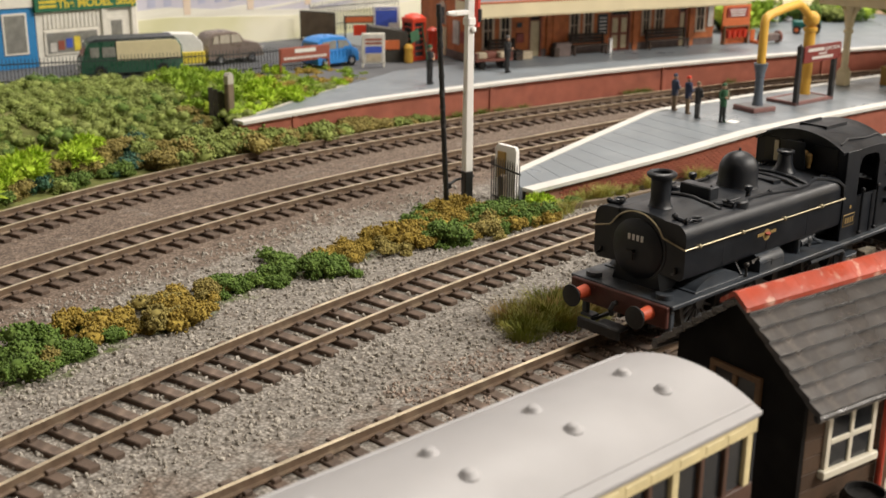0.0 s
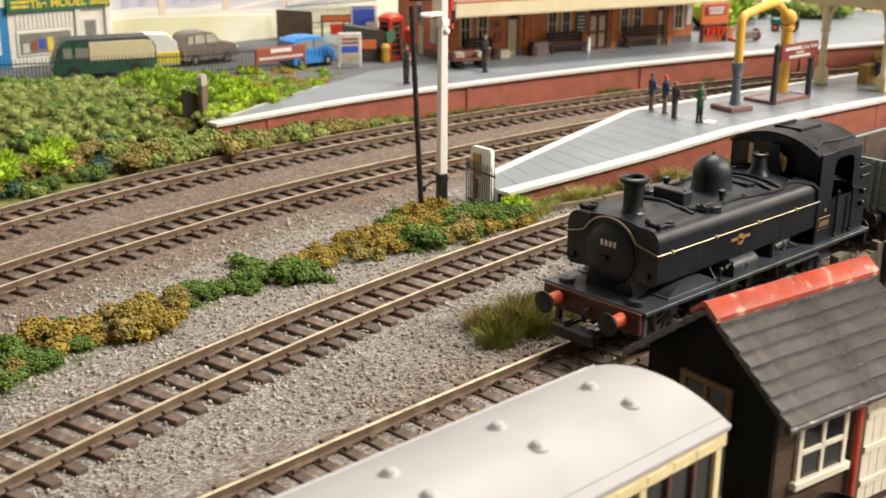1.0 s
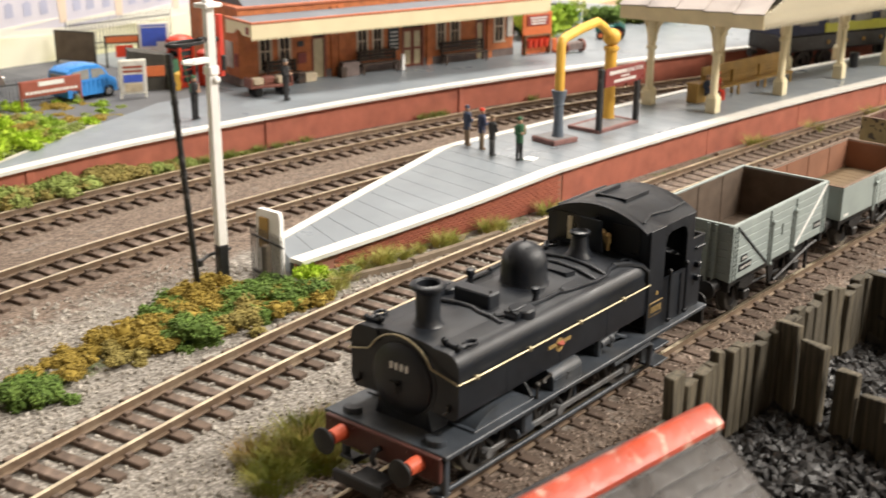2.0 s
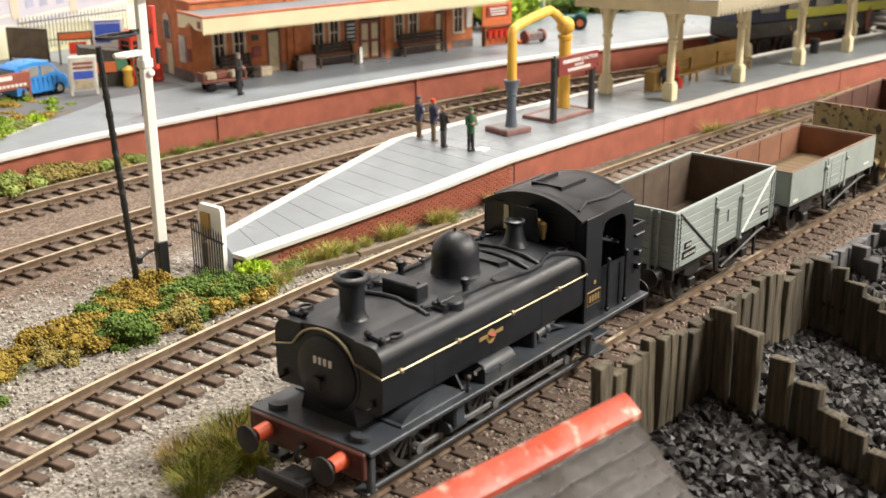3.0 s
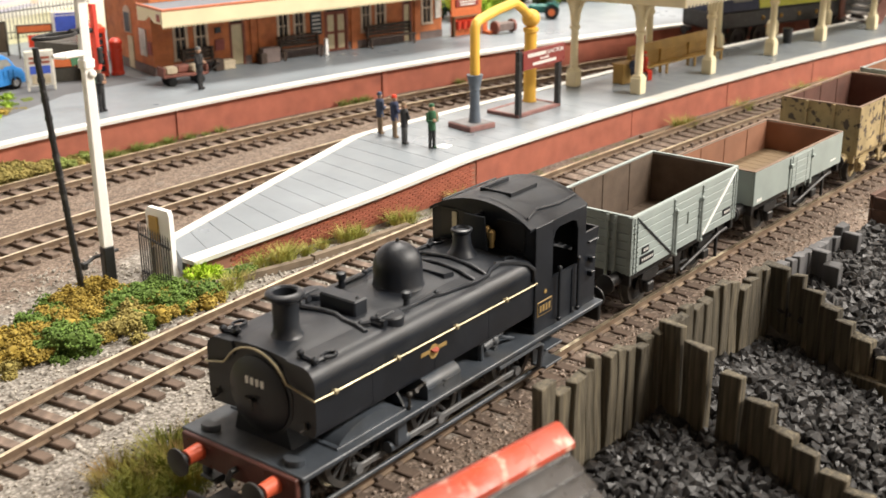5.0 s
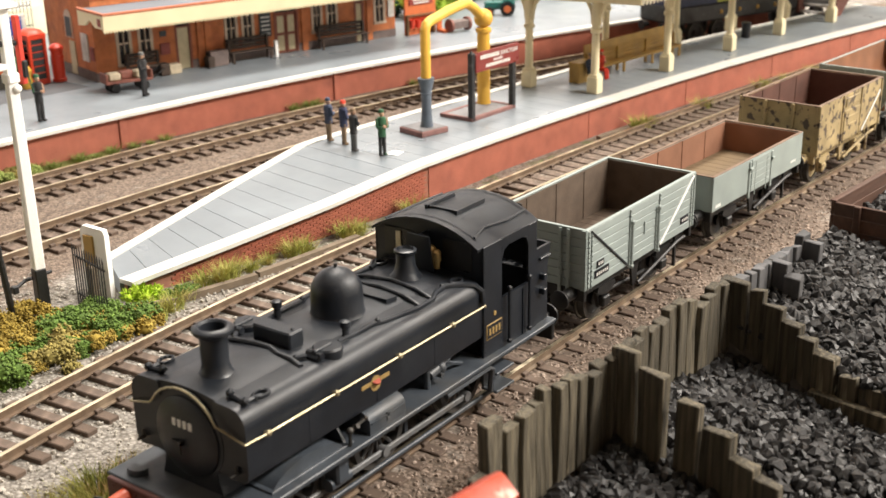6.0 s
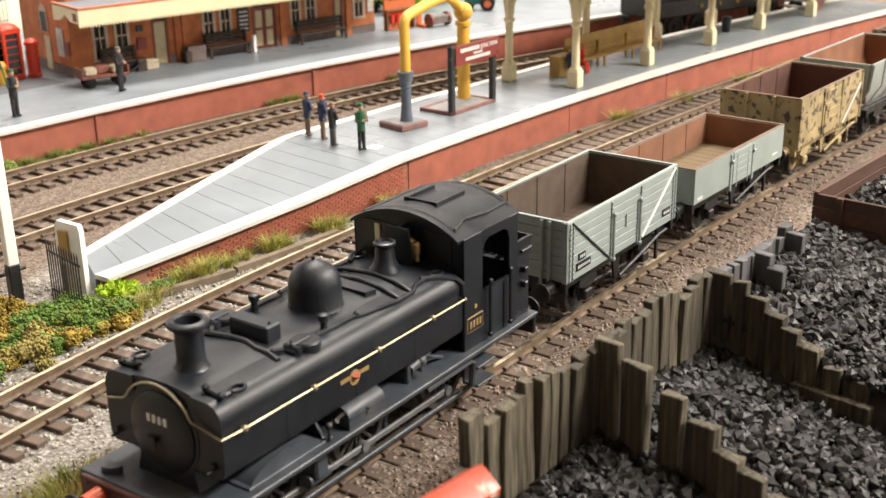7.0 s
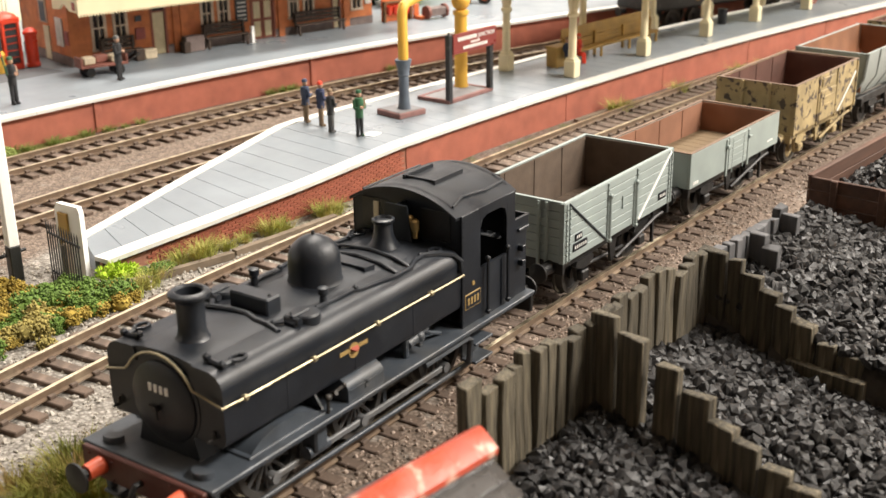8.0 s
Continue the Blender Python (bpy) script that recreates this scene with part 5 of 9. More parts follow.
def coach(x_end, yc):
    t = thing("passenger_coach", x_end, yc, 0, 0, "old passenger coach with a white roof and cream and brown sides", "coach")
    L = 235
    half = arc(0, 0, 34.4, 119.6, 60.4, 18)
    roof = [(p[0], p[1]) for p in half]
    zc = roof[0][1]
    shift = 34.6 - zc
    roof = [(p[0], p[1] + shift) for p in roof]
    low = [(p[0] * .97, p[1] - 1.1) for p in reversed(roof)]
    b = bmesh.new()
    add_prism(b, roof + low, "x", -L, 0)
    r = part("roof", b, M_roofwhite, t, "arched plain white coach roof", smooth=50)
    b = bmesh.new()
    for s in (-1, 1):
        add_box(b, -L, 0, s * 16.7 - .25, s * 16.7 + .25, 34.0, 34.9, .1)
        add_box(b, -L, -.2, s * 14.8 - .2, s * 14.8 + .2, 35.5, 36.0, .1)
    part("cornice", b, M_roofwhite, r)
    k = -13.6
    while k > -L + 10:
        for s in (-1, 1):
            b = bmesh.new()
            add_lathe(b, [(1.9, 38.0), (1.85, 38.8), (1.4, 39.1), (1.2, 39.5), (.8, 39.8), (.3, 39.85)], (k, s * 4.6, 0), 16)
            part("roof_vent", b, M_roofwhite, r, "small round white roof ventilator")
        k -= 23.8
    for s in (-1, 1):
        b = bmesh.new()
        add_box(b, -L, -.3, s * 15.9 - .5, s * 15.9 + .5, 8, 20.4, .1)
        part("lower_panel", b, M_brownpanel, t, "chocolate brown lower side")
        b = bmesh.new()
        add_box(b, -L, -.3, s * 15.9 - .5, s * 15.9 + .5, 30.6, 33.6, .1)
        part("upper_panel", b, M_coachcream, t, "cream upper side")
        k = -1.4
        i = 0
        while k > -L + 12:
            b = bmesh.new()
            w = 1.9 if i % 3 == 0 else 1.2
            add_box(b, k - w, k, s * 15.9 - .5, s * 15.9 + .55, 20.2, 31, .15)
            part("window_post", b, M_coachcream if i % 3 == 0 else M_brownpanel, t)
            b = bmesh.new()
            add_box(b, k - w - 6.2, k - w - .6, s * 16.2 - .3, s * 16.2 + .4, 31.1, 32.9, .2)
            part("ventilator_hood", b, M_coachcream, t)
            b = bmesh.new()
            add_box(b, k - 7.2, k - w, s * 15.4 - .15, s * 15.4 + .15, 20.2, 31)
            part("window_pane", b, M_glass, t)
            k -= 7.2
            i += 1
    b = bmesh.new()
    add_box(b, -.9, -.1, -16.2, 16.2, 8, 33.8, .1)
    add_prism(b, [(p[0] * .96, p[1] - .8) for p in roof] , "x", -.9, -.1)
    part("end_wall", b, M_black, t, "dark coach end")
    b = bmesh.new()
    add_box(b, -L, -1, -14.8, 14.8, 7.4, 9)
    add_box(b, -L, -1, -12, 12, 5, 7.6)
    part("underframe", b, M_iron, t)
    for kx in (-26, -52, -L + 52, -L + 26):
        for s in (-1, 1):
            wheel(t, kx, s * 8.6, 3.4, 6.9, 0, M_iron, M_steel)
    return t


coach(-146, -75)
YARD_TRACK = build_track("yard_track", lambda x: -75.0 - 0 * x, -420, -138, "short yard track under the old coach", SLEEPER)
YARD_TRACK.location.z = -4.2 * MM


# ---- platforms ----
M_timber = material("grey_brown_timber", (0.17, 0.13, 0.09), 0.85, vary=0.35, scale=160)
M_wallred = material("painted_red_brick_wall", (0.35, 0.108, 0.068), 0.7, vary=0.25, scale=120, bump=0.25, second=(0.29, 0.09, 0.06), second_at=0.64, second_scale=90)
M_yardtar = material("yard_tarmac", (0.1, 0.104, 0.112), 0.75, vary=0.2, scale=80)
M_kerb = material("pale_kerb", (0.42, 0.4, 0.34), 0.7, vary=0.2, scale=120)
M_dark = material("painted_edge_shade", (0.03, 0.025, 0.022), 0.8)
ZP = 11.8


FRONT = [(19, 124), (60, 116.5), (100, 110), (142, 105.4), (190, 103), (235, 99.8), (281, 95.6), (335, 89.5), (389, 82), (445, 72.5), (500, 62), (560, 49), (620, 35)]
BACK = [(27, 147.5), (89, 157.5), (151, 166.7), (190, 163), (235, 158.6), (281, 153), (335, 147), (389, 138), (445, 127.5), (500, 116), (560, 102), (620, 87)]


def ramp_z(x):
    return ZP if x > 146 else 2 + (ZP - 2) * (x - 19) / 127


def ribbon(bm, inner, outer, top, thick):
    """A strip between two lines of (x, y), its top following top(x)."""
    n = len(inner)
    a = [bm.verts.new((x, y, top(x))) for x, y in inner]
    c = [bm.verts.new((x, y, top(x))) for x, y in outer]
    d = [bm.verts.new((x, y, top(x) - thick)) for x, y in inner]
    e = [bm.verts.new((x, y, top(x) - thick)) for x, y in outer]
    fs = []
    for i in range(n - 1):
        fs += [bm.faces.new((a[i], a[i + 1], c[i + 1], c[i])), bm.faces.new((d[i], e[i], e[i + 1], d[i + 1])),
               bm.faces.new((a[i], d[i], d[i + 1], a[i + 1])), bm.faces.new((c[i], c[i + 1], e[i + 1], e[i]))]
    fs += [bm.faces.new((a[0], c[0], e[0], d[0])), bm.faces.new((a[-1], d[-1], e[-1], c[-1]))]
    bmesh.ops.recalc_face_normals(bm, faces=fs)


def shifted(pts, d):
    return [(x, y + d) for x, y in pts]


def samples(pts, n):
    x0, x1 = pts[0][0], pts[-1][0]
    return [(x0 + (x1 - x0) * i / n, interp(pts, x0 + (x1 - x0) * i / n)) for i in range(n + 1)]


def island():
    t = thing("island_platform", 0, 0, 0, 0, "grey island platform with white edges and red brick walls", "platform", "platforms")
    f, k = samples(FRONT, 60), samples(BACK, 60)
    # paving in slabs, laid across
    for i in range(60):
        b = bmesh.new()
        j0, j1 = i / 60, (i + 1) / 60 - .0006
        fa, fb = f[i], f[i + 1]
        ka, kb = k[i], k[i + 1]
        g = .1 if fa[0] < 150 else .05
        q = [(fa[0] + g, fa[1] + 5.2), (fb[0] - g, fb[1] + 5.2), (kb[0] - g, kb[1] - 3.6), (ka[0] + g, ka[1] - 3.6)]
        top = [b.verts.new((x, y, ramp_z(x) - (.0 if x > 27 else .0))) for x, y in q]
        low = [b.verts.new((x, y, -4.5)) for x, y in q]
        fs = [b.faces.new(top), b.faces.new(list(reversed(low)))] + [b.faces.new((top[m], low[m], low[(m + 1) % 4], top[(m + 1) % 4])) for m in range(4)]
        bmesh.ops.recalc_face_normals(b, faces=fs)
        part("paving_slab", b, M_slab, t, smooth=None)
    # white edge stones
    for line, d, w, nm in ((f, 0, 5.2, "front"), (k, 0, -3.6, "back")):
        step = 5
        for i in range(0, 60, step):
            seg = line[i:i + step + 1]
            b = bmesh.new()
            gap = .08
            seg = [(seg[0][0] + gap, seg[0][1])] + seg[1:-1] + [(seg[-1][0] - gap, seg[-1][1])]
            off = -1.0 if nm == "front" else .6
            ribbon(b, shifted(seg, off), shifted(seg, w), lambda x: ramp_z(x) + .35, 1.5)
            part("edge_stone", b, M_white, t, "white painted platform edge", smooth=None)
    # walls below the edges
    b = bmesh.new()
    ribbon(b, shifted([p for p in f if p[0] < 160], 1.4), shifted([p for p in f if p[0] < 160], 3), lambda x: ramp_z(x) - 1.2, 18)
    part("front_wall", b, M_mortar, t, "red brick platform wall", smooth=None)
    # past the ramp the wall is made of plain painted panels
    ends = [154, 268, 352, 436, 520, 619]
    for x0, x1 in zip(ends, ends[1:]):
        seg = [(x0 + .25 + (x1 - x0 - .5) * i / 8, interp(FRONT, x0 + .25 + (x1 - x0 - .5) * i / 8)) for i in range(9)]
        b = bmesh.new()
        ribbon(b, shifted(seg, 1.0), shifted(seg, 3), lambda x: ramp_z(x) - 1.2, 18)
        part("wall_panel", b, M_wallred, t, "plain red painted wall panel", smooth=None)
    b = bmesh.new()
    ribbon(b, shifted(k, -1.4), shifted(k, -3), lambda x: ramp_z(x) - 1.2, 18)
    part("back_wall", b, M_wallred, t, "red painted platform wall", smooth=None)
    # dark strip standing in for the shadow below the overhanging edge stones
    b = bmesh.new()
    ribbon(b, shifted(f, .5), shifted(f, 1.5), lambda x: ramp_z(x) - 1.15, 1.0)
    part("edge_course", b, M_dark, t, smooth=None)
    # brick courses on the near wall, one brick high each
    bb = bmesh.new()
    add_box(bb, -1.42, 1.42, -.3, .3, -.42, .42, .08)
    me = mesh_of(bb, "brick", M_brick, None)
    made = 0
    rnd = random.Random(3)
    rest = bmesh.new()
    x = 36.0
    cols = []
    while x < 152:
        cols.append(x)
        x += 3.0
    for c, x in enumerate(cols):
        y = interp(FRONT, x)
        ang = math.degrees(math.atan2(interp(FRONT, x + 1) - interp(FRONT, x - 1), 2))
        row, z = 0, -3.4
        while z < ramp_z(x) - 2.4:
            xx = x + (1.5 if row % 2 else 0)
            if 60 < x < 165 and made < 300 and row >= 2:
                piece("brick", me, t, xx, interp(FRONT, xx) + 1.3 + rnd.uniform(-.08, .08), z, ang)
                made += 1
            else:
                m = Matrix.Translation((xx, interp(FRONT, xx) + 1.3 + rnd.uniform(-.06, .06), z)) @ Matrix.Rotation(radians(ang), 4, "Z")
                vs = [rest.verts.new(m @ V(a * 1.42, d * .3, h * .42)) for a in (-1, 1) for d in (-1, 1) for h in (-1, 1)]
                for q in ((0, 1, 3, 2), (4, 6, 7, 5), (0, 4, 5, 1), (2, 3, 7, 6), (1, 5, 7, 3)):
                    rest.faces.new([vs[n] for n in q])
            row += 1
            z += 1.0
    bmesh.ops.recalc_face_normals(rest, faces=rest.faces)
    part("brickwork", rest, M_brick, t, "red brick courses", smooth=None, kind="stuff")
    return t


island()


def far_edge(x):
    return D_LINE(x) + 25.5


def station_platform():
    t = thing("station_platform", 0, 0, 0, 0, "wide grey station platform with a white edge and red wall", "platform", "platforms")
    xs = [-20 + 16 * i for i in range(41)]
    f = [(x, far_edge(x)) for x in xs]

    def top(x):
        return ZP if x > 60 else ZP - 1.3 * (60 - x) / 80

    def back(x):
        return far_edge(x) + 4 + (min(x + 20, 140) * .42 if x < 120 else 62 + 0)
    b = bmesh.new()
    ribbon(b, shifted(f, 5), [(x, max(back(x), y + 6)) for x, y in f], top, 16)
    part("surface", b, M_slab, t, "grey platform paving", smooth=None)
    b = bmesh.new()
    ribbon(b, [(x, max(back(x), y + 6)) for x, y in f if x >= 172], [(x, 520) for x, y in f if x >= 172], lambda x: ZP - .1, 16)
    part("forecourt", b, M_slab, t, "grey forecourt behind the platform", smooth=None)
    b = bmesh.new()
    ribbon(b, [(x, max(back(x), y + 6)) for x, y in f if 60 <= x <= 172], [(x, 520) for x, y in f if 60 <= x <= 172], lambda x: ZP - .2, 16)
    part("yard_surface", b, M_yardtar, t, "dark tarmac yard behind the platform", smooth=None)
    for i in range(0, 40, 4):
        seg = f[i:i + 5]
        seg = [(seg[0][0] + .1, seg[0][1])] + seg[1:-1] + [(seg[-1][0] - .1, seg[-1][1])]
        b = bmesh.new()
        ribbon(b, shifted(seg, -1), shifted(seg, 5), lambda x: top(x) + .35, 1.5)
        part("edge_stone", b, M_white, t, "white painted platform edge", smooth=None)
    for i in range(0, 40, 8):
        seg = f[i:i + 9]
        b = bmesh.new()
        ribbon(b, shifted(seg, 1.6), shifted(seg, 3.4), lambda x: top(x) - 1.2, 18)
        part("wall_panel", b, M_wallred, t, "plain red platform wall", smooth=None)
    for x in xs[2::8]:
        y = far_edge(x)
        b = bmesh.new()
        add_box(b, x - 2, x + 2, y + .9, y + 2.4, -4.5, top(x) - 1.2, .2)
        part("wall_pier", b, M_wallred, t)
    b = bmesh.new()
    seg = [(x, max(back(x), far_edge(x) + 6)) for x in range(-20, 77, 8)]
    ribbon(b, shifted(seg, -.6), shifted(seg, 2), lambda x: top(x) + .15, 14)
    part("back_kerb", b, M_kerb, t, "pale stone kerb along the ramp", smooth=None)
    return t


station_platform()
for pts, nm in (([(12.2, 114), (30, 109), (54, 103.1)], "a"), ([(55.5, 103.9), (77, 101.4), (102, 99.2)], "c"), ([(268, 92.4), (292, 89.6)], "b")):
    b = bmesh.new()
    add_sweep(b, [(x, y, -4) for x, y in pts], [(-1.3, 0), (1.3, 0), (1.2, 2.2), (-1.2, 2.2)])
    lone("timber_baulk", b, M_timber, label="old timber baulk lying beside the loop track", category="timber", group="timbers")


# ---- things on the island platform and along the line ----
M_yellow = material("yellow_crane_paint", (0.72, 0.42, 0.06), 0.45, vary=0.15, scale=100)
M_slateblue = material("blue_grey_iron", (0.10, 0.125, 0.16), 0.5, vary=0.25)
M_plinth = material("dull_red_plinth", (0.22, 0.11, 0.10), 0.7, vary=0.25)
M_plinthtop = material("grey_plinth_top", (0.2, 0.195, 0.2), 0.7, vary=0.2)
M_maroon = material("maroon_sign_enamel", (0.2, 0.035, 0.03), 0.35, vary=0.12)
M_postblack = material("black_post_paint", (0.016, 0.016, 0.018), 0.45, vary=0.3, scale=180, second=(0.1, 0.1, 0.1), second_at=0.7, second_scale=300)
M_column = material("cream_column_paint", (0.74, 0.66, 0.44), 0.5, vary=0.14, scale=120)
M_whitepost = material("white_post_paint", (0.9, 0.89, 0.87), 0.45, vary=0.08, scale=90)
M_benchwood = material("ochre_bench_wood", (0.42, 0.26, 0.07), 0.6, vary=0.3, scale=120)
M_valance = material("cream_white_valance", (0.74, 0.69, 0.55), 0.5, vary=0.12, scale=90)
M_sheet = material("grey_brown_roof_sheet", (0.36, 0.32, 0.3), 0.75, vary=0.25, scale=60, second=(0.26, 0.235, 0.225), second_at=0.6, second_scale=45)
M_leadroof = material("grey_lead_roof", (0.33, 0.31, 0.3), 0.6, vary=0.2, scale=60)
M_sigred = material("signal_red", (0.6, 0.05, 0.03), 0.45, vary=0.1)
M_bluedark = material("dark_blue_cloth", (0.03, 0.04, 0.09), 0.7)
M_greencloth = material("green_cloth", (0.025, 0.1, 0.045), 0.7)
M_blackcloth = material("black_cloth", (0.02, 0.02, 0.022), 0.7)
M_redcloth = material("red_cloth", (0.65, 0.05, 0.02), 0.7)


def water_crane():
    t = thing("water_crane", 190, 133, ZP, 0, "yellow water crane on a blue-grey column", "water crane")
    b = bmesh.new()
    add_box(b, -8, 7, -6, 9, 0, 2.4, .3, Matrix.Rotation(radians(-12), 4, "Z"))
    p = part("plinth", b, M_plinth, t)
    b = bmesh.new()
    add_box(b, -7.2, 6.2, -5.2, 8.2, 2.3, 2.7, .1, Matrix.Rotation(radians(-12), 4, "Z"))
    part("plinth_top", b, M_plinthtop, p)
    b = bmesh.new()
    add_lathe(b, [(3, 2.5), (2.6, 4), (2.2, 8), (2.1, 16.5), (2.6, 17.2), (2.3, 18), (3.4, 22.5), (3.6, 23.6), (.4, 23.8)], (0, 0, 0), 20)
    part("column", b, M_slateblue, t, "blue-grey fluted column")
    b = bmesh.new()
    pts = [(0, 0, 23), (0, 0, 43.5), (1.4, .3, 45.6), (4, .6, 46.6), (20, 2.6, 48.6), (37, 5, 49.6), (44, 5.8, 46.5), (52, 6.5, 41)]
    add_path(b, pts, 2.15, 14)
    part("arm", b, M_yellow, t, "bent yellow pipe arm")
    b = bmesh.new()
    add_lathe(b, [(3.4, 0), (3.2, 2), (3.0, 3), (2.9, 34), (3.6, 34.4), (3.6, 36), (3.0, 36.4)], (53, 6.5, 0), 22)
    add_ball(b, (53, 6.5, 40.5), 4.3, 3)
    add_tube(b, (49, 6, 40), (58.5, 7.2, 41), 1.6, n=12)
    part("standpipe", b, M_yellow, t, "upright yellow standpipe with a ball joint")
    return t


water_crane()


def station_sign():
    t = thing("station_sign", 231, 126.8, ZP, -2.8, "maroon station name board on two black posts", "sign")
    for x in (-15.2, 15.4):
        b = bmesh.new()
        add_box(b, x - 1.3, x + 1.3, -1.2, 1.2, 0, 30.2 if x < 0 else 28.6, .2)
        add_tube(b, (x, 0, 29.5 if x < 0 else 28), (x, 0, 31.2 if x < 0 else 29.6), 1.0, .4, n=8)
        part("post", b, M_postblack, t, "black sign post")
    b = bmesh.new()
    add_box(b, -14, 18.5, -1.7, -.9, 21.4, 29.6, .2)
    add_box(b, -13, 17.4, -1.7, -.9, 29.5, 30.2, .1)
    board = part("board", b, M_maroon, t, "maroon enamel board")
    word = bpy.data.curves.new("sign_word", "FONT")
    word.body, word.size, word.extrude = "JUNCTION", 2.6 * MM, .1 * MM
    word.materials.append(M_letter)
    ob = new("sign_word", word)
    ob.parent = board
    ob.location, ob.rotation_euler = (4.0 * MM, -1.75 * MM, 26.8 * MM), (radians(90), 0, 0)
    for z, x0, x1, h, n in ((26.9, -11, 3.2, 1.7, 9), (25.0, -1.4, 5.6, .9, 5), (22.9, -7, 11.4, 1.4, 11)):
        for k in range(n):
            b = bmesh.new()
            xa = x0 + (x1 - x0) * k / n
            add_box(b, xa + .15, xa + (x1 - x0) / n - .35, -1.85, -1.6, z, z + h)
            part("letter_bar", b, M_letter, board)
    b = bmesh.new()
    for x0, x1, y0, y1 in ((-16.6, 16.6, -1.2, .6), (-16.6, -14.8, .6, 15.5), (14.8, 16.6, .6, 16.5), (-16.6, 16.6, 15.5, 17)):
        add_box(b, x0, x1, y0, y1, 0, 1.7, .15)
    part("kerb", b, M_plinth, t, "low dull red kerb")
    b = bmesh.new()
    add_box(b, -14.9, 14.9, .5, 15.6, 0, 1.3)
    part("kerb_bed", b, M_plinthtop, t, "grey slab inside the kerb")
    return t


station_sign()


def bracket(bm, x, y, z, dx, dy):
    """A curved spandrel bracket from a column at z up and out by dx, dy, with a scroll and a strut."""
    pts = [(x + dx * (1 - math.cos(radians(a))), y + dy * (1 - math.cos(radians(a))), z + 15 * math.sin(radians(a))) for a in range(0, 91, 15)]
    add_path(bm, pts, .95, 6)
    add_path(bm, [(x + dx * .02, y + dy * .02, z + 14.6), (x + dx, y + dy, z + 14.8)], .7, 5)
    k = math.hypot(dx, dy)
    for at, zz, r in ((.24, 11.6, 2.0), (.55, 13.2, 1.0)):
        c, n = (x + dx * at, y + dy * at, z + zz), 10
        ring = [(c[0] + dx / k * r * math.cos(2 * math.pi * i / n), c[1] + dy / k * r * math.cos(2 * math.pi * i / n), c[2] + r * math.sin(2 * math.pi * i / n)) for i in range(n + 1)]
        add_path(bm, ring, .55, 5)


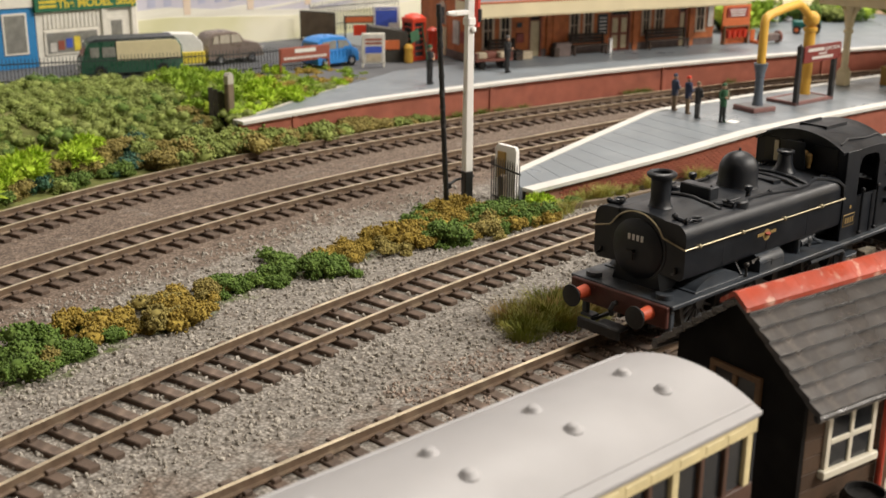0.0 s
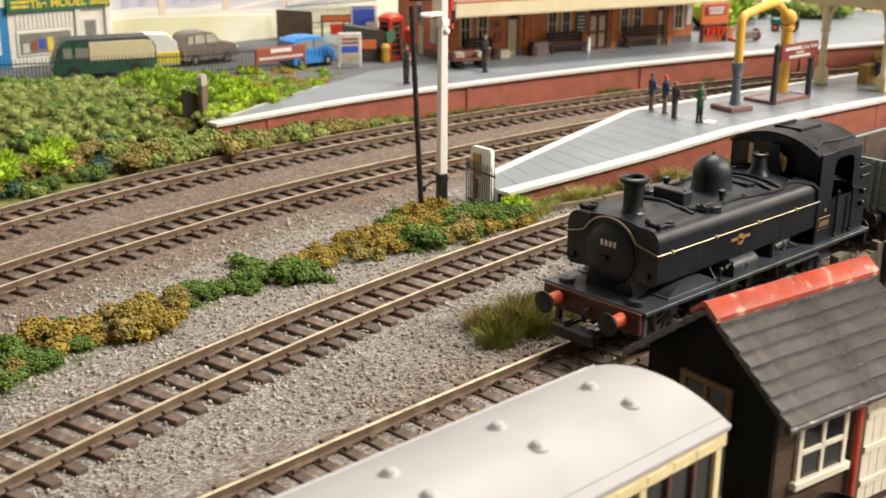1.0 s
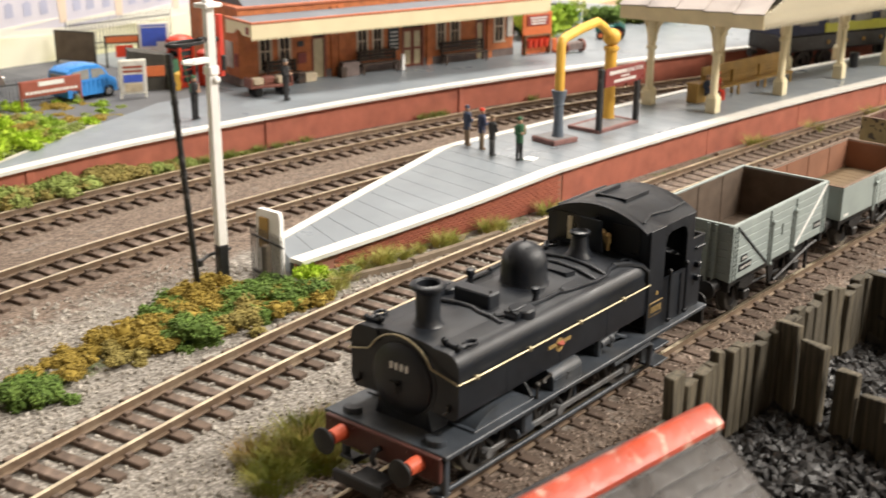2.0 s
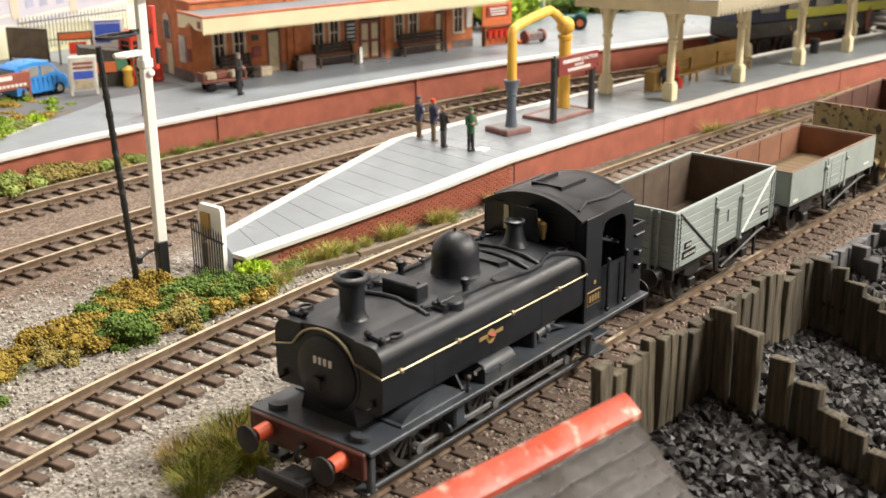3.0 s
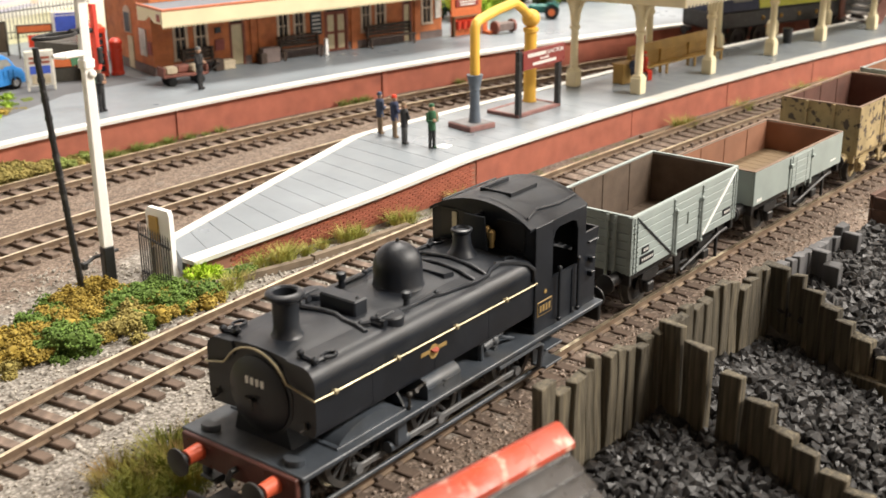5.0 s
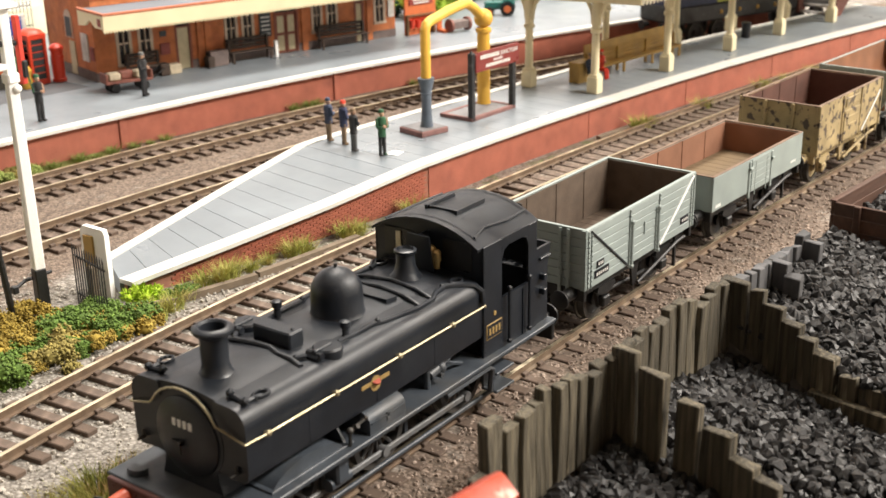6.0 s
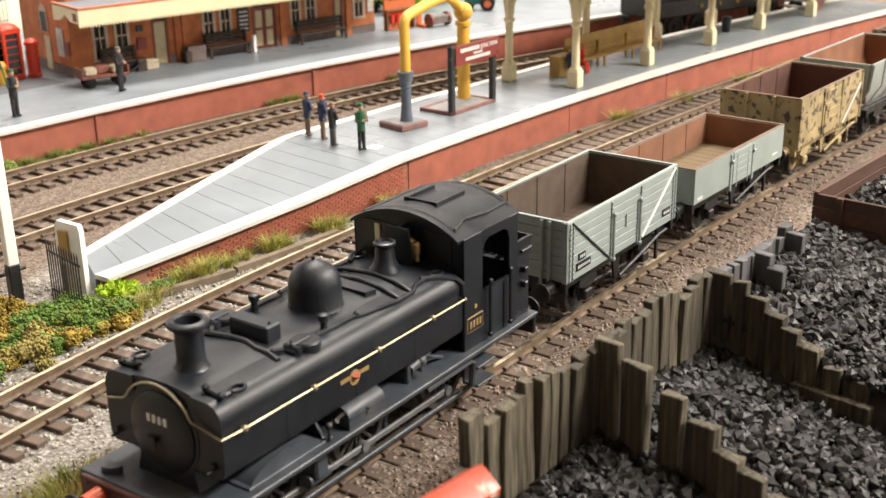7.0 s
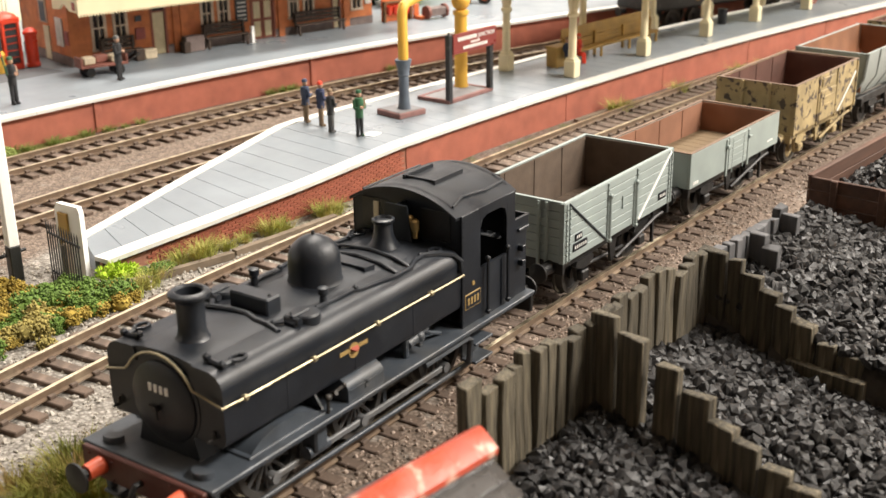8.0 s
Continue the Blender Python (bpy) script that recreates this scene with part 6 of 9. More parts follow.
def island_canopy():
    t = thing("platform_canopy", 0, 0, ZP, 0, "cream platform canopy on fluted columns with a scalloped valance", "canopy")
    front = [(292.5, 108.6), (357, 102), (425, 96.4), (486, 91), (545, 80)]
    back = [(289, 143.6), (354, 136.5), (424, 129), (486, 121.5), (545, 110)]
    for x, y in front + back:
        b = bmesh.new()
        add_box(b, x - 2.9, x + 2.9, y - 2.9, y + 2.9, 0, 8.2, .35)
        add_box(b, x - 2.4, x + 2.4, y - 2.4, y + 2.4, 8, 9.4, .3)
        add_lathe(b, [(2.2, 9.2), (2.0, 10), (1.9, 28.6), (2.7, 29.2), (2.7, 30.6), (2.1, 31), (2.3, 39), (2.9, 48.5)], (x, y, 0), 14)
        add_box(b, x - 2.3, x + 2.3, y - 2.3, y + 2.3, 45.8, 48.6, .3)
        col = part("column", b, M_column, t, "cream fluted column on a square base")
        for dx, dy in ((12, -1.9), (-12, 1.9) if x > 300 else (-4, .6), (1.8, 12), (-1.8, -12)):
            b = bmesh.new()
            bracket(b, x + .16 * dx, y + .16 * dy, 33, dx, dy)
            part("bracket", b, M_column, col)
    # boarded ceiling, raking end roof of overlapping sheets, flat roof and ribbed white front
    line_f = [(289, 83.5), (346, 75.5), (415, 67), (490, 56), (555, 44), (620, 30)]
    line_b = [(280.5, 158), (346, 150), (418, 139), (490, 126), (556, 112), (620, 96)]
    b = bmesh.new()
    ribbon(b, line_f, line_b, lambda x: 50.2, 1.2)
    part("canopy_ceiling", b, M_column, t, smooth=None)
    p, q = V(*line_f[0], 0), V(*line_b[0], 0)
    d = q - p
    turn = Matrix.Translation(p) @ Matrix.Rotation(math.atan2(d.y, d.x), 4, "Z")
    b = bmesh.new()
    add_box(b, 0, d.length, -.6, .6, 44.2, 51.2, .2, turn)
    add_box(b, -.3, d.length + .3, -1.1, -.5, 49.8, 51.2, .15, turn)
    part("end_fascia", b, M_column, t, "plain cream end board with a moulding")
    for k in range(5):
        b = bmesh.new()
        w = d.length / 5
        lean = Matrix.Translation((k * w, 1.2, 51.2)) @ Matrix.Rotation(radians(-22), 4, "X") @ Matrix.Rotation(radians(180), 4, "Z")
        add_box(b, -w - .7, 0, 0, 32, 0, .7, .15, turn @ lean @ Matrix.Rotation(radians(-3.2), 4, "Y"))
        part("roof_sheet", b, M_sheet, t, "grey-brown overlapping roof sheet", smooth=None)
    b = bmesh.new()
    cut = [(x + 25, y) for x, y in line_f[:1]] + line_f[1:]
    cutb = [(x + 25, y) for x, y in line_b[:1]] + line_b[1:]
    ribbon(b, cut, cutb, lambda x: 62.5, .9)
    part("roof", b, M_leadroof, t, "flat grey roof", smooth=None)
    b = bmesh.new()
    ribbon(b, [(x + 1, y + .6) for x, y in line_f], [(x + 1, y + 1.4) for x, y in line_f], lambda x: 51.4, 3.0)
    val = part("valance", b, M_valance, t, "white ribbed valance boards with pointed feet", smooth=None)
    pitch, x, shared = 2.9, line_f[0][0] + .9, None
    while x < 612:
        h = min(6.8 + .4 * (x - line_f[0][0]), 18)
        if shared is None:
            bb = bmesh.new()
            add_prism(bb, [(-1.15, 3.2), (-.75, 1.2), (0, -.2), (.75, 1.2), (1.15, 3.2), (1.15, h), (-1.15, h)], "y", -.3, .5)
            add_box(bb, -.35, .35, -.8, -.2, 1.0, h, .12)
            me = mesh_of(bb, "valance_board", M_valance, None)
            shared = me if h == 18 else None
        piece("valance_board", me, val, x, interp(line_f, x), 44.2, math.degrees(math.atan2(interp(line_f, x + 2) - interp(line_f, x - 2), 4)) if x > 292 else -8)
        x += pitch
    return t


island_canopy()


def bench(name, x, y, rz, L, label, back=True, wood=None, z=ZP):
    t = thing(name, x, y, z, rz, label, "bench", "benches")
    wood = wood or M_benchwood
    for k in range(3):
        b = bmesh.new()
        add_box(b, 0, L, -5 + k * 1.7, -3.5 + k * 1.7, 5.6, 6.2, .12)
        part("seat_slat", b, wood, t)
    if back and L > 60:
        b = bmesh.new()
        add_box(b, 0, L, .9, 1.6, 4.6, 17, .15)
        part("back_panel", b, wood, t)
        b = bmesh.new()
        add_box(b, 0, L, -4.9, .4, 5.0, 5.6, .1)
        part("seat_board", b, wood, t)
    if back:
        for k in range(3):
            b = bmesh.new()
            add_box(b, 0, L, .2 + k * .25, .8 + k * .25, 7.0 + k * 2.1, 8.7 + k * 2.1, .12)
            part("back_slat", b, wood, t)
    n = max(2, int(L / 24) + 1)
    for k in range(n):
        b = bmesh.new()
        xx = 1.5 + (L - 3) * k / (n - 1)
        add_box(b, xx - .7, xx + .7, -4.8, -3.8, 0, 5.7, .15)
        add_box(b, xx - .7, xx + .7, -.6, .6, 0, 12.6 if back else 5.7, .15)
        add_box(b, xx - .7, xx + .7, -4.8, .4, 4.9, 5.7, .1)
        part("bench_leg", b, wood, t)
    return t


bench("long_bench", 318, 128, -7, 82, "long ochre wooden bench with a high back on the platform")
b = bmesh.new()
add_box(b, -6, 6, -3.4, 3.4, 0, 9.5, .4)
add_box(b, -6.4, 6.4, -3.8, 3.8, 9.3, 10.4, .3)
lone("wooden_chest", b, M_benchwood, 312, 127, ZP, -8, "ochre wooden chest at the end of the bench", "chest")
b = bmesh.new()
add_lathe(b, [(2.2, 0), (2.6, 1), (2.8, 8), (3.1, 8.4), (2.9, 9), (.3, 9.2)], (0, 0, 0), 18)
lone("litter_bin", b, M_postblack, 467, 104, ZP, 0, "small black litter bin on the platform", "bin")


def figure(name, x, y, z, rz, coat, legs, skin, hat, label, h=23.0, seated=False):
    """A plain moulded figurine: legs, body, arms and head as one simple shape."""
    b = bmesh.new()
    s = h / 23.0
    mats = [coat, legs, skin, hat]

    def mark(n0, i):
        b.faces.ensure_lookup_table()
        for f in b.faces[n0:]:
            f.material_index = i
    n0 = 0
    for k in (-1, 1):
        if seated:
            add_tube(b, (k * 1.2 * s, 0, 6.5 * s), (k * 1.3 * s, -5 * s, 6.5 * s), 1.3 * s, 1.1 * s, n=8)
            add_tube(b, (k * 1.3 * s, -5 * s, 6.5 * s), (k * 1.3 * s, -5.4 * s, .4), 1.0 * s, .8 * s, n=8)
        else:
            add_tube(b, (k * 1.25 * s, 0, 0.3), (k * 1.0 * s, 0, 11 * s), .95 * s, 1.35 * s, n=8)
            add_box(b, k * 1.25 * s - .8 * s, k * 1.25 * s + .8 * s, -2 * s, .9 * s, 0, 1.1 * s, .2)
    mark(n0, 1)
    n0 = len(b.faces)
    base = 6 * s if seated else 9.5 * s
    add_lathe(b, [(2.3 * s, base), (2.2 * s, base + 3 * s), (2.7 * s, base + 8 * s), (2.2 * s, base + 9.6 * s), (.8 * s, base + 10 * s)], (0, 0, 0), 12)
    for k in (-1, 1):
        add_tube(b, (k * 2.7 * s, 0, base + 9 * s), (k * 3.0 * s, -1 * s, base + 4.8 * s), .9 * s, .8 * s, n=7)
        add_tube(b, (k * 3.0 * s, -1 * s, base + 4.8 * s), (k * 1.2 * s, -3.4 * s, base + 5.4 * s), .8 * s, .65 * s, n=7)
    mark(n0, 0)
    n0 = len(b.faces)
    add_ball(b, (0, -.2 * s, base + 11.6 * s), 1.5 * s, 2, (1, 1.05, 1.15))
    add_ball(b, (0, -3.6 * s, base + 5.6 * s), .9 * s, 1)
    mark(n0, 2)
    n0 = len(b.faces)
    add_lathe(b, [(1.65 * s, base + 12.1 * s), (1.6 * s, base + 12.9 * s), (1.2 * s, base + 13.6 * s), (.3 * s, base + 13.7 * s)], (0, 0, 0), 12)
    mark(n0, 3)
    ob = lone(name, b, coat, x, y, z, rz, label, "figurine", "figurines")
    ob.scale = (.84, .84, .93)
    for m in mats[1:]:
        ob.data.materials.append(m)
    return ob


M_skin = material("painted_flesh_tone", (0.5, 0.3, 0.2), 0.6)
M_tan_cloth = material("tan_cloth", (0.22, 0.15, 0.09), 0.7)
M_greycloth = material("grey_cloth", (0.12, 0.12, 0.12), 0.7)
M_navy = material("navy_cloth", (0.04, 0.055, 0.1), 0.7)
figure("figurine", 156.5, 159, ZP + .3, 70, M_navy, M_tan_cloth, M_skin, M_navy, "small plain model figurine in a navy coat", 19.6)
figure("figurine", 156, 150.4, ZP, 60, M_bluedark, M_tan_cloth, M_skin, M_redcloth, "small plain model figurine with a red cap", 20)
figure("figurine", 150.5, 140.5, ZP, 80, M_blackcloth, M_greycloth, M_skin, M_tan_cloth, "small plain model figurine in a black jacket", 19)
figure("figurine", 152, 127, ZP, -30, M_greencloth, M_blackcloth, M_skin, M_greencloth, "small plain model figurine in a green jacket", 20)
b = bmesh.new()
add_box(b, -3, 3, -2.4, 2.4, 0, .3, .08)
lone("paper_sheet", b, M_whitepost, 156.5, 124.2, ZP, 10, "small white sheet of paper lying on the platform", "paper")
figure("figurine", 322.5, 121.6, ZP, -10, M_redcloth, M_redcloth, M_skin, M_redcloth, "small plain seated model figurine in red", 19, True)
figure("figurine", 311, 121.4, ZP, -40, M_navy, M_blackcloth, M_skin, M_tan_cloth, "small plain seated model figurine in a dark blue coat", 19, True)
figure("figurine", 172.5, 292.5, ZP, 20, M_blackcloth, M_blackcloth, M_skin, M_greycloth, "small plain model figurine in a black uniform", 23)
figure("figurine", 112.5, 293, ZP, 0, M_blackcloth, M_blackcloth, M_skin, M_greencloth, "small plain model figurine in black holding a flag", 23)
b = bmesh.new()
add_tube(b, (0, 0, 8), (-4.5, 0, 27.5), .35, n=6)
add_box(b, -9.5, -2.2, -.15, .15, 20.5, 26.5, .05, Matrix.Rotation(radians(-12), 4, "Y"))
lone("signal_flag", b, M_greencloth, 109.6, 292, ZP + 6, 10, "green hand flag held up by the figurine", "flag")


def signal():
    t = thing("signal_post", -3.6, 138.2, -4, 0, "tall white signal post with a black base", "signal")
    b = bmesh.new()
    vs = add_box(b, -1.75, 1.75, -1.65, 1.65, 15.2, 118, .3, Matrix.Rotation(radians(-12), 4, "Z"))
    for v in vs:
        k = 1 - .0022 * (v.co.z - 15)
        v.co.x, v.co.y = v.co.x * k, v.co.y * k
    part("post", b, M_whitepost, t, "tapered white post")
    b = bmesh.new()
    add_box(b, -1.85, 1.85, -1.75, 1.75, 0, 15.3, .3, Matrix.Rotation(radians(-12), 4, "Z"))
    part("post_foot", b, M_postblack, t, "black painted foot")
    b = bmesh.new()
    add_box(b, -2.0, 2.0, -1.9, 1.9, 73, 76, .4)
    add_box(b, -3.4, 3.4, -3.2, 3.2, 94.5, 96, .3)
    add_ball(b, (.6, -1.6, 71.4), 1.5, 2, (1, .7, .9))
    part("collar", b, M_whitepost, t)
    b = bmesh.new()
    add_ring(b, (-11, -1.5, 84.6), 7.0, .6, .45, 24)
    add_path(b, [(-4.5, 0, 84.8), (3.0, 0, 84.2)], .9, 6)
    part("lamp_hoop", b, M_postblack, t, "black hoop bracket")
    b = bmesh.new()
    add_box(b, -8, -1, -1.2, 1.2, 77.0, 79.0, .4)
    add_tube(b, (-8, 0, 78), (-11.5, 0, 78.4), 1.2, .7, n=10)
    part("lamp_arm", b, M_whitepost, t, "white bracket arm")
    b = bmesh.new()
    add_box(b, 3.4, 5.0, -1, 1, 72, 92, .2)
    part("signal_arm", b, M_sigred, t, "red signal arm seen edge on")
    b = bmesh.new()
    add_box(b, 3.6, 5.2, -1.8, 1.8, 74, 79, .3)
    part("spectacle", b, M_postblack, t)
    b = bmesh.new()
    add_path(b, [(-7, 3.2, 10), (-3, 3.2, 11.5), (6.5, 3.2, 11.5)], .6, 6)
    add_box(b, -8, -6, 2.2, 4.2, 8.5, 11, .3)
    part("crank", b, M_postblack, t)
    return t


signal()
b = bmesh.new()
add_tube(b, (0, 0, -4), (-9.8, -5.2, 78.8), 1.05, .95, n=10)
for k in range(14):
    q, e = k / 14 + .02, k / 14 + .035
    add_tube(b, (-9.8 * q, -5.2 * q, -4 + 82.8 * q), (-9.8 * e, -5.2 * e, -4 + 82.8 * e), 1.2, 1.12, n=10)
lone("telegraph_post", b, M_postblack, -14, 138.6, 0, 0, "leaning rough black wooden post beside the signal", "post")


def railing(name, x0, y0, x1, y1, z0, z1, pitch, mat, label, thick=.18, group="railings"):
    t = thing(name, x0, y0, z0, math.degrees(math.atan2(y1 - y0, x1 - x0)), label, "railing", group)
    L, h = math.hypot(x1 - x0, y1 - y0), z1 - z0
    for zz in (h * .2, h * .82):
        b = bmesh.new()
        add_box(b, 0, L, -.25, .25, zz - .3, zz + .3)
        part("cross_rail", b, mat, t)
    bb = bmesh.new()
    k = thick
    add_box(bb, -k, k, -k, k, 0, h - .8, .05)
    add_tube(bb, (0, 0, h - .8), (0, 0, h + .5), k * 1.25, .05, n=4)
    me = mesh_of(bb, "paling", mat, None)
    n = max(3, int(L / pitch))
    for k in range(n + 1):
        piece("paling", me, t, L * k / n, -.5, 0)
    return t


railing("ramp_railing", 7.6, 135, 3.6, 115.5, -4.2, 16.6, 1.6, M_postblack, "black iron railing at the foot of the platform ramp", .19)
b = bmesh.new()
add_prism(b, [(-6, 0), (6, 0), (6, 21.6), (5.2, 23.2), (-4.6, 23.2), (-6, 21.4)], "y", -.9, .9)
lone("ramp_board", b, M_whitepost, 17, 136.4, -4.2, -90, "white notice board standing at the end of the ramp", "notice board")
b = bmesh.new()
add_box(b, -3.2, 1.2, -.4, .4, 9, 20.4, .1)
lone("warning_notice", b, M_benchwood, 15.7, 137.2, -4.2, -90, "faded ochre notice fixed to the white board", "notice")
b = bmesh.new()
add_box(b, -1.6, 1.6, -1.2, 1.2, 0, 12, .4)
lone("gradient_stump", b, M_timber, 12.5, 134, -4.2, 15, "short weathered timber stump behind the railing", "stump")


# ---- station building ----
M_brick_or = material("orange_red_station_brick", (0.56, 0.185, 0.065), 0.75, vary=0.25, scale=220, second=(0.42, 0.13, 0.05), second_at=0.58, second_scale=120, bump=0.3)
M_brick_dk = material("dark_plinth_brick", (0.17, 0.13, 0.12), 0.8, vary=0.3)
M_door_cream = material("cream_door_paint", (0.58, 0.5, 0.32), 0.5, vary=0.15)
M_frame_stone = material("stone_window_frame", (0.55, 0.44, 0.34), 0.6, vary=0.2)
M_door_brown = material("red_brown_door_frame", (0.24, 0.07, 0.04), 0.55, vary=0.2)
M_canopy_cream = material("cream_canopy_fascia", (0.78, 0.69, 0.46), 0.5, vary=0.1, scale=60)
M_redline = material("terracotta_trim", (0.5, 0.16, 0.08), 0.6, vary=0.2)
M_greyroof = material("grey_flat_roof", (0.16, 0.175, 0.2), 0.85, vary=0.2, scale=40)
M_paper = material("printed_paper", (0.62, 0.6, 0.56), 0.7, vary=0.35, scale=260)
M_darkboard = material("dark_notice_board", (0.04, 0.05, 0.06), 0.5, vary=0.3, scale=300)
M_red_sign = material("dark_red_enamel", (0.25, 0.04, 0.03), 0.4, vary=0.2)
M_benchdark = material("dark_bench_wood", (0.05, 0.03, 0.02), 0.6, vary=0.3)
M_postred = material("post_box_red", (0.7, 0.055, 0.02), 0.4, vary=0.1)
M_orange = material("orange_paint", (0.6, 0.15, 0.045), 0.5, vary=0.15)
M_trolley = material("brown_red_trolley", (0.2, 0.07, 0.05), 0.6, vary=0.3)
M_crate = material("pale_crate_wood", (0.5, 0.42, 0.3), 0.7, vary=0.3)
SX, SY, SA = 180, 337, -15.0


def station():
    t = thing("station_building", SX, SY, ZP, SA, "orange-red brick station building with a cream canopy", "building")
    L, D, H = 192, 62, 42
    holes = [(12.6, 19.6, 7.4, 28.6), (24.8, 31.6, 7.4, 28.6), (45.6, 54.4, 0, 26), (76, 82.6, 8.4, 28), (86.6, 93, 8.4, 28), (107, 122.4, 0, 27),
             (132.6, 138.6, 9.8, 28), (142.8, 149.4, 9.8, 28), (162.4, 168.6, 0, 26), (177, 184, 10, 28)]
    # front wall in piers and panels, so that the openings go through it
    edges = sorted({0.0, float(L), *[h[0] for h in holes], *[h[1] for h in holes]})
    for x0, x1 in zip(edges, edges[1:]):
        inside = [h for h in holes if h[0] <= x0 and x1 <= h[1]]
        b = bmesh.new()
        if inside:
            h = inside[0]
            add_box(b, x0, x1, 0, 3, h[3], H)
            if h[2] > 0:
                low = bmesh.new()
                add_box(low, x0, x1, 0, 3, 0, h[2])
                part("wall_panel", low, M_brick_or, t, smooth=None)
        else:
            add_box(b, x0, x1, 0, 3, 0, H)
        part("wall_panel", b, M_brick_or, t, smooth=None)
    for x in (60, 64.5, 126.5, 172.5):
        b = bmesh.new()
        add_box(b, x - 2, x + 2, -1.2, .2, 0, H - 2, .15)
        part("brick_pier", b, M_brick_or, t, smooth=None)
    doors = [h for h in holes if h[2] == 0]
    runs = [0.0] + [v for h in doors for v in h[:2]] + [float(L)]
    for x0, x1 in zip(runs[::2], runs[1::2]):
        b = bmesh.new()
        add_box(b, x0, x1, -.5, .1, 0, 4.6)
        part("plinth", b, M_brick_dk, t, "dark brick plinth", smooth=None)
    b = bmesh.new()
    add_box(b, 0, 3, 3, D, 0, H)
    side = part("side_wall", b, M_brick_or, t, smooth=None)
    b = bmesh.new()
    add_box(b, -.5, .1, 0, D, 0, 5)
    part("side_plinth", b, M_brick_dk, side, smooth=None)
    b = bmesh.new()
    add_box(b, L - 3, L, 3, D, 0, H)
    part("end_wall", b, M_brick_or, t, smooth=None)
    b = bmesh.new()
    add_box(b, 0, L, D - 3, D, 0, H)
    part("back_wall", b, M_brick_or, t, smooth=None)
    b = bmesh.new()
    add_box(b, 3, L - 3, 3, D - 3, 0, .6)
    add_box(b, 3, L - 3, 30, 31, 0, H)
    part("inner_walls", b, M_brick_dk, t)
    # windows and doors
    for x0, x1, z0, z1 in holes:
        b = bmesh.new()
        if z0 > 0:
            for a0, a1, c0, c1 in ((x0 - .9, x0 + .7, z0, z1), (x1 - .7, x1 + .9, z0, z1), (x0 - .9, x1 + .9, z1 - .8, z1 + .9), (x0 + .6, x1 - .6, (z0 + z1) / 2 - .4, (z0 + z1) / 2 + .4), ((x0 + x1) / 2 - .25, (x0 + x1) / 2 + .25, z0, z1)):
                add_box(b, a0, a1, -.35, .9, c0, c1)
            add_box(b, x0 - 1.2, x1 + 1.2, -.9, .8, z0 - 1.2, z0 + .1, .15)
            w = part("window", b, M_frame_stone, t, "pale framed sash window", smooth=None)
            for c0, c1 in ((z0, (z0 + z1) / 2 - .4), ((z0 + z1) / 2 + .4, z1 - .8)):
                b = bmesh.new()
                add_box(b, x0 + .6, x1 - .6, .95, 1.15, c0, c1)
                part("pane", b, M_glass, w)
        else:
            wide = x1 - x0 > 12
            b = bmesh.new()
            for a0, a1, c0, c1 in ((x0 - .4, x0 + .9, 0, z1), (x1 - .9, x1 + .4, 0, z1), (x0 + .9, x1 - .9, z1 - 1, z1), (x0 + .9, x1 - .9, 22.4, 23.2)):
                add_box(b, a0, a1, -.3, 1.6, c0, c1)
            d = part("door", b, M_door_brown, t, "red-brown door frame", smooth=None)
            b = bmesh.new()
            add_box(b, x0 + .9, x1 - .9, 1.0, 1.3, 23.2, z1 - 1)
            part("fanlight", b, M_glass, d)
            leaves = ((x0 + .9, (x0 + x1) / 2 - .2), ((x0 + x1) / 2 + .2, x1 - .9)) if wide else ((x0 + .9, x1 - .9),)
            for a0, a1 in leaves:
                b = bmesh.new()
                add_box(b, a0, a1, .6, 1.4, .2, 22.4, .1)
                leaf = part("door_leaf", b, M_door_brown if wide else M_door_cream, d, "cream door leaf" if not wide else "red-brown door leaf", smooth=None)
                if wide:
                    for c0, c1 in ((1.6, 10.2), (11.8, 21.2)):
                        b = bmesh.new()
                        add_box(b, a0 + 1.2, a1 - 1.2, .35, .7, c0, c1, .1)
                        part("door_panel", b, M_door_cream, d)
    # side wall: arched window, door, notices
    b = bmesh.new()
    add_box(b, -.5, .3, 25.5, 35, 19.5, 29.5, .2)
    add_prism(b, arc(30.2, 29.5, 4.8, 0, 180, 10), "x", -.5, .3)
    w = part("side_window", b, M_frame_stone, t, "arched side window")
    b = bmesh.new()
    add_box(b, -.7, -.4, 27, 33.6, 20, 30.5)
    part("pane", b, M_darkboard, w)
    b = bmesh.new()
    add_box(b, -.6, .3, 24.5, 31.5, .5, 18, .15)
    part("side_door", b, M_door_cream, t, "cream side door")
    for y0, y1, z0, z1, m, nm in ((7, 15, 9.5, 24, M_paper, "poster"), (-.1, 5, 11, 18, M_red_sign, "enamel_sign")):
        b = bmesh.new()
        add_box(b, -.8, -.1, max(y0, .4), y1, z0, z1, .1)
        part(nm, b, m, t)
    for x0, x1, z0, z1, m, nm in ((97, 104.4, 11, 24.4, M_darkboard, "notice_board"), (36, 41.5, 9.5, 15.5, M_red_sign, "enamel_sign"), (186.5, 191, 12, 26, M_paper, "poster"), (36.4, 40, 19, 22, M_darkboard, "small_sign")):
        b = bmesh.new()
        add_box(b, x0, x1, -.9, -.1, z0, z1, .1)
        p = part(nm, b, m, t)
        if nm == "notice_board":
            b = bmesh.new()
            for k in range(5):
                add_box(b, x0 + 1, x1 - 1, -1.1, -.8, z0 + 1.4 + k * 2.3, z0 + 2.1 + k * 2.3)
            part("text_bars", b, M_letter, p)
    # canopy: a flat roof on the front, cream fascia with a toothed lower edge
    b = bmesh.new()
